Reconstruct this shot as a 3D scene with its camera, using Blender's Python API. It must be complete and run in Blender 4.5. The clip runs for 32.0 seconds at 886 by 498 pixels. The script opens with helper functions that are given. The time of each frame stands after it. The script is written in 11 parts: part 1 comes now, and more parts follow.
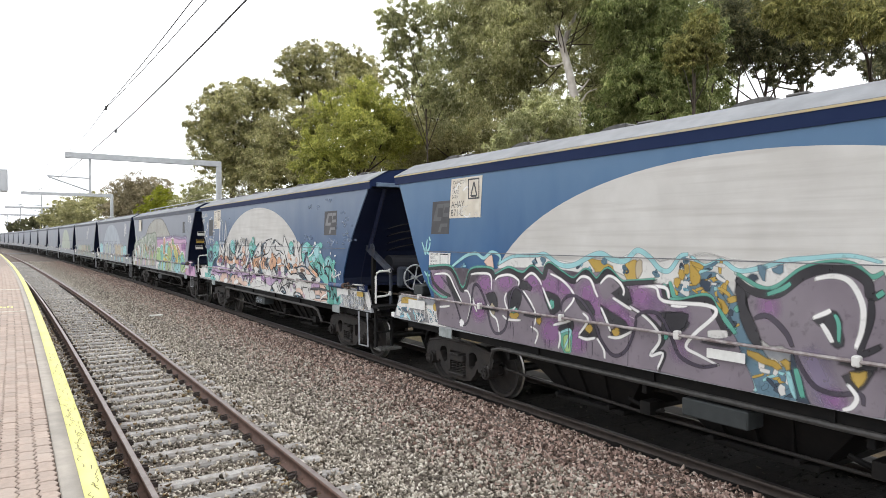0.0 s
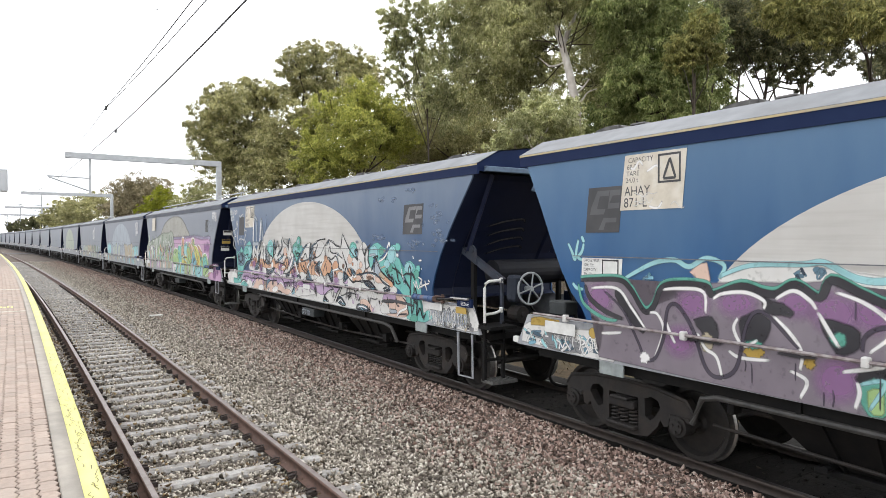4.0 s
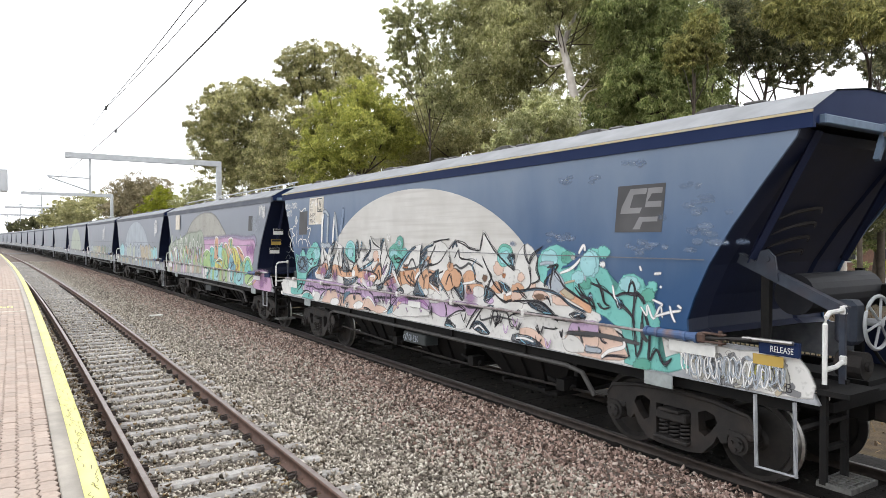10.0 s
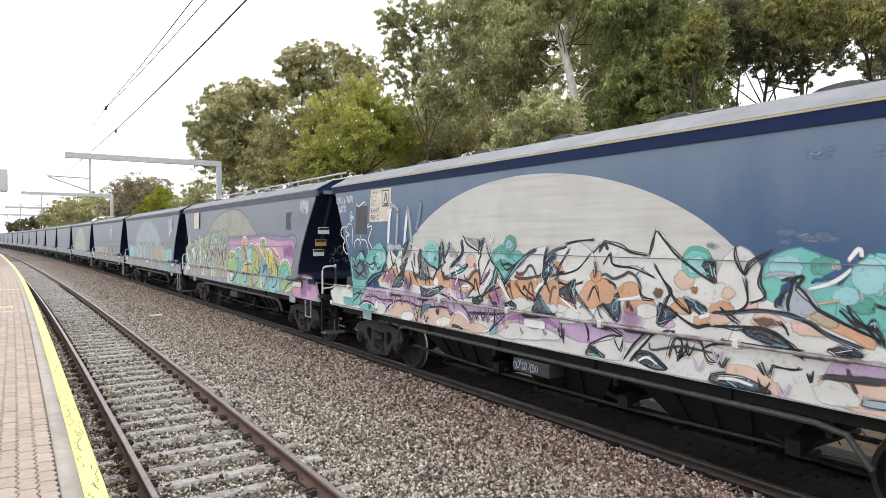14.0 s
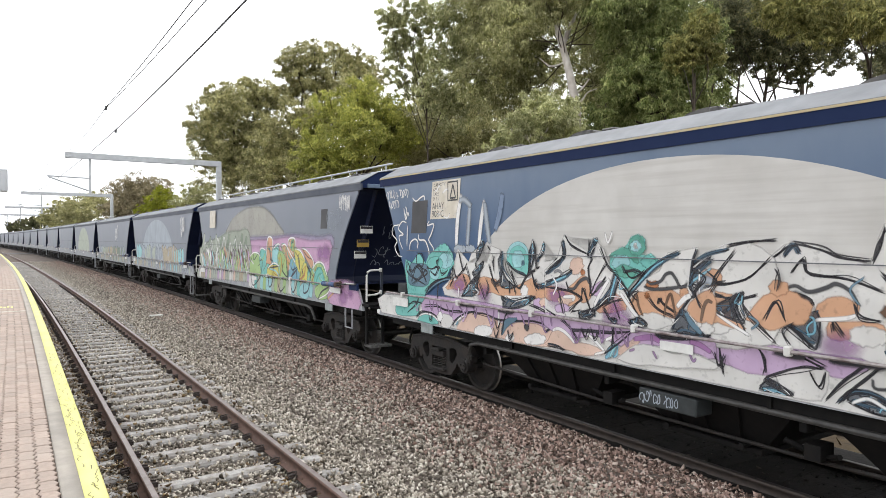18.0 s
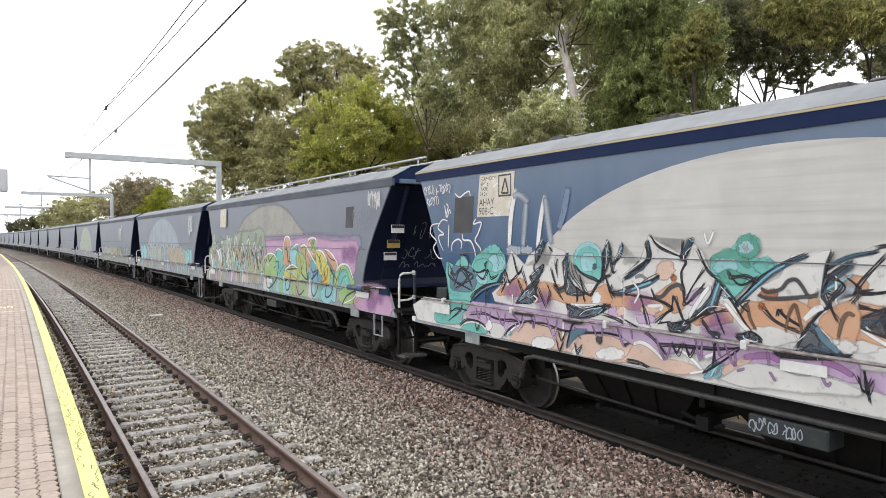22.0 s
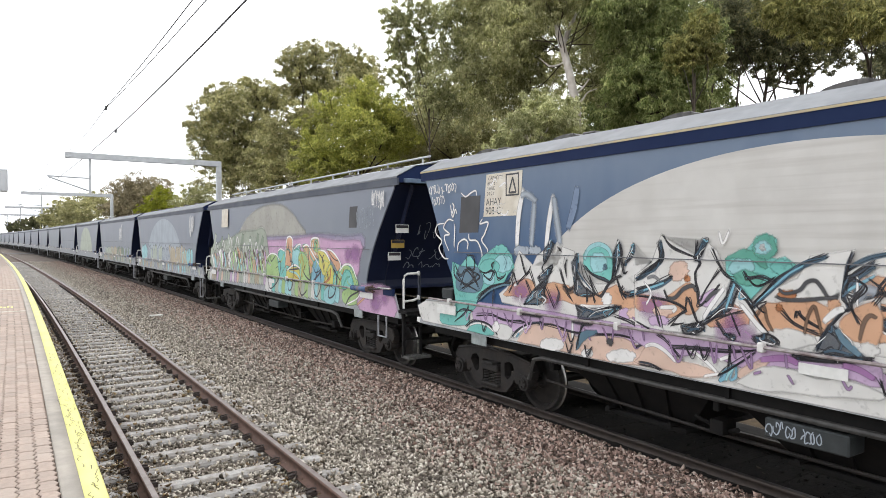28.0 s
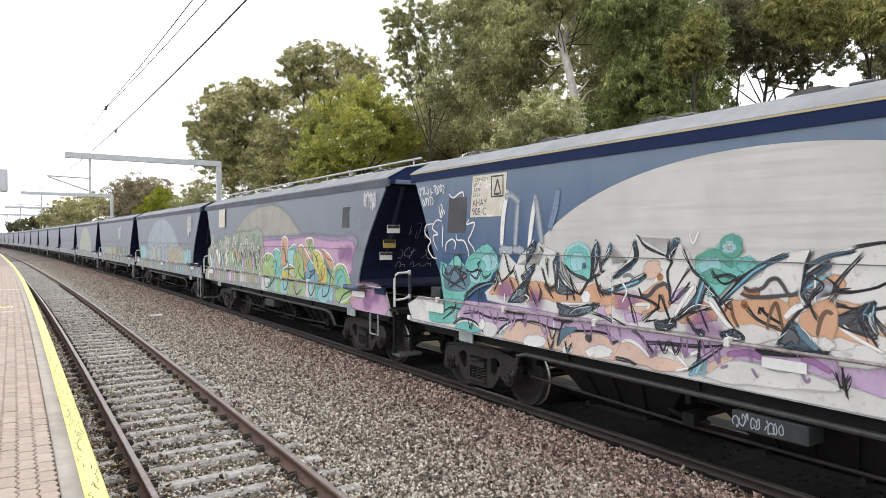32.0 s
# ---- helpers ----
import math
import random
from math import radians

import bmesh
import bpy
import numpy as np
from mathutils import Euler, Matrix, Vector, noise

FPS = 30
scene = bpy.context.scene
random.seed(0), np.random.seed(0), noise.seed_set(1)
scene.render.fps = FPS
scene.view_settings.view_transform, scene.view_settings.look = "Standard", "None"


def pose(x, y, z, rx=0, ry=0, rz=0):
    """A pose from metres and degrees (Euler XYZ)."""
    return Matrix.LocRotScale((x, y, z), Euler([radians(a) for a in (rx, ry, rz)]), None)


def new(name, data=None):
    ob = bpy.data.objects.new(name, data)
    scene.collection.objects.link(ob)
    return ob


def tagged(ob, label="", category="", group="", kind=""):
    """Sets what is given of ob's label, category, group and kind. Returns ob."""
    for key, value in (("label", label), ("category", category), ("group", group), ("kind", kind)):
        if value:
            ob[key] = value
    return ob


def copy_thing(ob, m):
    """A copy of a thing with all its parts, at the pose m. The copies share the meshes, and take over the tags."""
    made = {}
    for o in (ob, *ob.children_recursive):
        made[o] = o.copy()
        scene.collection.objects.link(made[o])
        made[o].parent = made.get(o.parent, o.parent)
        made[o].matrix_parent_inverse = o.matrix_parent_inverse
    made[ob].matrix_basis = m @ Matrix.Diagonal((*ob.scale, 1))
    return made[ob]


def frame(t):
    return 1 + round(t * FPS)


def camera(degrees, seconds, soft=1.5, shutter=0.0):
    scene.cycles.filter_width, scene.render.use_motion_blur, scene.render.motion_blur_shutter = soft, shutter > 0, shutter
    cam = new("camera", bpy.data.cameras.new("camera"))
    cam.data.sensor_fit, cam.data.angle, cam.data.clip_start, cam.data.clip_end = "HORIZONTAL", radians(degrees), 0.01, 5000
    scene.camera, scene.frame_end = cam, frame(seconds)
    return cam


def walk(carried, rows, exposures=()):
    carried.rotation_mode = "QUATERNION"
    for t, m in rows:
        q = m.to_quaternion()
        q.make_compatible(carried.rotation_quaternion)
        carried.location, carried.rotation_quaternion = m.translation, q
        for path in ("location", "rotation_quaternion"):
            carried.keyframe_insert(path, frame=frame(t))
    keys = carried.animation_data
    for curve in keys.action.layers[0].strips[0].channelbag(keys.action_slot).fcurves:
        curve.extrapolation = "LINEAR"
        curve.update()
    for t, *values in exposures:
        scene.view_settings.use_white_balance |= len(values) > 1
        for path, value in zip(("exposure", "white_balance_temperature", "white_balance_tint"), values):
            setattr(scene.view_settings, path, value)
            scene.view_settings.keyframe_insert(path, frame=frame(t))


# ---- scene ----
cam = camera(67.2, 32.0, 0.65)
EYE = (0.0, 0.0, 2.718)
walk(cam, [(0.0, pose(*EYE, 89.07, 0, -32.40)), (32.0, pose(*EYE, 89.07, 0, -32.40))],
     [(0.0, 0.13), (3.0, 0.16), (6.0, 0.28), (7.0, 0.32), (10.0, 0.28), (12.0, 0.20), (14.0, 0.17), (17.0, 0.12), (32.0, 0.12)])

# ---- light: an overcast sky with a faint, wide sun behind the platform ----
SUN_UP, SUN_TURN = radians(52), radians(205)
world = bpy.data.worlds.new("overcast")
scene.world = world
world.use_nodes = True
wn, wl = world.node_tree.nodes, world.node_tree.links
sky = wn.new("ShaderNodeTexSky")
sky.sky_type, sky.sun_disc = "NISHITA", False
sky.sun_elevation, sky.sun_rotation = SUN_UP, SUN_TURN
sky.air_density, sky.dust_density, sky.ozone_density = 1.0, 4.0, 1.0
cloud = wn.new("ShaderNodeMix")
cloud.data_type = "RGBA"
cloud.inputs[0].default_value = 0.88
wl.new(sky.outputs[0], cloud.inputs[6])
cloud.inputs[7].default_value = (18.8, 19.1, 19.6, 1)
wl.new(cloud.outputs[2], wn["Background"].inputs[0])
wn["Background"].inputs[1].default_value = 0.10
sun = new("sun", bpy.data.lights.new("sun", "SUN"))
sun.data.energy, sun.data.angle, sun.data.color = 0.9, radians(20), (1.0, 0.97, 0.93)
sun.rotation_euler = (radians(90) - SUN_UP, 0, radians(155))


# ---- materials ----
def mat(name, a, b=None, rough=0.7, metal=0.0, scale=6.0, bump=0.0, bscale=None, stain=None, samount=0.4, sscale=1.2, island=0.0, objvar=0.0, spec=0.4):
    """A surface of two noise scales: grain from a to b, and larger stains; island / objvar vary single pieces."""
    m = bpy.data.materials.new(name)
    m.use_nodes = True
    n, l = m.node_tree.nodes, m.node_tree.links
    p = n["Principled BSDF"]
    p.inputs["Roughness"].default_value, p.inputs["Metallic"].default_value = rough, metal
    p.inputs["Specular IOR Level"].default_value = spec
    b = b or tuple(c * 0.75 for c in a)
    tc = n.new("ShaderNodeTexCoord")
    nz = n.new("ShaderNodeTexNoise")
    nz.inputs["Scale"].default_value, nz.inputs["Detail"].default_value = scale, 6
    where = n.new("ShaderNodeNewGeometry").outputs["Position"] if objvar else tc.outputs["Object"]
    l.new(where, nz.inputs["Vector"])
    rp = n.new("ShaderNodeValToRGB")
    rp.color_ramp.elements[0].position, rp.color_ramp.elements[1].position = 0.32, 0.68
    rp.color_ramp.elements[0].color, rp.color_ramp.elements[1].color = (*b, 1), (*a, 1)
    l.new(nz.outputs[0], rp.inputs[0])
    col = rp.outputs[0]
    if stain:
        n2 = n.new("ShaderNodeTexNoise")
        n2.inputs["Scale"].default_value, n2.inputs["Detail"].default_value = sscale, 4
        l.new(where, n2.inputs["Vector"])
        r2 = n.new("ShaderNodeMapRange")
        r2.inputs[1].default_value, r2.inputs[2].default_value, r2.inputs[4].default_value = 0.45, 0.72, samount
        l.new(n2.outputs[0], r2.inputs[0])
        mx = n.new("ShaderNodeMix")
        mx.data_type = "RGBA"
        l.new(r2.outputs[0], mx.inputs[0])
        l.new(col, mx.inputs[6])
        mx.inputs[7].default_value = (*stain, 1)
        col = mx.outputs[2]
    if island or objvar:
        src = n.new("ShaderNodeNewGeometry").outputs["Random Per Island"] if island else n.new("ShaderNodeObjectInfo").outputs["Random"]
        amount = island or objvar
        mr = n.new("ShaderNodeMapRange")
        mr.inputs[3].default_value, mr.inputs[4].default_value = 1 - amount, 1 + amount
        l.new(src, mr.inputs[0])
        vm = n.new("ShaderNodeVectorMath")
        vm.operation = "SCALE"
        l.new(col, vm.inputs[0])
        l.new(mr.outputs[0], vm.inputs[3])
        col = vm.outputs[0]
    l.new(col, p.inputs["Base Color"])
    if bump:
        bp = n.new("ShaderNodeBump")
        bp.inputs["Strength"].default_value, bp.inputs["Distance"].default_value = bump, 0.02
        nb = n.new("ShaderNodeTexNoise")
        nb.inputs["Scale"].default_value, nb.inputs["Detail"].default_value = bscale or scale * 4, 5
        l.new(tc.outputs["Object"], nb.inputs["Vector"])
        l.new(nb.outputs[0], bp.inputs["Height"])
        l.new(bp.outputs[0], p.inputs["Normal"])
    return m


def ramp_by_island(name, stops, rough=0.9, bump=0.0):
    """Pieces in one mesh, each with its own colour out of the stops."""
    m = bpy.data.materials.new(name)
    m.use_nodes = True
    n, l = m.node_tree.nodes, m.node_tree.links
    p = n["Principled BSDF"]
    p.inputs["Roughness"].default_value, p.inputs["Specular IOR Level"].default_value = rough, 0.25
    ge = n.new("ShaderNodeNewGeometry")
    rp = n.new("ShaderNodeValToRGB")
    els = rp.color_ramp.elements
    while len(els) < len(stops):
        els.new(0.5)
    for e, (q, c) in zip(els, stops):
        e.position, e.color = q, (*c, 1)
    l.new(ge.outputs["Random Per Island"], rp.inputs[0])
    l.new(rp.outputs[0], p.inputs["Base Color"])
    return m


def leaf_mat(name, a, b, c):
    """Leaves that let light through, with patches of older and younger foliage."""
    m = ramp_by_island(name, [(0.0, a), (0.5, b), (1.0, c)], 0.5)
    n, l = m.node_tree.nodes, m.node_tree.links
    p = n["Principled BSDF"]
    tc = n.new("ShaderNodeTexCoord")
    nz = n.new("ShaderNodeTexNoise")
    nz.inputs["Scale"].default_value, nz.inputs["Detail"].default_value = 0.7, 3
    l.new(tc.outputs["Object"], nz.inputs["Vector"])
    mr = n.new("ShaderNodeMapRange")
    mr.inputs[1].default_value, mr.inputs[2].default_value, mr.inputs[3].default_value, mr.inputs[4].default_value = 0.3, 0.7, 0.65, 1.45
    l.new(nz.outputs[0], mr.inputs[0])
    vm = n.new("ShaderNodeVectorMath")
    vm.operation = "SCALE"
    l.new(n["Color Ramp"].outputs[0], vm.inputs[0])
    l.new(mr.outputs[0], vm.inputs[3])
    l.new(vm.outputs[0], p.inputs["Base Color"])
    tr = n.new("ShaderNodeBsdfTranslucent")
    l.new(vm.outputs[0], tr.inputs[0])
    mx = n.new("ShaderNodeMixShader")
    mx.inputs[0].default_value = 0.4
    l.new(p.outputs[0], mx.inputs[1])
    l.new(tr.outputs[0], mx.inputs[2])
    l.new(mx.outputs[0], n["Material Output"].inputs[0])
    return m


def side_paint(name, low, high, worn):
    """Wagon blue that weathers to grey towards the eave, with streaks and chalky patches."""
    m = mat(name, low, tuple(0.85 * c for c in low), 0.45, 0, 1.2, 0.03, 30, worn, 0.35, 0.7)
    n, l = m.node_tree.nodes, m.node_tree.links
    p = n["Principled BSDF"]
    old = p.inputs["Base Color"].links[0].from_socket
    tc = n.new("ShaderNodeTexCoord")
    xyz = n.new("ShaderNodeSeparateXYZ")
    l.new(tc.outputs["Object"], xyz.inputs[0])
    mp = n.new("ShaderNodeMapping")
    mp.inputs["Scale"].default_value = (1, 1.7, 0.6)
    l.new(tc.outputs["Object"], mp.inputs[0])
    st = n.new("ShaderNodeTexNoise")
    st.inputs["Scale"].default_value, st.inputs["Detail"].default_value = 1.0, 6
    l.new(mp.outputs[0], st.inputs["Vector"])
    add = n.new("ShaderNodeMath")
    add.operation = "MULTIPLY_ADD"
    add.inputs[1].default_value = 1.4
    l.new(st.outputs[0], add.inputs[0])
    l.new(xyz.outputs[2], add.inputs[2])
    mr = n.new("ShaderNodeMapRange")
    mr.inputs[1].default_value, mr.inputs[2].default_value = 2.85, 4.4
    l.new(add.outputs[0], mr.inputs[0])
    mx = n.new("ShaderNodeMix")
    mx.data_type = "RGBA"
    l.new(mr.outputs[0], mx.inputs[0])
    l.new(old, mx.inputs[6])
    mx.inputs[7].default_value = (*high, 1)
    l.new(mx.outputs[2], p.inputs["Base Color"])
    return m


def streak(m, colour, stretch, amount):
    """Rubbed streaks and grime drawn out along one direction."""
    n, l = m.node_tree.nodes, m.node_tree.links
    p = n["Principled BSDF"]
    old = p.inputs["Base Color"].links[0].from_socket
    tc = n.new("ShaderNodeTexCoord")
    mp = n.new("ShaderNodeMapping")
    mp.inputs["Scale"].default_value = stretch
    l.new(tc.outputs["Object"], mp.inputs[0])
    nz = n.new("ShaderNodeTexNoise")
    nz.inputs["Scale"].default_value, nz.inputs["Detail"].default_value = 1.0, 7
    l.new(mp.outputs[0], nz.inputs["Vector"])
    mr = n.new("ShaderNodeMapRange")
    mr.inputs[1].default_value, mr.inputs[2].default_value, mr.inputs[4].default_value = 0.48, 0.75, amount
    l.new(nz.outputs[0], mr.inputs[0])
    mx = n.new("ShaderNodeMix")
    mx.data_type = "RGBA"
    l.new(mr.outputs[0], mx.inputs[0])
    l.new(old, mx.inputs[6])
    mx.inputs[7].default_value = (*colour, 1)
    l.new(mx.outputs[2], p.inputs["Base Color"])


def sprayed(*args):
    """Spray paint: it thins out where its cover falls, and is worn through in flecks."""
    m = mat(*args)
    n, l = m.node_tree.nodes, m.node_tree.links
    at = n.new("ShaderNodeAttribute")
    at.attribute_name = "cover"
    tc = n.new("ShaderNodeTexCoord")
    nz = n.new("ShaderNodeTexNoise")
    nz.inputs["Scale"].default_value, nz.inputs["Detail"].default_value = 14, 5
    l.new(tc.outputs["Object"], nz.inputs["Vector"])
    mr = n.new("ShaderNodeMapRange")
    mr.inputs[1].default_value, mr.inputs[2].default_value, mr.inputs[3].default_value, mr.inputs[4].default_value = 0.28, 0.42, 0.72, 1.0
    l.new(nz.outputs[0], mr.inputs[0])
    mu = n.new("ShaderNodeMath")
    mu.operation = "MULTIPLY"
    l.new(at.outputs["Fac"], mu.inputs[0])
    l.new(mr.outputs[0], mu.inputs[1])
    l.new(mu.outputs[0], n["Principled BSDF"].inputs["Alpha"])
    return m


M = {}
M["blue"] = side_paint("wagon_blue", (0.010, 0.076, 0.21), (0.072, 0.15, 0.262), (0.038, 0.115, 0.235))
M["blue_dull"] = side_paint("wagon_blue_dull", (0.013, 0.062, 0.165), (0.125, 0.17, 0.245), (0.05, 0.105, 0.20))
M["blue_grey"] = side_paint("wagon_faded", (0.17, 0.195, 0.235), (0.17, 0.19, 0.235), (0.25, 0.265, 0.29))
M["band_grey"] = mat("eave_band_faded", (0.045, 0.055, 0.08), (0.075, 0.085, 0.11), 0.65, 0, 3, 0, None, (0.13, 0.14, 0.16), 0.5, 1.5)
M["navy"] = mat("wagon_navy", (0.007, 0.016, 0.058), (0.010, 0.021, 0.066), 0.65, 0, 3, spec=0.15)
M["end"] = mat("end_sheet_navy", (0.007, 0.012, 0.036), (0.011, 0.016, 0.042), 0.5, 0, 3, 0.05, 20, (0.015, 0.018, 0.032), 0.4, 1.5, spec=0.25)
M["roof"] = mat("roof_grey", (0.21, 0.22, 0.235), (0.165, 0.175, 0.19), 0.65, 0, 4, 0.05, 25, (0.10, 0.105, 0.115), 0.55, 1.3, spec=0.25)
M["yellow_line"] = mat("roof_yellow", (0.48, 0.375, 0.19), (0.42, 0.36, 0.25), 0.6, 0, 8, 0, None, (0.30, 0.29, 0.27), 0.85, 1.6)
M["dome"] = mat("dome_white", (0.56, 0.55, 0.53), (0.48, 0.47, 0.45), 0.6, 0, 2.0, 0.04, 20, (0.40, 0.385, 0.36), 0.5, 0.8)
streak(M["dome"], (0.36, 0.34, 0.32), (0.5, 0.5, 14), 0.55)
streak(M["roof"], (0.12, 0.12, 0.125), (1.5, 0.7, 6), 0.4)
M["sill"] = mat("sill_grey", (0.35, 0.36, 0.38), (0.22, 0.23, 0.25), 0.6, 0, 6, 0.05, 20)
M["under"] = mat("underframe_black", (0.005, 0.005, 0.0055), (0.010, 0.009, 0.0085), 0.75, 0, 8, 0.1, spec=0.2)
M["bogie"] = mat("bogie_steel", (0.017, 0.016, 0.016), (0.027, 0.024, 0.023), 0.7, 0.1, 9, 0.25, 45, (0.050, 0.037, 0.031), 0.5, 4, spec=0.35)
M["wheel"] = mat("wheel_steel", (0.025, 0.024, 0.024), (0.04, 0.036, 0.034), 0.55, 0.4, 10)
M["bright"] = mat("worn_steel", (0.42, 0.41, 0.40), (0.30, 0.29, 0.28), 0.35, 0.9, 20)
M["galv"] = mat("galvanised_steel", (0.50, 0.52, 0.54), (0.42, 0.44, 0.46), 0.5, 0.2, 5)
M["white"] = mat("white_paint", (0.72, 0.72, 0.70), (0.60, 0.60, 0.58), 0.55, 0, 10)
M["rail"] = mat("rail_rust", (0.17, 0.10, 0.08), (0.10, 0.065, 0.055), 0.7, 0.1, 12, 0.1)
# the far track's rails are a darker brown than the near ones
M["rail_dark"] = mat("rail_dark_brown", (0.055, 0.042, 0.036), (0.035, 0.028, 0.025), 0.7, 0.1, 12, 0.1)
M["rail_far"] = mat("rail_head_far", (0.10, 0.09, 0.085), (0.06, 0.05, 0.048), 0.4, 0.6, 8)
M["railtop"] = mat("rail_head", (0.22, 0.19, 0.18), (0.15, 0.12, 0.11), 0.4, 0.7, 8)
M["concrete"] = mat("sleeper_concrete", (0.36, 0.35, 0.335), (0.25, 0.24, 0.23), 0.9, 0, 14, 0.4, 60, (0.15, 0.125, 0.10), 0.75, 5, objvar=0.2)
M["clip"] = mat("clip_dark", (0.03, 0.026, 0.024), (0.05, 0.035, 0.03), 0.8, 0.2, 30)
M["coping"] = mat("coping_concrete", (0.37, 0.335, 0.29), (0.31, 0.28, 0.245), 0.9, 0, 9, 0.2, 80, (0.19, 0.18, 0.16), 0.5, 2)
M["yellow"] = mat("yellow_paint", (0.68, 0.65, 0.22), (0.60, 0.57, 0.22), 0.75, 0, 6, 0.1, 60, (0.60, 0.58, 0.30), 0.5, 2.5)
M["paver"] = mat("brick_paver", (0.385, 0.305, 0.255), (0.315, 0.25, 0.21), 0.9, 0, 25, 0.25, 90, (0.32, 0.28, 0.245), 0.55, 2.2, objvar=0.11)
M["paver_far"] = mat("brick_paver_joined", (0.385, 0.305, 0.255), (0.315, 0.25, 0.21), 0.9, 0, 25, 0.25, 90, (0.32, 0.28, 0.245), 0.55, 2.2, island=0.11)
M["joint"] = mat("paver_joint", (0.12, 0.09, 0.07), (0.045, 0.035, 0.03), 1.0, 0, 9)
M["bed"] = mat("ballast_bed", (0.17, 0.14, 0.118), (0.075, 0.062, 0.053), 1.0, 0, 22, 0.8, 30, (0.24, 0.19, 0.165), 0.5, 1.0)
M["grass"] = mat("dry_ground", (0.085, 0.058, 0.029), (0.04, 0.027, 0.015), 1.0, 0, 5, 0.6, 20, (0.095, 0.088, 0.036), 0.6, 0.25)
M["asphalt"] = mat("asphalt", (0.16, 0.16, 0.165), (0.12, 0.12, 0.125), 0.9, 0, 8)
# oily bed tone, made blacker to hold the shade under the train
M["oil_shade"] = mat("oiled_shade_bed", (0.008, 0.0075, 0.007), (0.018, 0.016, 0.015), 0.9, 0, 10, 0.6, 25, (0.035, 0.03, 0.026), 0.4, 1.5, spec=0.15)
M["stone_grey"] = ramp_by_island("stones_grey", [(0, (0.045, 0.038, 0.03)), (0.2, (0.17, 0.148, 0.12)), (0.6, (0.40, 0.36, 0.30)), (0.85, (0.54, 0.49, 0.425)), (1, (0.68, 0.64, 0.57))])
M["stone_red"] = ramp_by_island("stones_red", [(0, (0.045, 0.03, 0.025)), (0.3, (0.18, 0.122, 0.10)), (0.55, (0.36, 0.248, 0.208)), (0.8, (0.49, 0.375, 0.322)), (1, (0.66, 0.57, 0.50))])
# near-black stones: oil and the wagons' shade in one colour
M["stone_black"] = ramp_by_island("stones_oily_shade", [(0, (0.005, 0.005, 0.005)), (0.5, (0.014, 0.012, 0.011)), (0.92, (0.035, 0.03, 0.027)), (1, (0.10, 0.085, 0.07))])
M["litter"] = ramp_by_island("litter", [(0, (0.05, 0.033, 0.02)), (0.5, (0.16, 0.105, 0.055)), (0.85, (0.30, 0.215, 0.115)), (1, (0.42, 0.36, 0.24))])
M["bark"] = mat("pale_bark", (0.66, 0.62, 0.57), (0.48, 0.43, 0.38), 0.85, 0, 3, 0.3, 12, (0.30, 0.24, 0.19), 0.35, 1.0)
M["bark_dark"] = mat("dark_bark", (0.09, 0.07, 0.055), (0.05, 0.04, 0.03), 0.95, 0, 4, 0.4, 15)
M["leaf_grey"] = leaf_mat("leaf_grey_green", (0.16, 0.165, 0.062), (0.345, 0.345, 0.15), (0.60, 0.58, 0.33))
M["leaf_pale"] = leaf_mat("leaf_pale_green", (0.18, 0.195, 0.075), (0.38, 0.39, 0.185), (0.62, 0.61, 0.37))
M["leaf_olive"] = leaf_mat("leaf_olive", (0.17, 0.172, 0.07), (0.38, 0.365, 0.165), (0.58, 0.54, 0.31))
M["leaf_green"] = leaf_mat("leaf_green", (0.09, 0.118, 0.036), (0.21, 0.25, 0.085), (0.42, 0.43, 0.19))
M["leaf_yellow"] = leaf_mat("leaf_yellow_green", (0.115, 0.125, 0.04), (0.26, 0.255, 0.085), (0.47, 0.43, 0.17))
M["leaf_bright"] = leaf_mat("leaf_bright", (0.165, 0.185, 0.042), (0.35, 0.365, 0.08), (0.55, 0.53, 0.16))
M["leaf_dark"] = leaf_mat("leaf_dark", (0.045, 0.052, 0.028), (0.12, 0.125, 0.062), (0.27, 0.25, 0.125))
M["leaf_deep"] = leaf_mat("leaf_deep_green", (0.04, 0.045, 0.02), (0.09, 0.095, 0.04), (0.17, 0.16, 0.07))
M["leaf_brown"] = leaf_mat("leaf_brown", (0.17, 0.145, 0.085), (0.30, 0.26, 0.16), (0.44, 0.38, 0.26))
M["leaf_lime"] = leaf_mat("leaf_lime", (0.144, 0.168, 0.014), (0.264, 0.288, 0.024), (0.384, 0.384, 0.048))
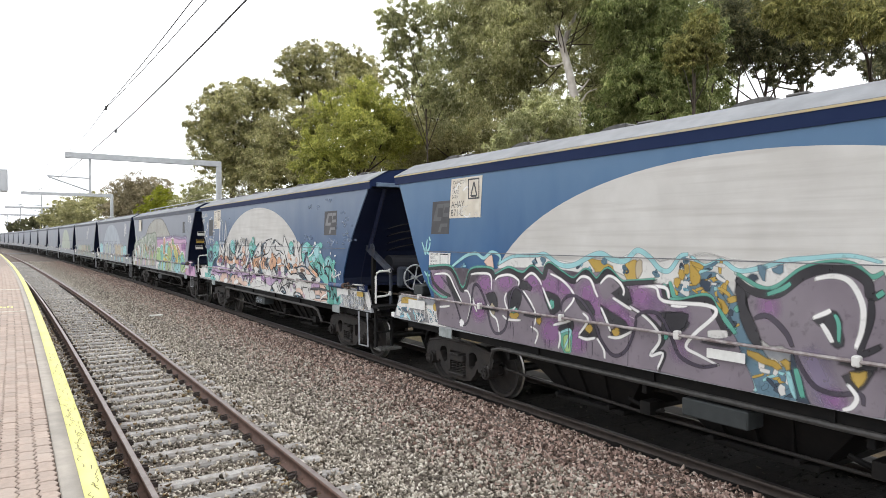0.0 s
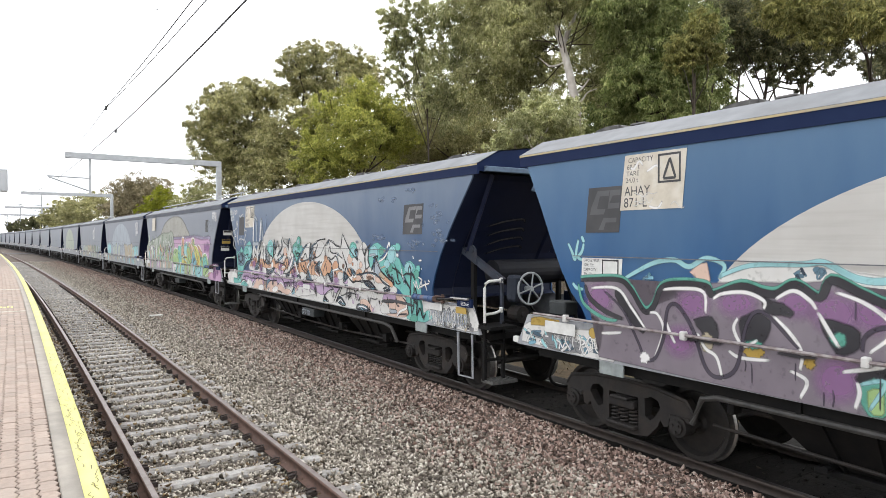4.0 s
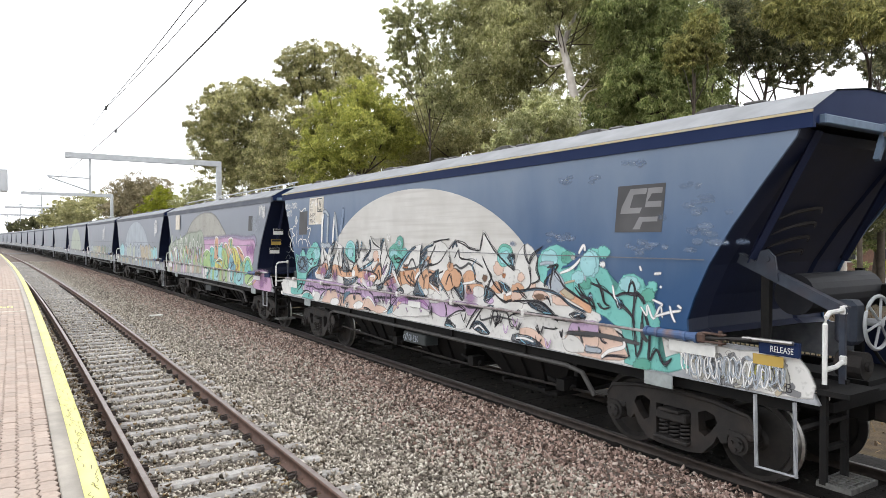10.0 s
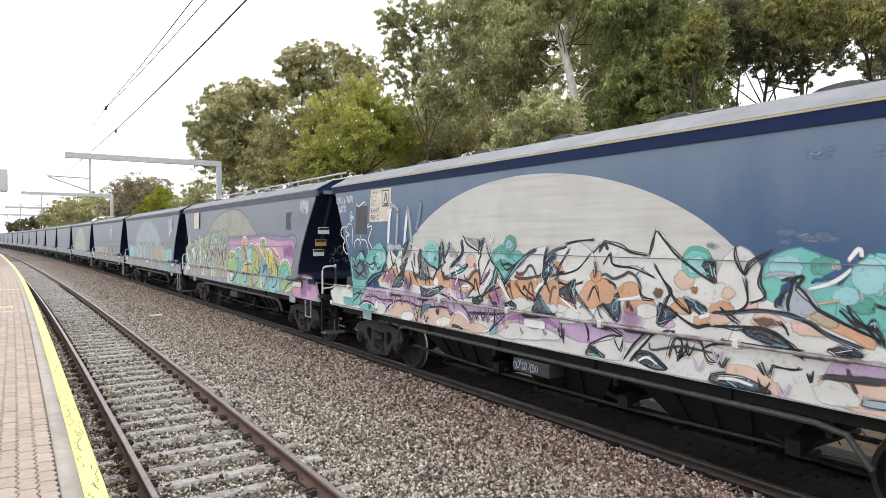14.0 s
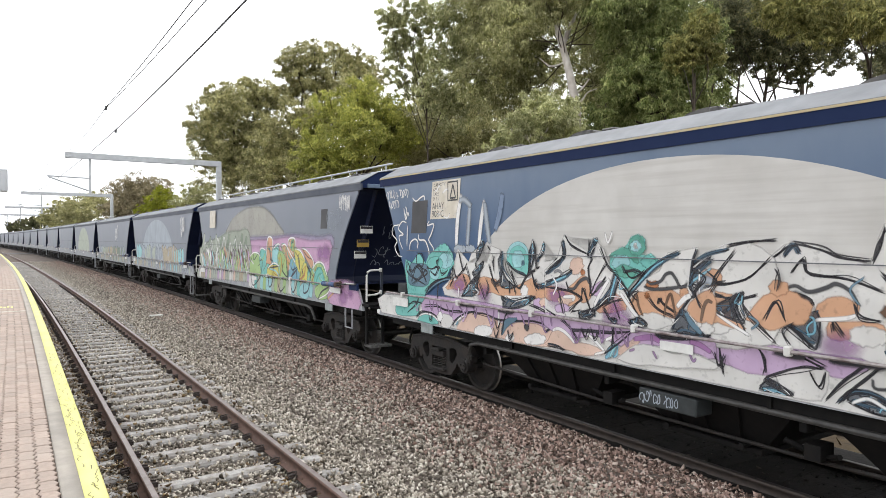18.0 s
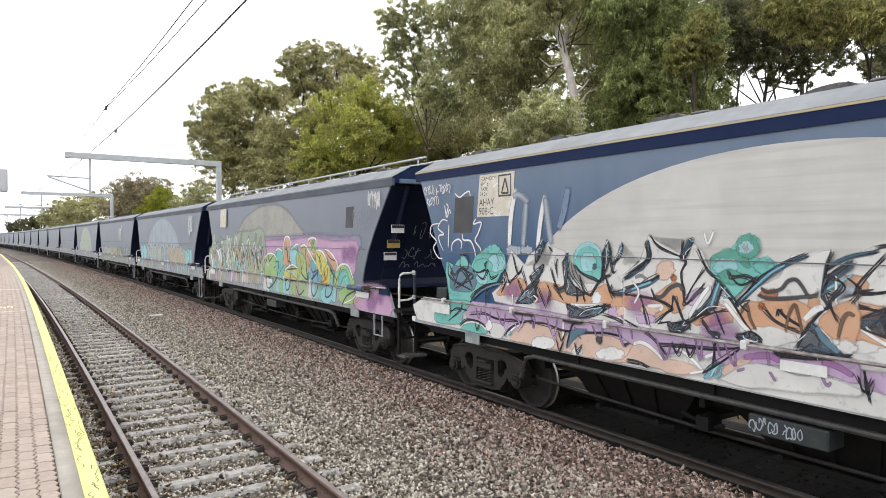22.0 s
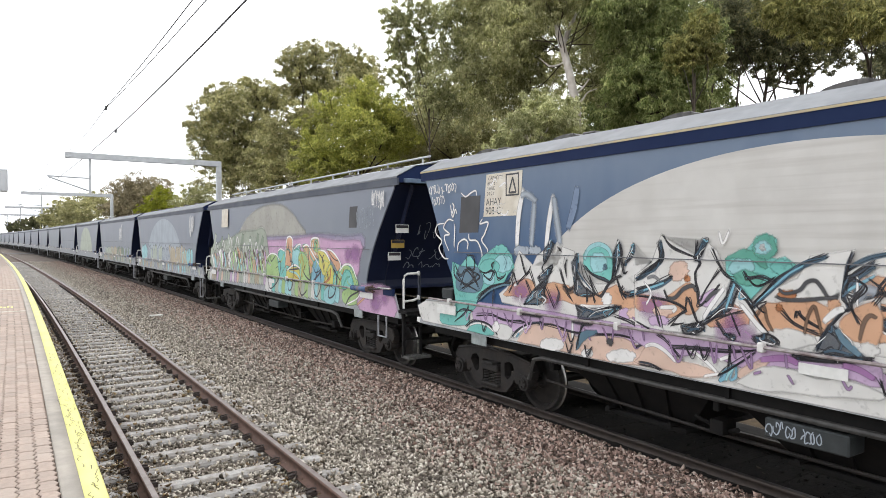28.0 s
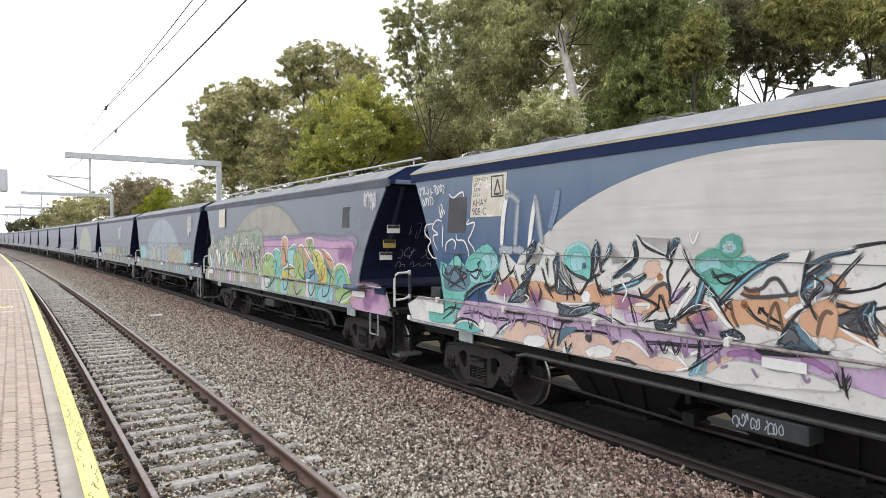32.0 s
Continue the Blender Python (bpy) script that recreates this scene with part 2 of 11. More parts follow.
for key, col in {"pale": (0.63, 0.62, 0.60), "petrol": (0.10, 0.18, 0.24), "ochre": (0.45, 0.30, 0.06), "aqua": (0.30, 0.55, 0.58), "purple": (0.195, 0.165, 0.195), "black": (0.026, 0.024, 0.03), "teal": (0.10, 0.33, 0.26),
                 "white": (0.75, 0.74, 0.73), "line": (0.05, 0.04, 0.06), "violet": (0.34, 0.16, 0.36), "mauve": (0.50, 0.36, 0.53), "salmon": (0.64, 0.46, 0.375), "tealpaint": (0.16, 0.46, 0.42), "orange": (0.58, 0.33, 0.20), "ink": (0.03, 0.045, 0.07),
                 "scuff": (0.17, 0.23, 0.34), "plum": (0.27, 0.17, 0.30), "cream": (0.42, 0.41, 0.37), "lilac": (0.30, 0.27, 0.38), "blush": (0.60, 0.37, 0.55), "yolk": (0.55, 0.50, 0.12), "steel": (0.045, 0.085, 0.125), "soot": (0.095, 0.098, 0.105), "blue": (0.025, 0.08, 0.19), "haze": (0.30, 0.25, 0.38), "pinkpaint": (0.58, 0.28, 0.48), "moss": (0.20, 0.25, 0.19), "wash": (0.38, 0.42, 0.35), "lime": (0.33, 0.48, 0.20), "sky": (0.18, 0.38, 0.48), "rust": (0.42, 0.17, 0.07), "brown": (0.14, 0.08, 0.05),
                 "beige": (0.42, 0.36, 0.26), "ghost": (0.34, 0.38, 0.43), "grey": (0.20, 0.20, 0.21), "darkgrey": (0.055, 0.055, 0.06)}.items():
    M["art_" + key] = sprayed("spray_" + key, col, tuple(c * 0.82 for c in col), 0.6, 0, 2.5, 0, None, tuple(0.9 * c + 0.05 for c in col), 0.5, 1.3)
    M["flat_" + key] = mat("flat_" + key, col, tuple(c * 0.82 for c in col), 0.6, 0, 2.5, 0, None, tuple(0.9 * c + 0.05 for c in col), 0.5, 1.3)
M["fence"] = mat("fence_black", (0.008, 0.008, 0.009), (0.014, 0.014, 0.014), 0.5, 0.3, 10)

# ---- the line of the track: it bends gently to the left ----
LINE_S = np.arange(-80, 700, 0.25)
LINE_T = np.where(LINE_S < 50, LINE_S / 1428.3, 50 / 1428.3 + (LINE_S - 50) / 4272.0)
LINE_X, LINE_Y = np.cumsum(-np.sin(LINE_T)) * 0.25, np.cumsum(np.cos(LINE_T)) * 0.25
LINE_X -= np.interp(0, LINE_S, LINE_X)
LINE_Y -= np.interp(0, LINE_S, LINE_Y)


def on_line(s, x, z):
    """The place x metres to the right of the line, s metres along it."""
    t = float(np.interp(s, LINE_S, LINE_T))
    return Vector((float(np.interp(s, LINE_S, LINE_X)) + x * math.cos(t), float(np.interp(s, LINE_S, LINE_Y)) + x * math.sin(t), z))


def pose_on_line(s, x, z, turn=0.0):
    return Matrix.Translation(on_line(s, x, z)) @ pose(0, 0, 0, 0, 0, math.degrees(float(np.interp(s, LINE_S, LINE_T))) + turn)


# ---- building helpers ----
def finish(name, bm, material, parent=None, label="", smooth=False):
    me = bpy.data.meshes.new(name)
    bm.normal_update()
    bm.to_mesh(me)
    bm.free()
    me.materials.append(material)
    if smooth:
        for p in me.polygons:
            p.use_smooth = True
    ob = new(name, me)
    if parent is not None:
        ob.parent = parent
    if label:
        ob["label"] = label
    return ob


def part(name, bm, material, parent, label="", smooth=False):
    return finish(name, bm, material, parent, label, smooth)


def from_arrays(name, verts, faces, material, parent=None):
    me = bpy.data.meshes.new(name)
    verts, faces = np.asarray(verts, np.float32), np.asarray(faces, np.int32)
    k = faces.shape[1]
    me.vertices.add(len(verts))
    me.vertices.foreach_set("co", verts.ravel())
    me.loops.add(faces.size)
    me.loops.foreach_set("vertex_index", faces.ravel())
    me.polygons.add(len(faces))
    me.polygons.foreach_set("loop_start", np.arange(0, faces.size, k, dtype=np.int32))
    me.update(calc_edges=True)
    me.materials.append(material)
    ob = new(name, me)
    if parent is not None:
        ob.parent = parent
    return ob


def box(bm, c, d, m=None, bevel=0.0):
    r = bmesh.ops.create_cube(bm, size=1.0)
    bmesh.ops.scale(bm, vec=d, verts=r["verts"])
    if bevel:
        es = list({e for v in r["verts"] for e in v.link_edges})
        g = bmesh.ops.bevel(bm, geom=es, offset=bevel, segments=1, affect="EDGES")
        vs = list({v for f in g["faces"] for v in f.verts} | {v for v in r["verts"] if v.is_valid})
    else:
        vs = r["verts"]
    if m is not None:
        bmesh.ops.transform(bm, matrix=m, verts=vs)
    bmesh.ops.translate(bm, vec=c, verts=vs)
    return vs


def tube(bm, pts, r, seg=8, r2=None, caps=True):
    """A round bar along pts; r to r2."""
    pts = [Vector(p) for p in pts]
    rings = []
    n = len(pts)
    for i, p in enumerate(pts):
        d = (pts[min(i + 1, n - 1)] - pts[max(i - 1, 0)]).normalized()
        a = d.cross(Vector((0, 0, 1)) if abs(d.z) < 0.9 else Vector((1, 0, 0))).normalized()
        b = d.cross(a)
        rr = r + ((r2 if r2 is not None else r) - r) * i / max(1, n - 1)
        rings.append([bm.verts.new(p + a * rr * math.cos(q) + b * rr * math.sin(q)) for q in (math.tau * k / seg for k in range(seg))])
    for u, v in zip(rings, rings[1:]):
        for k in range(seg):
            bm.faces.new((u[k], u[(k + 1) % seg], v[(k + 1) % seg], v[k]))
    if caps:
        bm.faces.new(rings[0][::-1])
        bm.faces.new(rings[-1])


def plate(bm, pts, thick, to):
    """A flat plate with outline pts (2D), thick metres deep; to(a, b, d) puts a point of it into space."""
    u = [bm.verts.new(to(a, b, 0.0)) for a, b in pts]
    if not thick:
        bm.faces.new(u)
        return
    v = [bm.verts.new(to(a, b, thick)) for a, b in pts]
    bm.faces.new(u)
    bm.faces.new(v[::-1])
    n = len(pts)
    for i in range(n):
        bm.faces.new((u[i], v[i], v[(i + 1) % n], u[(i + 1) % n]))


def sweep(name, profile, material, s0, s1, step, x=0.0, parent=None, close=True):
    """A profile of (x, z) points drawn along the line."""
    ss = np.append(np.arange(s0, s1, step), s1)
    n = len(profile)
    verts, faces = [], []
    for s in ss:
        verts += [on_line(s, x + a, b) for a, b in profile]
    for i in range(len(ss) - 1):
        for k in range(n if close else n - 1):
            k2 = (k + 1) % n
            faces.append((i * n + k, i * n + k2, (i + 1) * n + k2, (i + 1) * n + k))
    return from_arrays(name, verts, faces, material, parent)


# ---- ground, ballast, tracks ----
def ground():
    """One sheet to the horizon, a little below the tracks."""
    vals = [-3000, -900, -300, -120, -60, -30, 0, 30, 60, 90, 120, 200, 400, 900, 3000]
    verts, faces = [], []
    for j in vals:
        for i in vals:
            verts.append((i, j, -0.45))
    k = len(vals)
    for j in range(k - 1):
        for i in range(k - 1):
            faces.append((j * k + i, j * k + i + 1, (j + 1) * k + i + 1, (j + 1) * k + i))
    tagged(from_arrays("ground", verts, faces, M["grass"]), "dry brown grass and leaf litter beside the railway", "ground", kind="structure")
    tagged(sweep("ballast_bed", [(0.3, -0.44), (0.4, -0.24), (6.2, -0.235), (6.5, -0.14), (9.3, -0.14), (10.4, -0.44)], M["bed"], -40, 420, 4.0, close=False),
           "grey and reddish crushed stone bed under both tracks", "ballast", kind="structure")
    # this strip's black also paints the train's shade, out past the far rail
    tagged(sweep("oily_bed", [(6.9, -0.128), (9.3, -0.128), (9.9, -0.29)], M["oil_shade"], -40, 300, 4.0, close=False), "oily ballast between the rails, coloured dark for shade under the train", "ballast", kind="structure")


RAIL = [(-0.036, 0), (0.036, 0), (0.038, -0.035), (0.012, -0.05), (0.012, -0.14), (0.075, -0.158), (0.075, -0.17), (-0.075, -0.17), (-0.075, -0.158), (-0.012, -0.14), (-0.012, -0.05), (-0.038, -0.035)]


def sleeper_mesh():
    bm = bmesh.new()
    box(bm, (0, 0, -0.29), (2.75, 0.215, 0.22), bevel=0.03)
    me = bpy.data.meshes.new("sleeper")
    bm.to_mesh(me)
    bm.free()
    me.materials.append(M["concrete"])
    return me


def clip_mesh():
    bm = bmesh.new()
    box(bm, (0, 0, -0.155), (0.10, 0.13, 0.05), bevel=0.012)
    tube(bm, [(-0.05, -0.05, -0.125), (0.03, -0.05, -0.115), (0.05, 0, -0.105), (0.03, 0.05, -0.115), (-0.05, 0.05, -0.125)], 0.011, 5)
    me = bpy.data.meshes.new("clip")
    bm.to_mesh(me)
    bm.free()
    me.materials.append(M["clip"])
    return me


def near_track():
    track = tagged(new("railway_track"), "rusty steel rails on pale concrete sleepers", "railway track")
    for x in (1.2, 2.87):
        r = sweep("rail", RAIL, M["rail"], -30, 420, 2.0, x, track)
        sweep("rail_head", [(-0.03, 0.003), (0.03, 0.003)], M["railtop"], -30, 420, 2.0, x, r, close=False)
    sm, cm = sleeper_mesh(), clip_mesh()
    for i in range(-18, 150):
        s = 3.36 + 0.62 * i
        ob = new("sleeper", sm)
        ob.parent = track
        ob.matrix_basis = pose_on_line(s, 2.035 + random.uniform(-0.02, 0.02), 0, random.uniform(-0.8, 0.8))
        if i < 70:
            for x in (1.2, 2.87):
                for side in (-1, 1):
                    c = new("clip", cm)
                    c.parent = track
                    c.matrix_basis = pose_on_line(s, x + side * 0.105, 0, 0 if side < 0 else 180)


def far_track():
    track = tagged(new("railway_track"), "steel rails under the grain train, sunk in dark ballast", "railway track")
    for x in (7.01, 8.515):
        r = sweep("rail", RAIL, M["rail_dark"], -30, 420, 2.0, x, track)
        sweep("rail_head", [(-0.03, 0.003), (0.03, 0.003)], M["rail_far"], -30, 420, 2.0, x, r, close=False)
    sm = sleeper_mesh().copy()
    # sleepers take the same black, with the shade beneath the train in it
    sm.materials[0] = M["oil_shade"]
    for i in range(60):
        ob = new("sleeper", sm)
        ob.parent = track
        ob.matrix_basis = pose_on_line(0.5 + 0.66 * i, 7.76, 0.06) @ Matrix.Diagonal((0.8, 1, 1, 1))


CUBE_F = np.array([(0, 1, 3, 2), (4, 6, 7, 5), (0, 4, 5, 1), (2, 3, 7, 6), (0, 2, 6, 4), (1, 5, 7, 3)])


STONE_V = np.array([(1, 0, 0), (-1, 0, 0), (0, 1, 0), (0, -1, 0), (0, 0, 1), (0, 0, -1)], float)
STONE_F = np.array([(0, 2, 4), (2, 1, 4), (1, 3, 4), (3, 0, 4), (2, 0, 5), (1, 2, 5), (3, 1, 5), (0, 3, 5)])


def stones(name, material, n, zone, size, z, label, seed, flatness=1.0):
    """n angular stones strewn over zone(rng, n) -> s, x."""
    rng = np.random.default_rng(seed)
    s, x = zone(rng, n)
    t = np.interp(s, LINE_S, LINE_T)
    px, py = np.interp(s, LINE_S, LINE_X) + x * np.cos(t), np.interp(s, LINE_S, LINE_Y) + x * np.sin(t)
    zz = z(x) + rng.uniform(-0.03, 0.018, len(s))
    r = rng.uniform(0.55, 1.25, (len(s), 1, 1)) * size
    v = STONE_V[None] * (1 + rng.uniform(-0.4, 0.3, (len(s), 6, 3))) * r * rng.uniform(0.45, 1.0, (len(s), 1, 3)) * 0.62 + rng.normal(0, 0.16, (len(s), 6, 3)) * r
    v[..., 2] *= flatness
    a, b = rng.uniform(0, math.tau, len(s)), rng.normal(0, 0.9, len(s))
    ca, sa, cb, sb = np.cos(a)[:, None], np.sin(a)[:, None], np.cos(b)[:, None], np.sin(b)[:, None]
    y2, z2 = v[..., 1] * cb - v[..., 2] * sb, v[..., 1] * sb + v[..., 2] * cb
    out = np.stack([v[..., 0] * ca - y2 * sa + px[:, None], v[..., 0] * sa + y2 * ca + py[:, None], z2 + zz[:, None]], -1)
    faces = (STONE_F[None] + 6 * np.arange(len(s))[:, None, None]).reshape(-1, 3)
    return tagged(from_arrays(name, out.reshape(-1, 3), faces, material), label, "ballast", kind="stuff")


def zone_near(rng, n):
    s = 3.2 + 90 * rng.random(n) ** 2.3
    return s, 0.48 + rng.random(n) * 3.4


def zone_mid(rng, n):
    s = 2.5 + 95 * rng.random(n) ** 2.3
    return s, 2.95 + rng.random(n) * 3.0


def zone_red(rng, n):
    s = 1.0 + 95 * rng.random(n) ** 2.3
    return s, 4.4 + np.sqrt(rng.random(n)) * 2.45


def zone_dark(rng, n):
    s = 0.5 + 46 * rng.random(n) ** 1.6
    return s, 7.06 + rng.random(n) * 2.6


def zone_on_sleepers(rng, n):
    """Stones gather along the sleepers' edges and beside the rails."""
    k = (55 * rng.random(n) ** 1.6).astype(int)
    return 3.36 + 0.62 * k + rng.choice((-1, 1), n) * rng.uniform(0.055, 0.13, n), np.where(rng.random(n) < 0.35, 1.2 + 1.67 * rng.integers(0, 2, n) + rng.normal(0, 0.2, n), rng.uniform(0.62, 3.4, n))


def zone_litter(rng, n):
    s = 3.2 + 30 * rng.random(n) ** 2.0
    return s, np.where(rng.random(n) < 0.55, rng.uniform(0.5, 1.15, n), 1.2 + 1.67 * rng.integers(0, 2, n) + rng.normal(0, 0.28, n))


def zone_behind(rng, n):
    return rng.uniform(-8, 3.4, n), rng.uniform(0.48, 5.6, n)


def zone_behind_red(rng, n):
    return rng.uniform(-8, 1.6, n), 4.4 + np.sqrt(rng.random(n)) * 2.45


def ballast():
    bed = lambda x: np.interp(x, [0.4, 0.7, 3.4, 4.5, 6.2, 6.5, 6.9], [-0.235, -0.212, -0.212, -0.222, -0.225, -0.14, -0.12])
    stones("ballast_stones", M["stone_grey"], 76000, zone_near, 0.055, bed, "loose pale grey crushed stone between the sleepers", 1)
    stones("ballast_stones", M["stone_grey"], 76000, zone_mid, 0.055, bed, "loose grey crushed stone between the two tracks", 2)
    stones("ballast_stones", M["stone_red"], 80000, zone_red, 0.056, bed, "loose reddish crushed stone beside the train", 3)
    stones("ballast_stones", M["stone_grey"], 9000, zone_behind, 0.055, bed, "loose grey crushed stone beside the platform", 5)
    stones("ballast_stones", M["stone_red"], 4000, zone_behind_red, 0.056, bed, "loose reddish crushed stone near the train", 6)
    stones("ballast_stones", M["stone_grey"], 2600, zone_on_sleepers, 0.06, lambda x: -0.172 + 0 * x, "loose stones lying on the sleepers", 7)
    stones("leaf_litter", M["litter"], 9000, zone_litter, 0.06, lambda x: -0.168 + 0 * x, "dry brown leaves and bark strewn along the near track", 9, 0.15)
    # black stones stand in for oil and for shade beneath the wagons
    stones("ballast_stones", M["stone_black"], 20000, zone_dark, 0.055, lambda x: np.interp(x, [7.0, 8.5, 10.3], [-0.145, -0.145, -0.30]), "oily crushed stone under the train, its black holding shade too", 4)


# ---- platform ----
def platform():
    p = tagged(sweep("platform", [(-6, 1.086), (0.20, 1.086), (0.20, -0.44), (-6, -0.44)], M["joint"], -10, 120, 2.0), "railway platform with brick paving, grey coping and yellow edge line", "platform", kind="structure")
    sweep("coping", [(0.215, 1.085), (0.225, 1.10), (0.335, 1.10), (0.335, 0.9), (0.215, 0.9)], M["coping"], -10, 120, 1.0, 0, p)
    sweep("edge_line", [(0.337, 0.9), (0.337, 1.102), (0.455, 1.102), (0.47, 1.09), (0.47, 0.85)], M["yellow"], -10, 120, 1.0, 0, p)
    sweep("platform_wall", [(0.204, -0.44), (0.204, 0.9), (0.44, 0.9), (0.44, -0.44)], M["coping"], -10, 120, 2.0, 0, p)
    sweep("far_paving", [(-6, 1.088), (-6, 1.096), (0.20, 1.096), (0.20, 1.088)], M["paver_far"], 46.0, 120, 2.0, 0, p)
    # interlocking pavers: both long edges follow the same zigzag, so that neighbours fit
    zig = [-0.011, 0.011, -0.011, 0.011, -0.011]
    ring = [(-0.0525 + q, -0.1065 + 0.05325 * k) for k, q in enumerate(zig)] + [(0.0, 0.114)] + [(0.0525 + q, -0.1065 + 0.05325 * k) for k, q in reversed(list(enumerate(zig)))] + [(0.0, -0.099)]
    cr, cf = [(u, v, -0.03) for u, v in ring] + [(u, v, 0.026) for u, v in ring] + [(u * 0.9, v * 0.95, 0.03) for u, v in ring], []
    nr = len(ring)
    for lev in (0, nr):
        cf += [(lev + k, lev + nr + k, lev + nr + (k + 1) % nr, lev + (k + 1) % nr) for k in range(nr)]
    me = bpy.data.meshes.new("brick")
    me.from_pydata(cr, [], cf + [tuple(2 * nr + k for k in reversed(range(nr)))])
    me.materials.append(M["paver"])
    made = 0
    far_v, far_f = [], []
    cv = [Vector(q) for q in cr[nr:]]
    quads = [(k, nr + k, nr + (k + 1) % nr, (k + 1) % nr) for k in range(nr)]
    quads += [(nr + 3, nr + 6, nr + 5, nr + 4), (nr + 2, nr + 7, nr + 6, nr + 3), (nr + 1, nr + 8, nr + 7, nr + 2), (nr + 10, nr + 9, nr + 8, nr + 1), (nr, nr + 11, nr + 10, nr + 1)]
    for j in range(190):
        s = 3.0 + 0.2265 * j
        for i in range(14):
            x = 0.152 - 0.1135 * i
            ss = s + (0.113 if i % 2 else 0.0)
            z = 1.068 + random.uniform(-0.002, 0.002)
            if i < 7 and made < 300:
                ob = new("brick", me)
                ob.parent = p
                ob.matrix_basis = pose_on_line(ss, x, z, random.uniform(-1.2, 1.2))
                made += 1
            else:
                far_f += [tuple(q + len(far_v) for q in f) for f in quads]
                m = pose_on_line(ss, x, z)
                far_v += [m @ q for q in cv]
    slabs_v, slabs_f = [], []
    box_v = [Vector((u * 0.053, v * 0.106, w * 0.03)) for u in (-1, 1) for v in (-1, 1) for w in (-1, 1)]
    for j in range(-50, 40):
        s = 3.0 + 0.2265 * j
        for i in range(14 if j >= 0 else 0, 44):
            slabs_f += [tuple(q + len(slabs_v) for q in f) for f in CUBE_F]
            m = pose_on_line(s + (0.113 if i % 2 else 0.0), 0.152 - 0.1135 * i, 1.068)
            slabs_v += [m @ q for q in box_v]
    tagged(from_arrays("bricks", slabs_v, slabs_f, M["paver_far"], p), kind="stuff")
    tagged(from_arrays("bricks", far_v, far_f, M["paver_far"], p), kind="stuff")




# ---- the grain train ----
HALF, SIDE_X, CENTRE = 7.35, 1.45, 7.76
# side edge of the body, from the eave down to the sill: (metres from the middle, height)
END_EDGE = [(7.22, 3.80), (7.18, 3.70), (6.84, 3.28), (6.50, 2.84), (6.22, 2.42), (6.04, 2.05), (5.95, 1.80), (5.96, 1.66), (6.05, 1.60)]
# the far end is steeper
FAR_EDGE = [(7.22, 3.80), (7.17, 3.70), (6.89, 3.14), (6.66, 2.65), (6.47, 2.28), (6.27, 1.98), (6.08, 1.80), (5.99, 1.66), (6.05, 1.60)]


def flat(x):
    """Plates in the plane of a wagon's side."""
    return lambda a, b, d: Vector((x + d, a, b))


def wagon_body(w, paint, roofline):
    for x, side in ((-SIDE_X, 1), (SIDE_X - 0.03, -1)):
        bm = bmesh.new()
        pts = FAR_EDGE + [(-y, z) for y, z in END_EDGE[::-1]]
        plate(bm, pts, 0.03, flat(x))
        part("side_panel", bm, paint, w)
        bm = bmesh.new()
        plate(bm, [(-7.42, 1.14), (7.42, 1.14), (7.18, 1.60), (-7.18, 1.60)], 0.05, flat(x - 0.003 * side))
        part("sill_plate", bm, M["sill"], w)
        bm = bmesh.new()
        plate(bm, [(-HALF, 3.767), (HALF, 3.767), (HALF, 3.908), (-HALF, 3.908)], 0.05, flat(x - 0.02 * side))
        part("eave_band", bm, M["navy" if roofline else "band_grey"], w)
        if roofline:
            bm = bmesh.new()
            box(bm, (x + (-0.022 if side > 0 else 0.052), 0, 3.922), (0.012, 2 * HALF, 0.024))
            part("stripe", bm, M["yellow_line"], w, "yellow line along the eave")
    # roof: folded sheet with closed gables
    prof = [(-1.475, 3.908), (-1.475, 3.94), (-1.03, 4.175), (-0.4, 4.26), (0.4, 4.26), (1.03, 4.175), (1.475, 3.94), (1.475, 3.908)]
    bm = bmesh.new()
    a = [bm.verts.new((x, -HALF, z)) for x, z in prof]
    b = [bm.verts.new((x, HALF, z)) for x, z in prof]
    for i in range(len(prof) - 1):
        bm.faces.new((a[i], a[i + 1], b[i + 1], b[i]))
    part("roof", bm, M["roof"], w)
    for sgn in (-1, 1):
        bm = bmesh.new()
        pts = [(x * 0.985, z - 0.012) for x, z in prof] + [(1.40, 3.82), (-1.40, 3.82)]
        plate(bm, pts, 0.03 * sgn, lambda p, q, d: Vector((p, sgn * (HALF - 0.06) + d, q)))
        part("gable", bm, M["navy"], w)
        # sloping end sheet between the sides
        bm = bmesh.new()
        rows = [(y - 0.03, z) for y, z in (END_EDGE if sgn < 0 else FAR_EDGE)]
        cols = (-1.425, -0.95, -0.9, 0.9, 0.95, 1.425)
        deep = (0.0, -0.10, -0.16, -0.16, -0.10, 0.0)
        grid = [[bm.verts.new((cx, sgn * (y + dd * 0.6), z)) for cx, dd in zip(cols, deep)] for y, z in rows]
        for r, q in zip(grid, grid[1:]):
            for k in range(len(cols) - 1):
                bm.faces.new((r[k], r[k + 1], q[k + 1], q[k]))
        part("end_sheet", bm, M["end"], w)
        bm = bmesh.new()
        box(bm, (0, sgn * (HALF - 0.02), 3.86), (2.6, 0.10, 0.09), bevel=0.01)
        part("end_beam", bm, M["crank"], w)


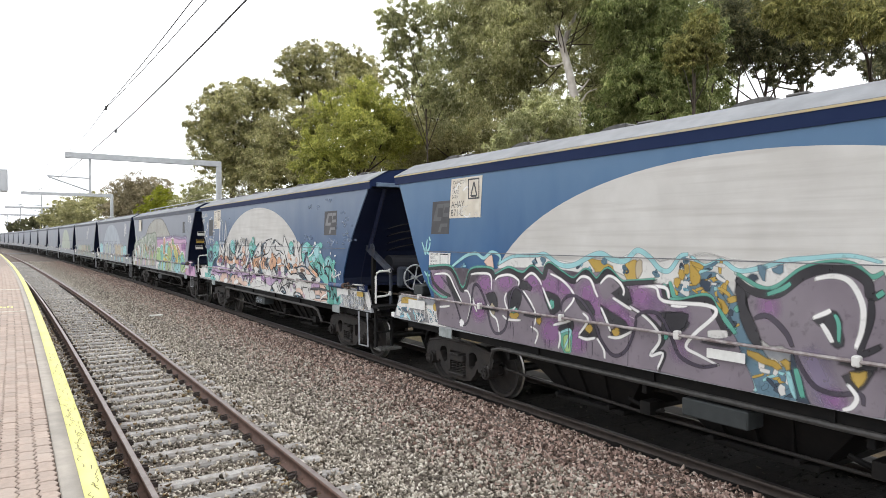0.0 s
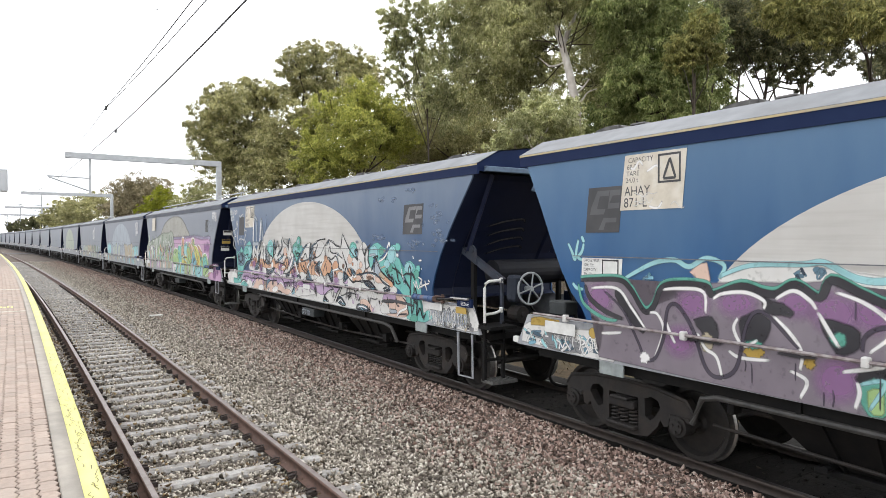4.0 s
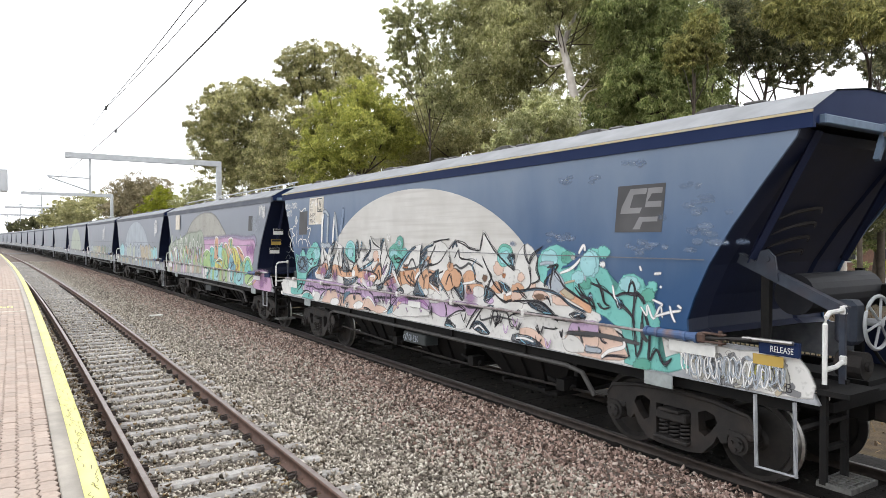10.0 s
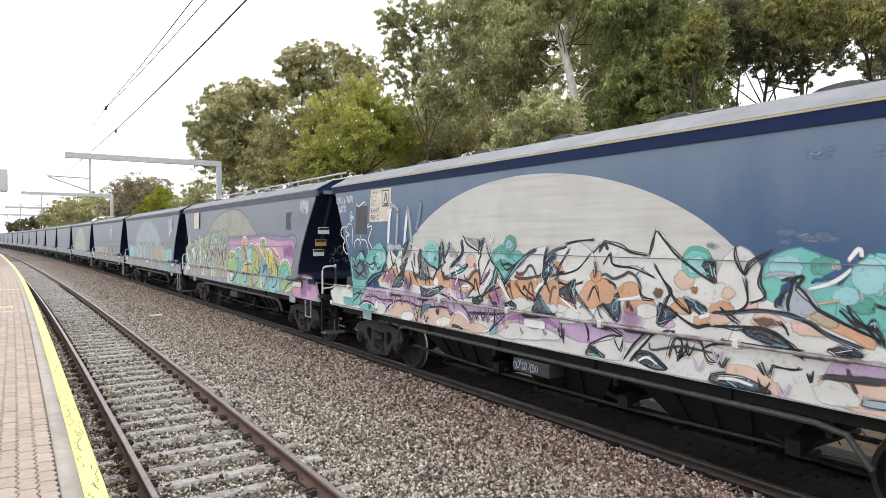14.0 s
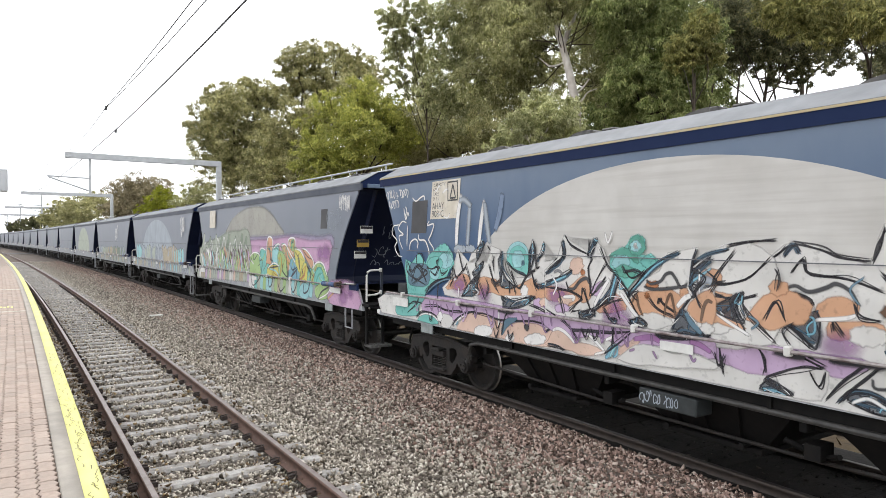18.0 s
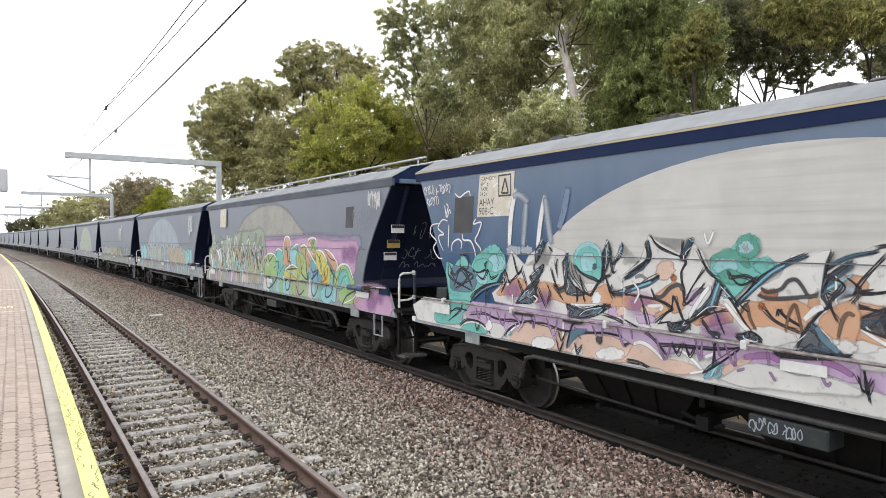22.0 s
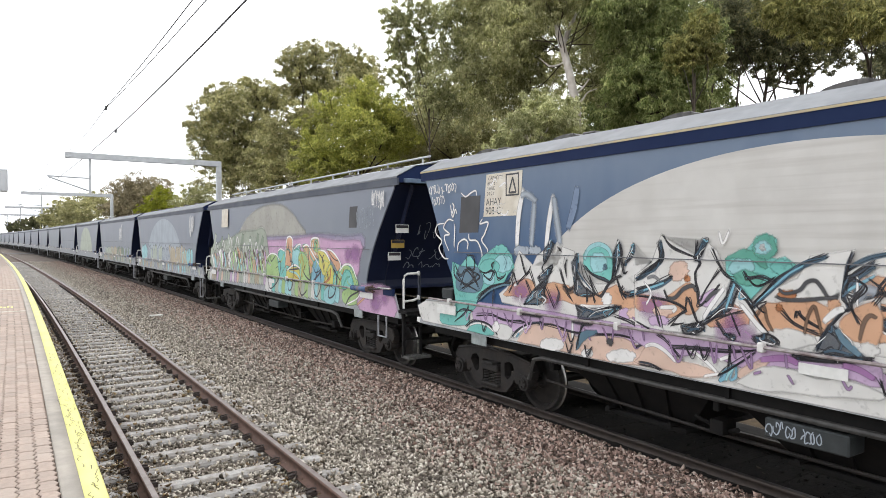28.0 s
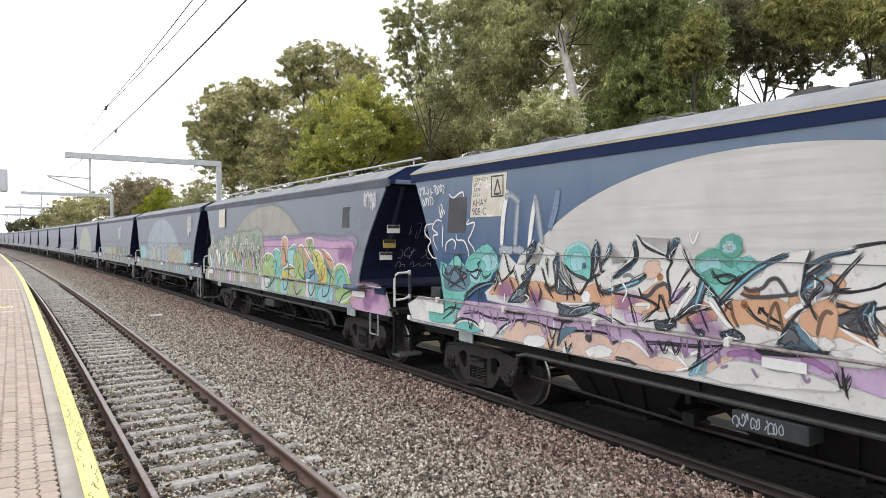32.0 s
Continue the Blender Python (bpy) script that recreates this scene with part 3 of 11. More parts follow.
def hatches(w):
    for i in range(7):
        y = -6.0 + 2.0 * i
        bm = bmesh.new()
        prof = [(0.40 * math.cos(math.pi * k / 14) + 0.08 * (k > 7), 4.12 + (0.135 - 0.03 * (k > 9)) * math.sin(math.pi * k / 14) ** 0.6) for k in range(15)]
        plate(bm, [(y + a, b) for a, b in prof], 0.62, flat(-0.93))
        lid = part("hatch", bm, M["hatch"], w, "low rounded roof hatch")
        bm = bmesh.new()
        box(bm, (-0.66, y - 0.40, 4.21), (0.56, 0.24, 0.04), bevel=0.015)
        box(bm, (-0.94, y - 0.05, 4.20), (0.03, 0.10, 0.09), bevel=0.01)
        part("hatch_hinge", bm, M["hatch"], lid)


def spring(bm, x, y, z0, z1, r):
    n = 36
    tube(bm, [(x + r * math.cos(i * 0.7), y + r * math.sin(i * 0.7), z0 + (z1 - z0) * i / n) for i in range(n + 1)], 0.016, 5)


FRAME_OUTLINE = [(1.06, 0.66), (0.97, 0.79), (0.55, 0.86), (0.15, 0.88), (-0.15, 0.88), (-0.55, 0.86), (-0.97, 0.79), (-1.06, 0.66), (-1.05, 0.57), (-0.74, 0.57), (-0.72, 0.42), (-0.65, 0.40), (-0.60, 0.47), (-0.55, 0.37), (-0.40, 0.22), (-0.22, 0.19),
                 (0.22, 0.19), (0.40, 0.22), (0.55, 0.37), (0.60, 0.47), (0.65, 0.40), (0.72, 0.42), (0.74, 0.57), (1.05, 0.57)]
FRAME_WINDOW = [(0.35, 0.69), (0.45, 0.73), (0.56, 0.70), (0.60, 0.62), (0.52, 0.50), (0.44, 0.43), (0.36, 0.47)]
SPRING_WINDOW = [(-0.25, 0.68), (0.25, 0.68), (0.25, 0.31), (-0.25, 0.31)]


def pierced(bm, outline, holes, thick, to):
    """A plate with openings cut through it."""
    edges = []
    for ring in [outline] + holes:
        vs = [bm.verts.new(to(a, b, 0.0)) for a, b in ring]
        edges += [bm.edges.new((vs[i], vs[(i + 1) % len(vs)])) for i in range(len(vs))]
    faces = [g for g in bmesh.ops.triangle_fill(bm, edges=edges, use_beauty=True)["geom"] if isinstance(g, bmesh.types.BMFace)]
    back = bmesh.ops.extrude_face_region(bm, geom=faces, use_keep_orig=True)
    bmesh.ops.translate(bm, vec=to(0, 0, thick) - to(0, 0, 0), verts=[g for g in back["geom"] if isinstance(g, bmesh.types.BMVert)])
    bmesh.ops.recalc_face_normals(bm, faces=bm.faces)


def bogie(w, yc, fine):
    b = bmesh.new()
    box(b, (0, yc, 0.62), (2.0, 0.42, 0.26), bevel=0.03)
    bolster = part("bogie", b, M["bogie"], w, "cast steel two-axle bogie")
    for x in (-1.10, 1.0):
        bm = bmesh.new()
        pierced(bm, [(yc + u, v) for u, v in FRAME_OUTLINE], [[(yc + u * sy, v) for u, v in FRAME_WINDOW] for sy in (-1, 1)] + [[(yc + u, v) for u, v in SPRING_WINDOW]], 0.13, flat(x))
        # rolled edge along the top and the seat of the springs
        tube(bm, [(x + 0.02, yc + u, v - 0.02) for u, v in FRAME_OUTLINE[:8]], 0.032, 6)
        box(bm, (x + 0.03, yc, 0.285), (0.20, 0.50, 0.045), bevel=0.012)
        part("side_frame", bm, M["bogie"], bolster)
        if fine:
            for sy in (-0.17, 0.0, 0.17):
                bm = bmesh.new()
                spring(bm, x + 0.05, yc + sy * 0.9, 0.31, 0.50, 0.062)
                part("spring", bm, M["bogie"], bolster, "coil spring")
        bm = bmesh.new()
        box(bm, (x + 0.05, yc, 0.57), (0.22, 0.44, 0.12), bevel=0.02)
        box(bm, (x + 0.03, yc, 0.645), (0.26, 0.30, 0.035), bevel=0.008)
        part("bolster_end", bm, M["bogie"], bolster)
        for sy in (-0.89, 0.89):
            bm = bmesh.new()
            sg = -1 if x < 0 else 1
            tube(bm, [(x + 0.14 * (x < 0), yc + sy, 0.46), (x + sg * 0.03, yc + sy, 0.46), (x + sg * 0.05, yc + sy, 0.46)], 0.125, 14)
            tube(bm, [(x + sg * 0.05, yc + sy, 0.46), (x + sg * 0.085, yc + sy, 0.46)], 0.085, 10)
            box(bm, (x + 0.06, yc + sy, 0.55), (0.16, 0.30, 0.07), bevel=0.012)
            for k in range(3 if fine else 0):
                q = math.tau * k / 3 + 0.5
                tube(bm, [(x + sg * 0.08, yc + sy + 0.05 * math.cos(q), 0.46 + 0.05 * math.sin(q)), (x + sg * 0.105, yc + sy + 0.05 * math.cos(q), 0.46 + 0.05 * math.sin(q))], 0.018, 6)
            part("axle_box", bm, M["bogie"], bolster)


def wheelset(w, y, fine):
    bm = bmesh.new()
    tube(bm, [(-0.95, 0, 0), (0.95, 0, 0)], 0.075, 10)
    axle = part("wheelset", bm, M["wheel"], w, "axle with two steel wheels")
    axle.location = (0, y, 0.46)
    seg = 36 if fine else 16
    for sg in (-1, 1):
        bm = bmesh.new()
        # lathe the tread, flange, dished web and hub
        prof = [(0.80, 0.0), (0.80, 0.10), (0.765, 0.13), (0.735, 0.36), (0.80, 0.40), (0.80, 0.455), (0.70, 0.462), (0.685, 0.49), (0.665, 0.49), (0.655, 0.40), (0.70, 0.36), (0.71, 0.13), (0.66, 0.10), (0.66, 0.0)]
        rings = []
        for k in range(seg):
            q = math.tau * k / seg
            rings.append([bm.verts.new((sg * a, r * math.cos(q), r * math.sin(q))) for a, r in prof])
        for k in range(seg):
            u, v = rings[k], rings[(k + 1) % seg]
            for i in range(len(prof) - 1):
                bm.faces.new((u[i], u[i + 1], v[i + 1], v[i]))
        bmesh.ops.remove_doubles(bm, verts=bm.verts, dist=1e-4)
        wheel = part("wheel", bm, M["wheel"], axle)
        if fine:
            wheel.data.materials.append(M["bright"])
            for p in wheel.data.polygons:
                c = p.center
                if 0.45 < math.hypot(c.y, c.z) < 0.48:
                    p.material_index = 1
    return axle


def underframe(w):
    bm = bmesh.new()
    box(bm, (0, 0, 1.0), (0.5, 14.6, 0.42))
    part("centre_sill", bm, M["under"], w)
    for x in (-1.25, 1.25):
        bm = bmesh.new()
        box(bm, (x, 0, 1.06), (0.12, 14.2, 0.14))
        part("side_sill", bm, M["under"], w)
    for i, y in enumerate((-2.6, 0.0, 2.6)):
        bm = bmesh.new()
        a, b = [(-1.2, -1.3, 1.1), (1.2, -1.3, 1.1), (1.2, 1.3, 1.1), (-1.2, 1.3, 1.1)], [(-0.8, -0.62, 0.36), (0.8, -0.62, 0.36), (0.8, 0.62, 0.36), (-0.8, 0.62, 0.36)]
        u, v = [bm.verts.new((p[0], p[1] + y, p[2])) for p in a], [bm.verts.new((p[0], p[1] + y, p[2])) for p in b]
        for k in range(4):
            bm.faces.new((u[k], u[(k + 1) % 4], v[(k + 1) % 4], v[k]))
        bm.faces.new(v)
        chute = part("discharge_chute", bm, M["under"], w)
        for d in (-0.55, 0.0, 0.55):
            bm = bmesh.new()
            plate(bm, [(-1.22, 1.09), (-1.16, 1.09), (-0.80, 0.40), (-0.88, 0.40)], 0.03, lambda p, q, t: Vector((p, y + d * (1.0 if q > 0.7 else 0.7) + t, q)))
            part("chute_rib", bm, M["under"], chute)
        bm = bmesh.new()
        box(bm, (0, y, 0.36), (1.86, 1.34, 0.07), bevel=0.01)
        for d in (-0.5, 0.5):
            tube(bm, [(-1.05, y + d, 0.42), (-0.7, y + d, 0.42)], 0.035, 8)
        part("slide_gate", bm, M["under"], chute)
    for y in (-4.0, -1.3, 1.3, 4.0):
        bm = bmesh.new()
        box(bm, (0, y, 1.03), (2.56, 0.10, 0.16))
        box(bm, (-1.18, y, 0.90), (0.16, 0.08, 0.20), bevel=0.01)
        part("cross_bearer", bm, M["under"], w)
    bm = bmesh.new()
    tube(bm, [(-0.98, -4.3, 0.55), (-0.98, -1.4, 0.47), (-0.98, 1.3, 0.47), (-0.98, 4.4, 0.55)], 0.022, 6)
    tube(bm, [(-0.6, -4.6, 0.70), (-0.6, 4.6, 0.70)], 0.03, 6)
    part("brake_rod", bm, M["bogie"], w)
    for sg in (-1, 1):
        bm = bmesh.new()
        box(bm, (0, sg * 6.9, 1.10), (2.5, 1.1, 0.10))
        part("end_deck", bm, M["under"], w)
        bm = bmesh.new()
        box(bm, (0, sg * 7.5, 0.88), (0.22, 0.5, 0.22), bevel=0.03)
        box(bm, (0, sg * 7.68, 0.90), (0.34, 0.2, 0.30), bevel=0.05)
        part("coupler", bm, M["bogie"], w)


def purple_letters(p):
    """Grey-purple block letters with black shade, white edges and a teal outline."""
    p.fill("petrol", (0.81, 2.25), (0.19, 2.34), (-0.06, 2.1), (-0.29, 1.66), (-0.75, 1.16), (-0.29, 1.15), (-0.18, 1.4), (0.02, 1.77), (0.23, 2.1), (0.72, 2.05))
    p.fill("pale", (0.77, 2.31), (0.45, 2.56), (0.03, 2.49), (-0.13, 2.28), (-0.43, 2.21), (-0.71, 2.36), (-0.9, 2.45), (-1.49, 2.41), (-1.49, 2.53), (-0.9, 2.51), (-0.21, 2.46), (0.36, 2.52))
    p.line("aqua", 0.05, (0.5, 2.53), (0.3, 2.42), (0.1, 2.48), (-0.1, 2.38), (-0.35, 2.42), (-0.6, 2.5), (-0.85, 2.53), (-1.2, 2.56), (-1.49, 2.5))
    mottled(p, 0.75, 0.0, 2.1, 2.44, 42, 46, ("ochre", "petrol", "ink", "aqua", "pale", "ochre"))
    mottled(p, 0.2, -0.2, 1.75, 2.15, 22, 72, ("ochre", "petrol", "ink", "teal"))
    mottled(p, -0.3, -0.68, 1.2, 1.5, 26, 73, ("ochre", "ink", "pale", "petrol", "aqua"))
    p.fill("ink", (-0.21, 2.32), (-0.3, 2.34), (-0.28, 2.27))
    p.fill("petrol", (-0.47, 2.4), (-0.57, 2.44), (-0.54, 2.37))
    p.fill("ink", (0.72, 2.32), (0.63, 2.4), (0.65, 2.24))
    p.fill("ink", (0.36, 2.26), (0.23, 2.23), (0.29, 2.15))
    p.fill("petrol", (0.15, 2.16), (0.02, 2.02), (0.08, 2.0))
    p.fill("ink", (0.02, 1.91), (-0.06, 1.81), (-0.02, 1.77))
    p.fill("petrol", (-0.34, 2.43), (-0.39, 2.43), (-0.38, 2.29))
    p.fill("ochre", (0.77, 2.24), (0.7, 2.28), (0.67, 2.08), (0.74, 2.1))
    p.fill("ochre", (0.51, 2.48), (0.36, 2.29), (0.44, 2.21), (0.51, 2.33))
    p.fill("ochre", (0.12, 2.07), (0.02, 1.97), (0.06, 1.93))
    p.fill("ochre", (-0.21, 1.56), (-0.51, 1.49), (-0.54, 1.44), (-0.29, 1.49))
    p.fill("ochre", (-0.58, 1.51), (-0.68, 1.51), (-0.63, 1.45))
    p.line("aqua", 0.05, (-0.18, 1.4), (-0.25, 1.27), (-0.31, 1.15))
    p.line("aqua", 0.06, (-0.63, 1.44), (-0.68, 1.28), (-0.73, 1.16))
    p.line("white", 0.04, (-0.04, 1.41), (-0.22, 1.3), (-0.28, 1.15))
    p.fill("purple", (-0.17, 2.25), (-0.36, 2.15), (-0.5, 2.15), (-0.74, 2.31), (-0.96, 2.42), (-1.2, 2.41), (-1.38, 2.3), (-1.49, 2.32), (-1.5, 1.16), (-1.15, 1.15), (-0.85, 1.16), (-0.75, 1.39), (-0.68, 1.65), (-0.36, 1.7), (-0.21, 2.0))
    p.fill("haze", (-0.82, 1.57), (-0.92, 1.58), (-1.1, 1.15), (-1.0, 1.15))
    p.fill("violet", (-0.4, 2.07), (-0.45, 2.09), (-0.47, 2.01), (-0.41, 1.99))
    p.fill("violet", (-1.03, 1.22), (-1.11, 1.25), (-1.09, 1.18))
    p.fill("black", (-0.07, 2.31), (-0.21, 2.14), (-0.18, 2.03), (-0.36, 1.66), (-0.27, 1.64), (-0.14, 1.89), (-0.1, 2.1))
    p.fill("ink", (-0.67, 1.61), (-0.75, 1.39), (-0.84, 1.16), (-0.74, 1.16), (-0.67, 1.48))
    p.line("teal", 0.06, (-0.71, 1.48), (-0.75, 1.33), (-0.79, 1.18))
    p.line("teal", 0.06, (-0.05, 2.37), (-0.36, 2.22), (-0.54, 2.25), (-0.77, 2.42), (-1.02, 2.49), (-1.23, 2.48), (-1.38, 2.38), (-1.49, 2.43))
    p.line("black", 0.1, (-0.07, 2.31), (-0.21, 2.2), (-0.36, 2.16), (-0.54, 2.18), (-0.77, 2.36), (-0.99, 2.44), (-1.2, 2.43), (-1.35, 2.33), (-1.38, 2.2), (-1.49, 2.25))
    p.line("teal", 0.05, (-0.4, 2.15), (-0.57, 2.22), (-0.67, 2.29))
    p.line("teal", 0.05, (-1.42, 2.2), (-1.49, 2.26))
    p.fill("black", (-0.9, 1.94), (-1.04, 2.04), (-1.12, 1.96), (-1.13, 1.74), (-1.05, 1.76), (-1.0, 1.88))
    p.line("teal", 0.04, (-1.07, 2.03), (-1.11, 1.93), (-1.11, 1.75))
    p.line("black", 0.07, (-1.38, 2.2), (-1.38, 2.01), (-1.3, 1.7), (-1.49, 1.79))
    p.line("line", 0.06, (-0.27, 1.9), (-0.43, 1.94), (-0.61, 1.8), (-0.69, 1.65))
    p.line("line", 0.05, (-0.69, 1.65), (-0.78, 1.46), (-0.91, 1.32), (-1.09, 1.29), (-1.3, 1.33), (-1.33, 1.22))
    p.fill("black", (-1.15, 1.46), (-1.39, 1.57), (-1.33, 1.4), (-1.24, 1.38))
    p.fill("ochre", (-1.23, 1.5), (-1.35, 1.53), (-1.28, 1.41))
    p.line("white", 0.055, (-0.87, 2.33), (-1.06, 2.37), (-1.21, 2.32), (-1.31, 2.13), (-1.31, 1.92), (-1.25, 1.71))
    p.line("white", 0.045, (-0.86, 1.96), (-1.0, 2.03), (-1.04, 2.06))
    p.line("white", 0.05, (-0.95, 1.93), (-1.01, 1.84), (-1.06, 1.75))
    p.line("white", 0.045, (-1.18, 1.41), (-1.27, 1.3), (-1.23, 1.2), (-1.14, 1.15))
    p.fill("pale", (4.0, 2.28), (3.64, 2.41), (3.0, 2.43), (2.35, 2.37), (2.02, 2.45), (1.56, 2.43), (1.22, 2.56), (0.9, 2.42), (0.5, 2.53), (0.5, 2.06), (0.73, 2.17), (1.28, 2.22), (1.63, 2.32), (1.82, 2.2), (2.3, 2.15), (2.76, 2.37), (3.31, 2.21), (3.88, 2.2))
    p.fill("ochre", (2.05, 2.44), (1.82, 2.42), (1.61, 2.31), (1.82, 2.22))
    p.fill("ochre", (1.41, 2.41), (1.26, 2.44), (1.24, 2.28), (1.32, 2.15), (1.42, 2.27))
    p.fill("beige", (1.23, 2.43), (1.17, 2.43), (1.19, 2.28), (1.24, 2.26))
    p.fill("petrol", (3.17, 2.37), (3.12, 2.41), (3.08, 2.36), (3.13, 2.31))
    p.fill("petrol", (3.0, 2.4), (2.94, 2.44), (2.9, 2.39), (2.95, 2.33))
    p.fill("petrol", (2.28, 2.35), (2.23, 2.38), (2.2, 2.34), (2.24, 2.29))
    p.fill("petrol", (2.05, 2.3), (2.01, 2.34), (1.97, 2.29), (2.01, 2.24))
    p.fill("petrol", (1.8, 2.44), (1.76, 2.47), (1.73, 2.43), (1.76, 2.38))
    p.fill("petrol", (1.45, 2.33), (1.41, 2.36), (1.38, 2.32), (1.42, 2.28))
    p.fill("petrol", (1.01, 2.32), (0.97, 2.35), (0.95, 2.31), (0.98, 2.27))
    p.fill("petrol", (0.61, 2.4), (0.58, 2.43), (0.56, 2.39), (0.59, 2.35))
    p.fill("petrol", (0.57, 2.29), (0.54, 2.31), (0.52, 2.28), (0.55, 2.24))
    p.fill("petrol", (0.67, 2.17), (0.64, 2.2), (0.61, 2.17), (0.64, 2.12))
    p.fill("petrol", (0.54, 2.15), (0.51, 2.18), (0.49, 2.14), (0.52, 2.1))
    p.fill("petrol", (0.6, 2.48), (0.57, 2.51), (0.55, 2.47), (0.57, 2.43))
    p.fill("petrol", (1.74, 2.32), (1.7, 2.35), (1.67, 2.31), (1.71, 2.26))
    p.fill("petrol", (5.0, 2.26), (4.92, 2.31), (4.86, 2.25), (4.94, 2.18))
    p.fill("ochre", (0.62, 2.35), (0.57, 2.34), (0.58, 2.27), (0.62, 2.28))
    p.fill("ochre", (0.55, 2.41), (0.51, 2.4), (0.52, 2.33), (0.55, 2.34))
    p.fill("ochre", (0.68, 2.25), (0.63, 2.24), (0.64, 2.18), (0.68, 2.18))
    p.fill("salmon", (4.36, 2.34), (4.17, 2.44), (4.14, 2.2), (4.22, 2.25))
    p.line("aqua", 0.06, (5.39, 2.18), (5.16, 2.3), (4.86, 2.43), (4.58, 2.47), (4.38, 2.4), (4.16, 2.5), (3.94, 2.43), (4.0, 2.28))
    p.line("aqua", 0.07, (4.03, 2.3), (3.64, 2.44), (3.1, 2.47), (2.9, 2.49), (2.62, 2.36), (2.35, 2.35), (2.02, 2.48), (1.82, 2.52), (1.63, 2.45), (1.42, 2.44), (1.24, 2.57), (1.06, 2.5), (0.9, 2.36), (0.76, 2.35), (0.62, 2.51), (0.5, 2.54))
    p.fill("purple", (1.4, 2.12), (0.86, 2.17), (0.79, 2.0), (0.27, 2.04), (0.15, 1.9), (0.02, 1.75), (-0.04, 1.7), (-0.18, 1.4), (-0.27, 1.15), (0.35, 1.16), (1.01, 1.17), (1.48, 1.18))
    p.fill("plum", (1.07, 1.89), (1.01, 1.97), (0.91, 1.93), (0.95, 1.84), (1.02, 1.84))
    p.fill("plum", (1.18, 1.96), (1.13, 2.02), (1.05, 1.99), (1.09, 1.92), (1.14, 1.92))
    p.fill("plum", (0.92, 2.03), (0.87, 2.1), (0.79, 2.06), (0.82, 1.99), (0.88, 1.99))
    p.fill("plum", (0.68, 1.44), (0.62, 1.52), (0.54, 1.49), (0.57, 1.4), (0.64, 1.4))
    p.fill("plum", (0.67, 1.83), (0.62, 1.89), (0.56, 1.86), (0.58, 1.79), (0.63, 1.79))
    p.line("black", 0.08, (0.78, 2.2), (0.75, 2.12), (0.71, 2.02), (0.61, 2.0), (0.5, 2.0))
    p.line("teal", 0.06, (0.76, 2.23), (0.73, 2.15), (0.69, 2.05), (0.59, 2.03), (0.48, 2.03))
    p.line("teal", 0.07, (0.84, 2.21), (0.79, 2.04), (0.62, 2.01), (0.27, 2.09), (0.15, 1.97), (0.02, 1.83), (-0.09, 1.71))
    p.line("black", 0.08, (0.86, 2.18), (0.8, 2.0), (0.62, 1.98), (0.27, 2.05), (0.16, 1.92), (0.06, 1.76), (-0.04, 1.7))
    p.fill("black", (0.96, 1.84), (0.67, 1.85), (0.5, 1.76), (0.61, 1.67), (0.84, 1.73))
    p.line("black", 0.06, (1.32, 2.11), (1.32, 1.94), (1.52, 1.94), (1.12, 1.8), (0.88, 1.64), (0.85, 1.52), (0.97, 1.37), (0.82, 1.39), (0.91, 1.15))
    p.fill("teal", (0.84, 1.6), (0.79, 1.6), (0.82, 1.56))
    p.line("white", 0.042, (1.56, 1.97), (1.15, 1.8), (0.93, 1.64), (0.9, 1.51), (1.03, 1.33), (0.85, 1.38), (0.94, 1.16))
    p.line("white", 0.042, (1.19, 2.13), (0.83, 2.15), (0.76, 2.01))
    p.line("white", 0.042, (0.75, 1.95), (0.63, 1.95), (0.5, 1.97))
    p.line("white", 0.042, (0.7, 1.82), (0.65, 1.75))
    p.line("white", 0.045, (1.24, 2.13), (0.96, 2.14), (0.84, 1.99), (0.27, 1.99), (0.16, 1.9), (0.42, 1.66), (0.53, 1.5), (0.35, 1.43), (0.1, 1.35))
    p.line("pale", 0.09, (0.27, 1.68), (0.14, 1.69), (0.0, 1.71))
    p.fill("black", (0.79, 1.84), (0.52, 1.86), (0.62, 1.68), (0.86, 1.67))
    p.line("line", 0.05, (1.27, 1.75), (1.14, 1.83), (0.91, 1.83), (0.74, 1.61), (0.62, 1.39), (0.35, 1.31), (0.1, 1.37))
    p.line("pale", 0.012, (1.49, 1.81), (1.43, 1.78), (1.35, 1.8))
    p.line("pale", 0.012, (1.4, 1.74), (1.35, 1.76), (1.27, 1.74))
    first_letters(p)


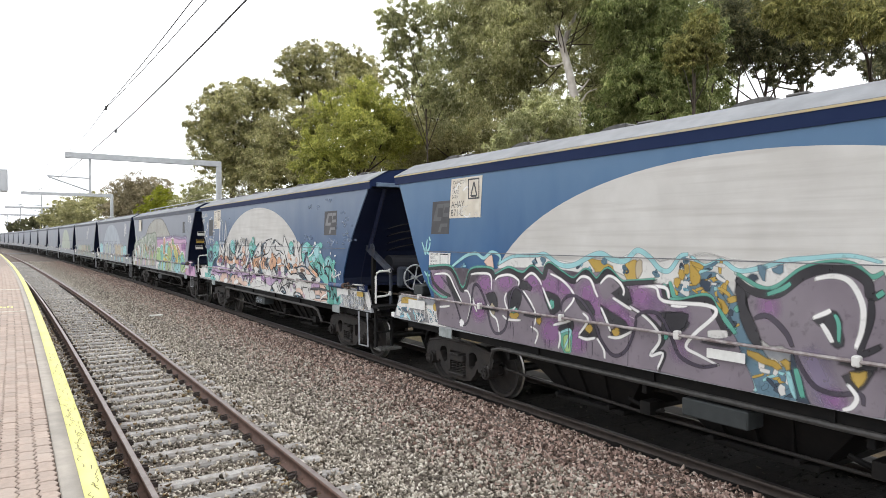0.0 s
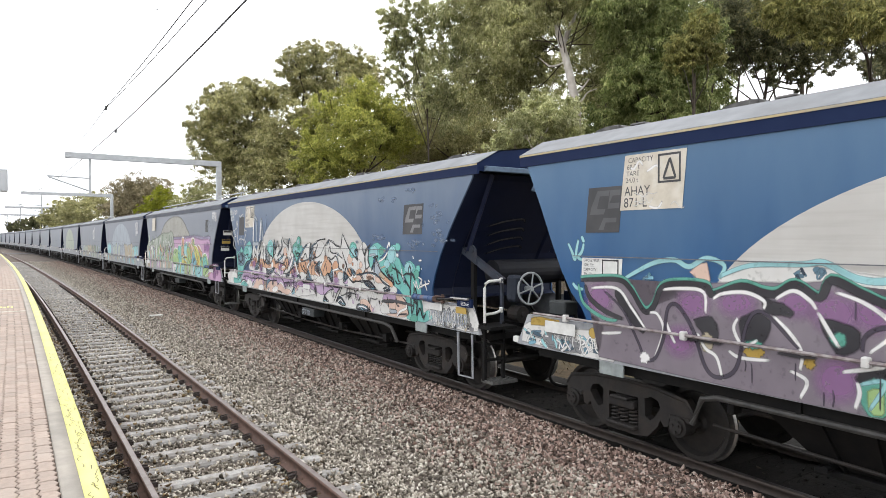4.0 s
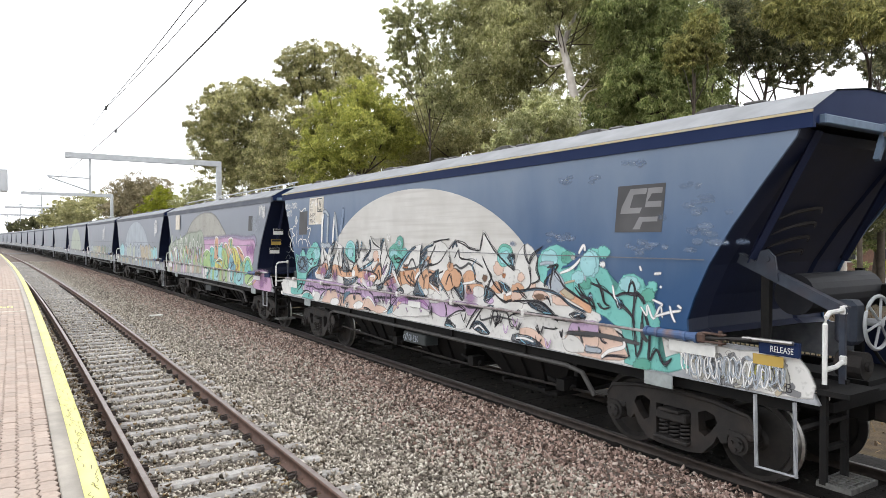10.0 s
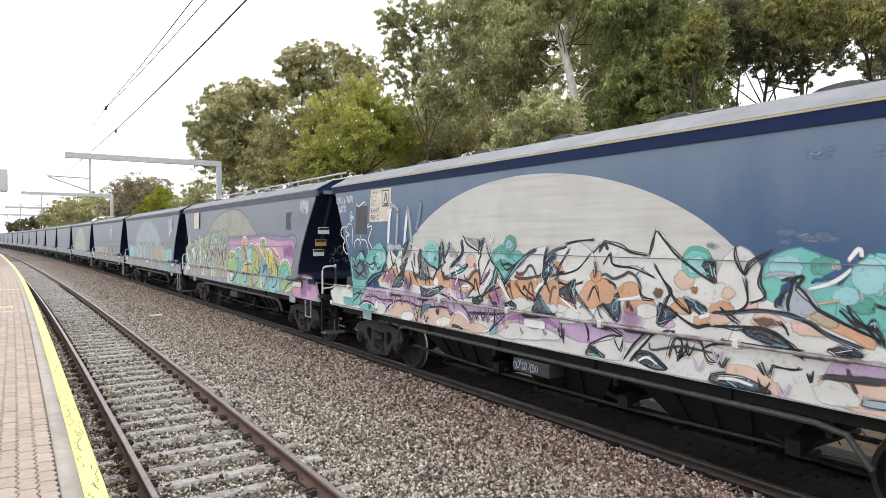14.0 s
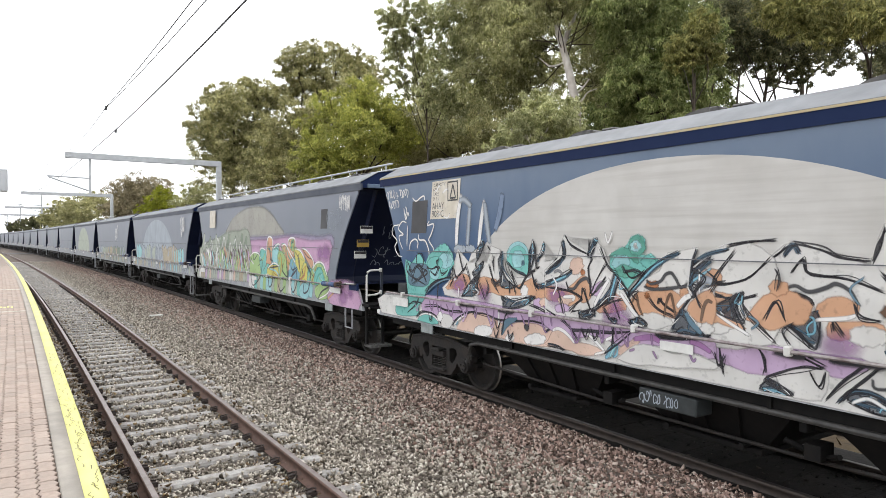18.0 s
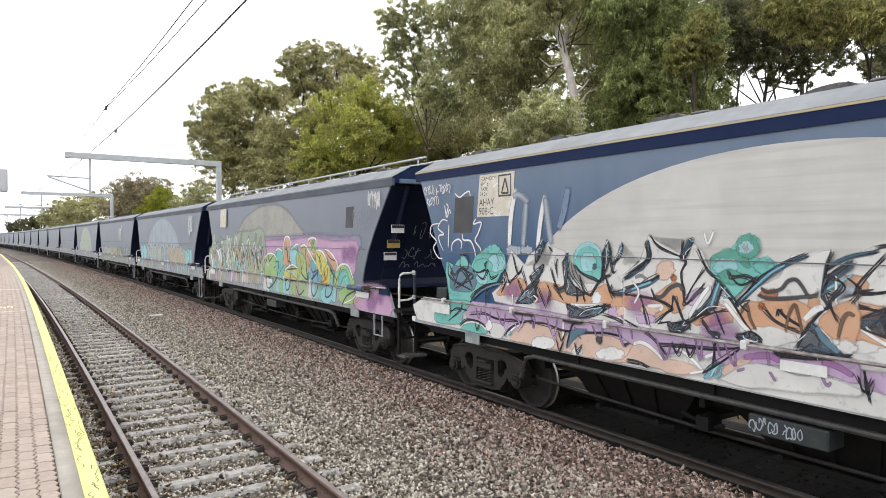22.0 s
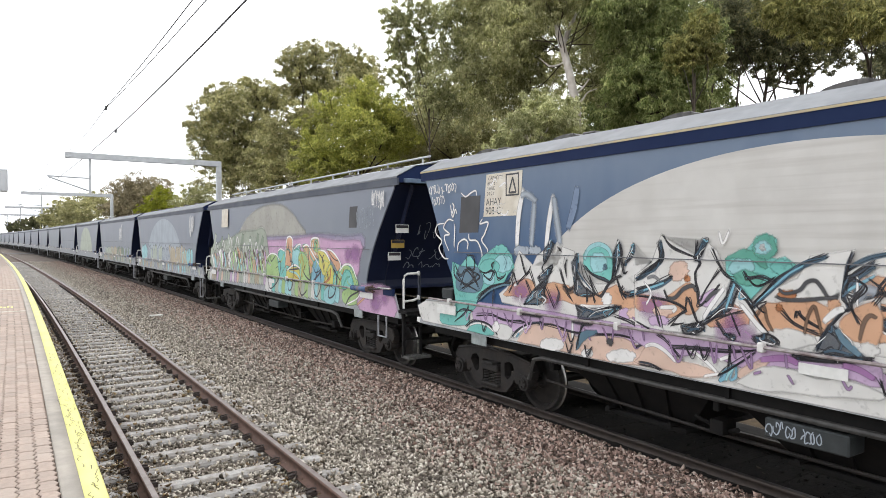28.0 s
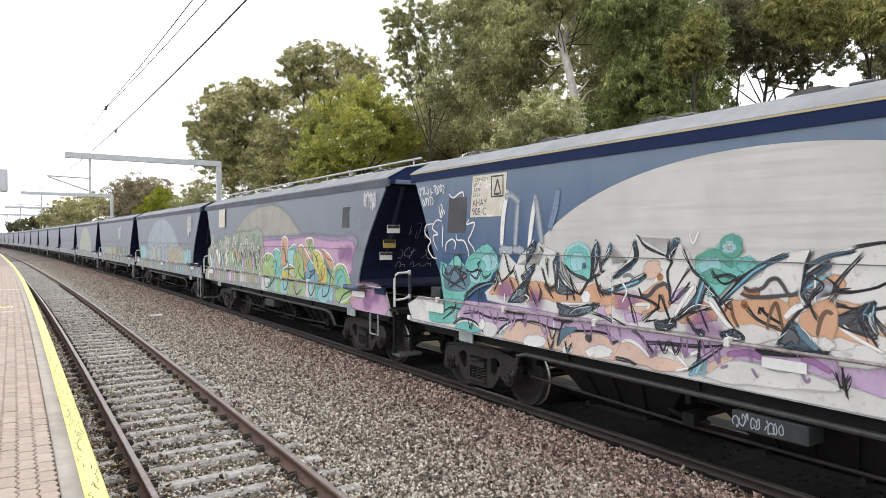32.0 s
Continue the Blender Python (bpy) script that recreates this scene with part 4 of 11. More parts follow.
def first_letters(p):
    """The letters nearest the far end, with their dark shadows, white edges and drips."""
    p.fill("purple", (6.02, 2.16), (5.41, 2.22), (5.02, 1.85), (4.87, 1.91), (4.72, 2.21), (4.16, 2.2), (3.69, 2.25), (3.17, 2.27), (2.85, 2.31), (2.56, 2.15), (2.28, 2.14), (2.05, 2.26), (1.73, 2.27), (1.45, 2.13), (1.37, 2.14), (1.38, 1.15), (1.79, 1.15), (2.98, 1.16), (3.94, 1.16), (5.74, 1.2), (5.67, 1.55), (5.91, 1.87))
    p.fill("violet", (5.58, 1.94), (5.62, 1.85), (5.74, 1.81), (5.86, 1.84), (5.91, 1.92), (5.86, 2.02), (5.74, 2.06), (5.62, 2.03))
    p.fill("violet", (4.18, 2), (4.22, 1.94), (4.32, 1.91), (4.42, 1.93), (4.47, 1.99), (4.42, 2.05), (4.32, 2.08), (4.22, 2.06))
    p.fill("violet", (3.64, 2.05), (3.69, 2), (3.79, 1.97), (3.9, 1.98), (3.95, 2.03), (3.9, 2.09), (3.79, 2.12), (3.69, 2.1))
    p.fill("violet", (2.67, 2.03), (2.71, 1.95), (2.81, 1.91), (2.91, 1.94), (2.96, 2.02), (2.92, 2.1), (2.81, 2.14), (2.71, 2.11))
    p.fill("violet", (2.38, 2.05), (2.41, 1.99), (2.48, 1.96), (2.55, 1.98), (2.58, 2.04), (2.55, 2.1), (2.48, 2.13), (2.41, 2.11))
    p.fill("violet", (1.95, 2), (1.98, 1.93), (2.05, 1.89), (2.12, 1.92), (2.15, 1.98), (2.12, 2.06), (2.05, 2.09), (1.98, 2.06))
    p.fill("violet", (1.49, 1.83), (1.51, 1.78), (1.58, 1.75), (1.66, 1.76), (1.69, 1.81), (1.66, 1.86), (1.59, 1.88), (1.51, 1.87))
    p.fill("violet", (1.35, 1.69), (1.38, 1.65), (1.45, 1.63), (1.52, 1.63), (1.55, 1.67), (1.52, 1.71), (1.45, 1.73), (1.38, 1.72))
    p.fill("violet", (3.06, 2.1), (3.09, 2.04), (3.17, 2.02), (3.24, 2.04), (3.27, 2.09), (3.24, 2.14), (3.17, 2.16), (3.09, 2.15))
    p.fill("violet", (2.62, 1.44), (2.66, 1.34), (2.77, 1.29), (2.87, 1.32), (2.91, 1.4), (2.87, 1.5), (2.77, 1.55), (2.66, 1.52))
    p.fill("violet", (2.14, 1.36), (2.17, 1.28), (2.24, 1.24), (2.31, 1.26), (2.34, 1.33), (2.31, 1.42), (2.24, 1.46), (2.17, 1.43))
    p.fill("violet", (4.36, 1.56), (4.39, 1.49), (4.49, 1.45), (4.59, 1.47), (4.63, 1.54), (4.59, 1.61), (4.49, 1.65), (4.39, 1.63))
    p.fill("violet", (1.1, 2.03), (1.13, 1.98), (1.19, 1.95), (1.26, 1.97), (1.29, 2.02), (1.26, 2.07), (1.2, 2.1), (1.13, 2.08))
    p.fill("violet", (1.82, 1.82), (1.84, 1.76), (1.9, 1.74), (1.96, 1.75), (1.98, 1.81), (1.96, 1.87), (1.9, 1.9), (1.85, 1.88))
    p.line("teal", 0.075, (6.09, 2.2), (5.88, 2.22), (5.41, 2.24), (5.22, 2.14), (5.01, 1.89), (4.87, 1.95), (4.75, 2.18), (4.49, 2.24), (4.16, 2.23), (4.07, 2.14), (3.74, 2.26), (3.5, 2.21), (3.35, 2.21), (3.17, 2.3), (2.94, 2.19), (2.83, 2.36), (2.56, 2.25), (2.32, 2.17), (2.09, 2.3), (1.9, 2.19), (1.71, 2.33), (1.49, 2.19), (1.34, 2.19), (0.92, 2.24))
    p.line("black", 0.085, (6.09, 2.16), (5.88, 2.18), (5.41, 2.2), (5.22, 2.1), (5.01, 1.85), (4.87, 1.91), (4.75, 2.14), (4.49, 2.2), (4.16, 2.19), (4.07, 2.11), (3.74, 2.22), (3.5, 2.17), (3.35, 2.17), (3.17, 2.27), (2.94, 2.16), (2.83, 2.33), (2.56, 2.22), (2.32, 2.14), (2.09, 2.27), (1.9, 2.16), (1.71, 2.3), (1.49, 2.16), (1.34, 2.17), (0.92, 2.21))
    p.line("teal", 0.05, (6.13, 2.14), (6.02, 1.86), (5.67, 1.7), (5.41, 1.69))
    p.line("black", 0.07, (6, 2.12), (5.91, 1.94), (5.64, 1.79), (5.31, 1.71))
    p.fill("black", (5.47, 2.11), (5.18, 1.88), (4.99, 1.61), (5.15, 1.67), (5.41, 1.93))
    p.fill("black", (4.29, 1.82), (4.08, 1.86), (4.02, 1.64), (4.18, 1.68))
    p.fill("black", (3.74, 1.9), (3.54, 1.95), (3.44, 1.88), (3.49, 1.67), (3.71, 1.69))
    p.fill("black", (3.49, 2.12), (3.21, 2.03), (3.23, 1.97), (3.45, 1.99))
    p.fill("black", (2.94, 1.96), (2.64, 1.91), (2.6, 1.75), (2.77, 1.68))
    p.fill("black", (2.56, 1.59), (2.35, 1.62), (2.35, 1.47), (2.58, 1.42))
    p.fill("black", (1.83, 1.85), (1.42, 1.68), (1.45, 1.6), (1.58, 1.61), (1.72, 1.67))
    p.fill("black", (1.62, 2.02), (1.42, 2.13), (1.32, 1.92), (1.45, 1.93))
    p.fill("black", (2.3, 1.92), (2.05, 1.88), (1.94, 1.73), (2.16, 1.79))
    p.fill("black", (2.24, 1.4), (2.05, 1.61), (1.86, 1.53), (1.9, 1.44))
    p.fill("black", (1.69, 1.55), (1.45, 1.59), (1.32, 1.59), (1.52, 1.49))
    p.fill("teal", (2.72, 1.79), (2.73, 1.76), (2.77, 1.74), (2.8, 1.75), (2.82, 1.79), (2.8, 1.82), (2.77, 1.84), (2.73, 1.83))
    p.fill("ochre", (3.49, 1.57), (3.52, 1.53), (3.59, 1.51), (3.66, 1.52), (3.69, 1.55), (3.66, 1.58), (3.59, 1.6), (3.52, 1.59))
    p.fill("teal", (3.51, 1.64), (3.54, 1.62), (3.59, 1.6), (3.65, 1.61), (3.67, 1.63), (3.65, 1.65), (3.59, 1.67), (3.54, 1.66))
    p.fill("ochre", (1.98, 1.54), (2, 1.51), (2.03, 1.49), (2.06, 1.5), (2.08, 1.53), (2.06, 1.56), (2.03, 1.58), (2, 1.57))
    p.fill("ochre", (1.52, 1.55), (1.53, 1.53), (1.57, 1.51), (1.6, 1.52), (1.62, 1.54), (1.6, 1.57), (1.57, 1.58), (1.53, 1.58))
    p.fill("ochre", (2.99, 1.54), (3, 1.51), (3.03, 1.49), (3.05, 1.5), (3.06, 1.53), (3.05, 1.57), (3.03, 1.59), (3, 1.57))
    p.fill("beige", (4.08, 1.59), (4.1, 1.53), (4.15, 1.5), (4.19, 1.52), (4.21, 1.58), (4.19, 1.64), (4.15, 1.67), (4.1, 1.65))
    p.fill("teal", (2.6, 1.41), (2.39, 1.47), (2.37, 1.19), (2.51, 1.18))
    p.fill("lime", (2.49, 1.37), (2.4, 1.39), (2.39, 1.2), (2.47, 1.2))
    p.line("aqua", 0.04, (2.6, 1.41), (2.37, 1.47), (2.51, 1.18))
    p.line("white", 0.04, (5.91, 2.07), (5.44, 2.09), (5.21, 1.88), (4.96, 1.61))
    p.line("white", 0.04, (4.75, 2.12), (4.49, 2.15), (4.19, 2.13), (4.16, 1.88))
    p.line("white", 0.04, (4.93, 1.84), (4.81, 1.83), (4.72, 1.67), (4.78, 1.46), (4.87, 1.26))
    p.line("white", 0.04, (4.08, 2.06), (3.95, 2.13), (3.69, 2.16), (3.49, 2.09), (3.49, 2))
    p.line("white", 0.04, (3.77, 1.9), (3.82, 1.77), (3.71, 1.61), (3.54, 1.69))
    p.line("white", 0.04, (3.89, 1.54), (3.74, 1.48), (3.4, 1.5))
    p.line("white", 0.04, (3.38, 2.11), (3.19, 2.21), (3.03, 2.13), (2.96, 2.04))
    p.line("white", 0.04, (2.96, 2.04), (2.85, 1.86), (2.75, 1.71))
    p.line("white", 0.04, (2.81, 2.23), (2.56, 2.15), (2.36, 2.02), (2.32, 1.89), (2.52, 1.69))
    p.line("white", 0.04, (3.4, 1.96), (3.21, 1.79), (3.1, 1.62), (3.12, 1.44))
    p.line("white", 0.04, (3.23, 1.44), (3.05, 1.36), (3.12, 1.17))
    p.line("white", 0.04, (2.74, 1.5), (2.56, 1.55), (2.35, 1.61))
    p.line("white", 0.04, (2.6, 1.44), (2.58, 1.33), (2.62, 1.18))
    p.line("white", 0.04, (2.28, 2.13), (2.16, 2.21), (2.01, 2.18), (1.92, 2.03), (1.87, 1.95))
    p.line("white", 0.04, (1.85, 2.12), (1.69, 2.24), (1.52, 2.18), (1.44, 2.08), (1.45, 2))
    p.line("white", 0.04, (1.64, 1.98), (1.45, 1.9), (1.3, 1.84))
    p.line("white", 0.04, (1.83, 1.85), (1.72, 1.67), (1.65, 1.53))
    p.line("white", 0.04, (2.24, 1.41), (2.05, 1.64), (2.16, 1.74))
    p.line("white", 0.04, (2.24, 1.41), (2.08, 1.39), (1.9, 1.43))
    p.line("white", 0.04, (1.72, 1.47), (1.52, 1.48), (1.29, 1.59))
    p.line("white", 0.04, (1.9, 1.44), (1.77, 1.3), (1.75, 1.17))
    p.line("white", 0.04, (4.27, 1.69), (4.16, 1.52), (4.02, 1.44), (3.94, 1.19))
    p.line("white", 0.04, (5.71, 1.5), (5.54, 1.52), (5.34, 1.55))
    p.line("white", 0.04, (4.69, 1.77), (4.63, 1.64), (4.55, 1.51))
    p.line("line", 0.045, (5.67, 2.06), (5.34, 1.83), (5.09, 1.46), (4.99, 1.28), (4.84, 1.31), (4.72, 1.57), (4.66, 1.91), (4.52, 1.95), (4.32, 1.7), (4.16, 1.32), (4, 1.23), (3.79, 1.36), (3.69, 1.78), (3.59, 1.96), (3.45, 1.95), (3.21, 1.73), (3.12, 1.65))
    p.line("line", 0.05, (2.56, 1.7), (2.54, 1.84), (2.4, 1.94), (2.2, 1.91), (1.97, 1.7), (1.83, 1.43), (1.62, 1.25), (1.42, 1.32), (1.29, 1.54), (1.23, 1.76))
    p.line("line", 0.014, (3.62, 1.45), (3.61, 1.34), (3.61, 1.23))
    p.line("line", 0.014, (3.69, 1.47), (3.68, 1.41), (3.69, 1.34))
    p.line("line", 0.014, (3.16, 1.52), (3.16, 1.44), (3.16, 1.34))
    p.line("line", 0.014, (2.08, 1.36), (2.08, 1.3), (2.08, 1.23))
    p.line("line", 0.014, (2.16, 1.38), (2.16, 1.3), (2.16, 1.22))
    p.line("line", 0.014, (1.97, 1.38), (1.97, 1.29), (1.97, 1.19))
    p.line("line", 0.014, (2.81, 1.33), (2.8, 1.24), (2.81, 1.16))
    p.line("line", 0.014, (2.89, 1.29), (2.89, 1.22), (2.89, 1.15))
    p.line("line", 0.014, (2.41, 1.52), (2.41, 1.36), (2.41, 1.21))
    p.line("line", 0.014, (2.62, 2.15), (2.62, 2.06), (2.62, 1.98))
    p.fill("white", (4.94, 1.3), (4.95, 1.26), (4.99, 1.24), (5.03, 1.25), (5.05, 1.29), (5.03, 1.32), (4.99, 1.34), (4.95, 1.33))


def sharp_letters(p):
    p.fill("pale", (7.3, 1.2), (4.0, 1.17), (0.0, 1.17), (-3.0, 1.17), (-5.6, 1.2), (-5.6, 1.56), (-3.0, 1.585), (0.0, 1.585), (4.0, 1.585), (7.2, 1.56))


def smooth_line(pts, steps=5):
    """A flowing line through the points."""
    p = [Vector((a, b)) for a, b in pts]
    if len(p) < 3:
        return [p[0].lerp(p[1], k / 6) for k in range(7)]
    q = [2 * p[0] - p[1]] + p + [2 * p[-1] - p[-2]]
    out = []
    for i in range(1, len(q) - 2):
        for k in range(steps):
            t = k / steps
            out.append(0.5 * (2 * q[i] + (q[i + 1] - q[i - 1]) * t + (2 * q[i - 1] - 5 * q[i] + 4 * q[i + 1] - q[i + 2]) * t * t + (3 * q[i] - q[i - 1] - 3 * q[i + 1] + q[i + 2]) * t ** 3))
    return out + [p[-1]]


def brush(bm, pts, width, x, steps=5, soft=0.016, floor=1.145):
    """A sprayed stroke in the plane of the side; its paint thins out over soft metres at the edges."""
    line = smooth_line(pts, steps) if steps > 1 else [Vector(a).lerp(Vector(b), k / 4) for a, b in zip(pts, pts[1:]) for k in range(4)] + [Vector(pts[-1])]
    lay = bm.verts.layers.float.get("cover") or bm.verts.layers.float.new("cover")
    n = len(line)
    prev = None
    for i, p in enumerate(line):
        d = line[min(i + 1, n - 1)] - line[max(i - 1, 0)]
        d = d.normalized() if d.length > 1e-6 else Vector((1, 0))
        s = Vector((-d.y, d.x))
        w = width * 0.5 * (0.5 + 0.5 * math.sin(math.pi * (i + 0.5) / n) ** 0.6)
        ends = 0.0 if i in (0, n - 1) else 1.0
        row = []
        for off, cover in ((w + soft * 0.5, 0.0), (max(0.3 * w, w - soft * 0.5), ends), (-max(0.3 * w, w - soft * 0.5), ends), (-w - soft * 0.5, 0.0)):
            v = bm.verts.new((x, p.x + s.x * off, max(floor, p.y + s.y * off)))
            v[lay] = cover
            row.append(v)
        if prev:
            for k in range(3):
                bm.faces.new((prev[k], row[k], row[k + 1], prev[k + 1]))
        prev = row


class Painter:
    """Spray paint on a wagon's side: later strokes lie over earlier ones."""

    def __init__(self, wagon, plane=-1.456, rough=False, loose=False):
        self.wagon, self.plane, self.rough, self.loose = wagon, plane, rough, loose
        self.rng = random.Random(5)

    def jitter(self, pts, by):
        return [(q[0] + self.rng.uniform(-by, by), q[1] + self.rng.uniform(-by, by)) for q in pts]

    def sketch(self, colour, width, pts):
        """Scratchy repeats beside a dark line, and a blue streak in a thick one."""
        self.scratches("black", [self.jitter(pts, by) for by in (0.016, 0.026, 0.036)], 0.013)
        if width > 0.035:
            self.scratches("steel", [self.jitter(pts, width * 0.5)], 0.02)

    def layer(self):
        self.plane -= 0.00002
        return self.plane

    def put(self, bm, colour):
        bmesh.ops.triangulate(bm, faces=[f for f in bm.faces if len(f.verts) > 4])
        part("paint_stroke", bm, M["art_" + colour], self.wagon)

    def line(self, colour, width, *pts):
        if self.rough and colour in ("ink", "black", "line"):
            width *= 0.5
        bm = bmesh.new()
        brush(bm, pts, width, self.layer(), soft=min(0.07, width) if colour == "ghost" else min(0.016, 0.6 * width))
        self.put(bm, colour)
        if self.rough and colour in ("ink", "black", "line", "steel"):
            self.sketch(colour, width, pts)

    def zigzag(self, colour, width, *pts):
        if self.rough and colour in ("ink", "black", "line"):
            width *= 0.4
        bm = bmesh.new()
        brush(bm, pts, width, self.layer(), 1)
        self.put(bm, colour)

    def fill(self, colour, *pts):
        ring = smooth_line(list(pts) + [pts[0]], 3)[:-1] if len(pts) < 16 else [Vector(q) for q in pts]
        if colour == "petrol" and len(pts) == 4:
            for k in range(5):
                u, v = self.rng.choice(pts), self.rng.choice(pts)
                self.line_only(self.rng.choice(("petrol", "petrol", "sky", "ink")), self.rng.uniform(0.02, 0.05), [u, ((u[0] + v[0]) / 2 + self.rng.uniform(-0.06, 0.06), (u[1] + v[1]) / 2 + self.rng.uniform(-0.04, 0.04)), v])
            return
        if colour in ("lilac", "blush", "wash", "cream"):
            self.area(colour, ring, 0.12, 0.85)
            return
        if colour in ("plum", "haze", "violet"):
            self.area(colour, ring, 0.13, 0.55)
            return
        self.area(colour, soft=0.03, most=0.66 if self.rough and colour in ("ink", "black") else 1.0, ring=[q + Vector((self.rng.uniform(-0.014, 0.014), self.rng.uniform(-0.012, 0.012))) for q in ring])
        if self.rough and colour in ("ink", "black"):
            edge = list(pts) + [pts[0]]
            self.scratches("black", [self.jitter(edge, by) for by in (0.012, 0.025)] + [self.across(pts) for _ in range(9)], 0.012)
            self.scratches("steel", [self.across(pts) for _ in range(5)], 0.022)
            self.scratches("sky" if colour == "ink" else "darkgrey", [self.across(pts) for _ in range(2)], 0.018)
            self.scratches("white", [self.across(pts) for _ in range(2)], 0.008)

        if self.loose and len(pts) < 8:
            for k in range(4):
                u, v, m = self.rng.choice(pts), self.rng.choice(pts), self.rng.choice(pts)
                self.line_only(self.rng.choice(("lime", "ochre", "teal", "pale", "rust", "line", "brown", "aqua")), self.rng.uniform(0.02, 0.06), [(0.9 * u[0] + 0.1 * v[0], 0.9 * u[1] + 0.1 * v[1]), (0.35 * (u[0] + v[0]) + 0.3 * m[0], 0.35 * (u[1] + v[1]) + 0.3 * m[1]), (0.1 * u[0] + 0.9 * v[0], 0.1 * u[1] + 0.9 * v[1])])
            self.line_only("teal", 0.02, self.jitter(list(pts), 0.03))

    def across(self, pts):
        """A hasty stroke between two places of an outline."""
        u, v, m = self.rng.choice(pts), self.rng.choice(pts), self.rng.choice(pts)
        by = lambda: self.rng.uniform(-0.02, 0.02)
        return [(0.85 * u[0] + 0.15 * v[0] + by(), 0.85 * u[1] + 0.15 * v[1] + by()), (0.4 * (u[0] + v[0]) + 0.2 * m[0] + by(), 0.4 * (u[1] + v[1]) + 0.2 * m[1] + by()), (0.2 * u[0] + 0.8 * v[0] + by(), 0.2 * u[1] + 0.8 * v[1] + by())]

    def scratches(self, colour, lines, width):
        bm = bmesh.new()
        x = self.layer()
        for pts in lines:
            brush(bm, pts, width * self.rng.uniform(0.6, 1.3), x, soft=0.006)
        tagged(part("scratch", bm, M["art_" + colour], self.wagon), kind="stuff")

    def line_only(self, colour, width, pts):
        bm = bmesh.new()
        brush(bm, pts, width, self.layer(), soft=0.008)
        self.put(bm, colour)

    def spot(self, colour, r, c):
        self.area(colour, [Vector((c[0] + r * math.cos(math.tau * j / 20), c[1] + r * 0.85 * math.sin(math.tau * j / 20))) for j in range(20)])

    def area(self, colour, ring, soft=0.022, most=1.0):
        """A filled shape with a thinning rim."""
        bm = bmesh.new()
        self.plane -= 0.00009
        x = self.layer()
        lay = bm.verts.layers.float.new("cover")
        n = len(ring)
        turn = sum(ring[i].x * ring[(i + 1) % n].y - ring[(i + 1) % n].x * ring[i].y for i in range(n))
        inner, outer = [], []
        for i, q in enumerate(ring):
            d = ring[(i + 1) % n] - ring[i - 1]
            d = d.normalized() if d.length > 1e-6 else Vector((1, 0))
            s = Vector((d.y, -d.x)) * (soft if turn > 0 else -soft)
            a, b = bm.verts.new((x, q.x, max(1.145, q.y))), bm.verts.new((x, q.x + s.x, max(1.145, q.y + s.y)))
            a[lay], b[lay] = most, 0.0
            inner.append(a)
            outer.append(b)
        bm.faces.new(inner)
        for i in range(n):
            j = (i + 1) % n
            bm.faces.new((inner[i], inner[j], outer[j], outer[i]))
        self.put(bm, colour)


def scribble(w, y, z, wide, high, colour, seed, loops=7, width=0.025, plane=-1.495, to=None):
    """An unreadable looping tag: letter-like loops with gaps between them."""
    rng = random.Random(seed)
    step = wide / loops
    for i in range(loops):
        cy, cz = y - step * (i + 0.5) + rng.uniform(-0.2, 0.2) * step, z + high * 0.5 + rng.uniform(-0.12, 0.12) * high
        a0, turn = rng.uniform(0, 6.3), rng.choice((-1, 1)) * rng.uniform(2.5, 7.5)
        pts = [(cy - step * 0.55 * math.cos(a0 + turn * k / 6) * rng.uniform(0.5, 1.1) - step * 0.5 * (k / 6 - 0.5), cz + high * 0.5 * math.sin(a0 + turn * k / 6) * rng.uniform(0.6, 1.1)) for k in range(7)]
        bm = bmesh.new()
        brush(bm, pts, width * rng.uniform(0.7, 1.1), plane - 0.0003 * (i % 3), floor=1.145 if to is None and plane < -1.4 else -9)
        if to is not None:
            bmesh.ops.transform(bm, matrix=to, verts=bm.verts)
        part("tag_stroke", bm, M[colour], w)


SIDE_TURN = Matrix(((0, 0, -1, 0), (-1, 0, 0, 0), (0, 1, 0, 0), (0, 0, 0, 1)))


def lettering(text, size, material, parent, y, z, x=-1.50, wide=1.0):
    """Words on a wagon's side, starting at y and running towards the near end."""
    cu = bpy.data.curves.new("lettering", "FONT")
    cu.body, cu.size = text, size
    ob = new("lettering", cu)
    bpy.context.view_layer.update()
    me = bpy.data.meshes.new_from_object(ob)
    bpy.data.objects.remove(ob)
    me.transform(Matrix.Translation((x, y, z)) @ SIDE_TURN @ Matrix.Diagonal((wide, 1, 1, 1)))
    me.materials.clear()
    me.materials.append(material)
    ob = new("lettering", me)
    ob.parent = parent
    return ob


def rect(bm, y0, y1, z0, z1, x, lean=0.0):
    bm.faces.new([bm.verts.new(p) for p in ((x, y0, z0), (x, y1, z0), (x, y1 - lean, z1), (x, y0 - lean, z1))])


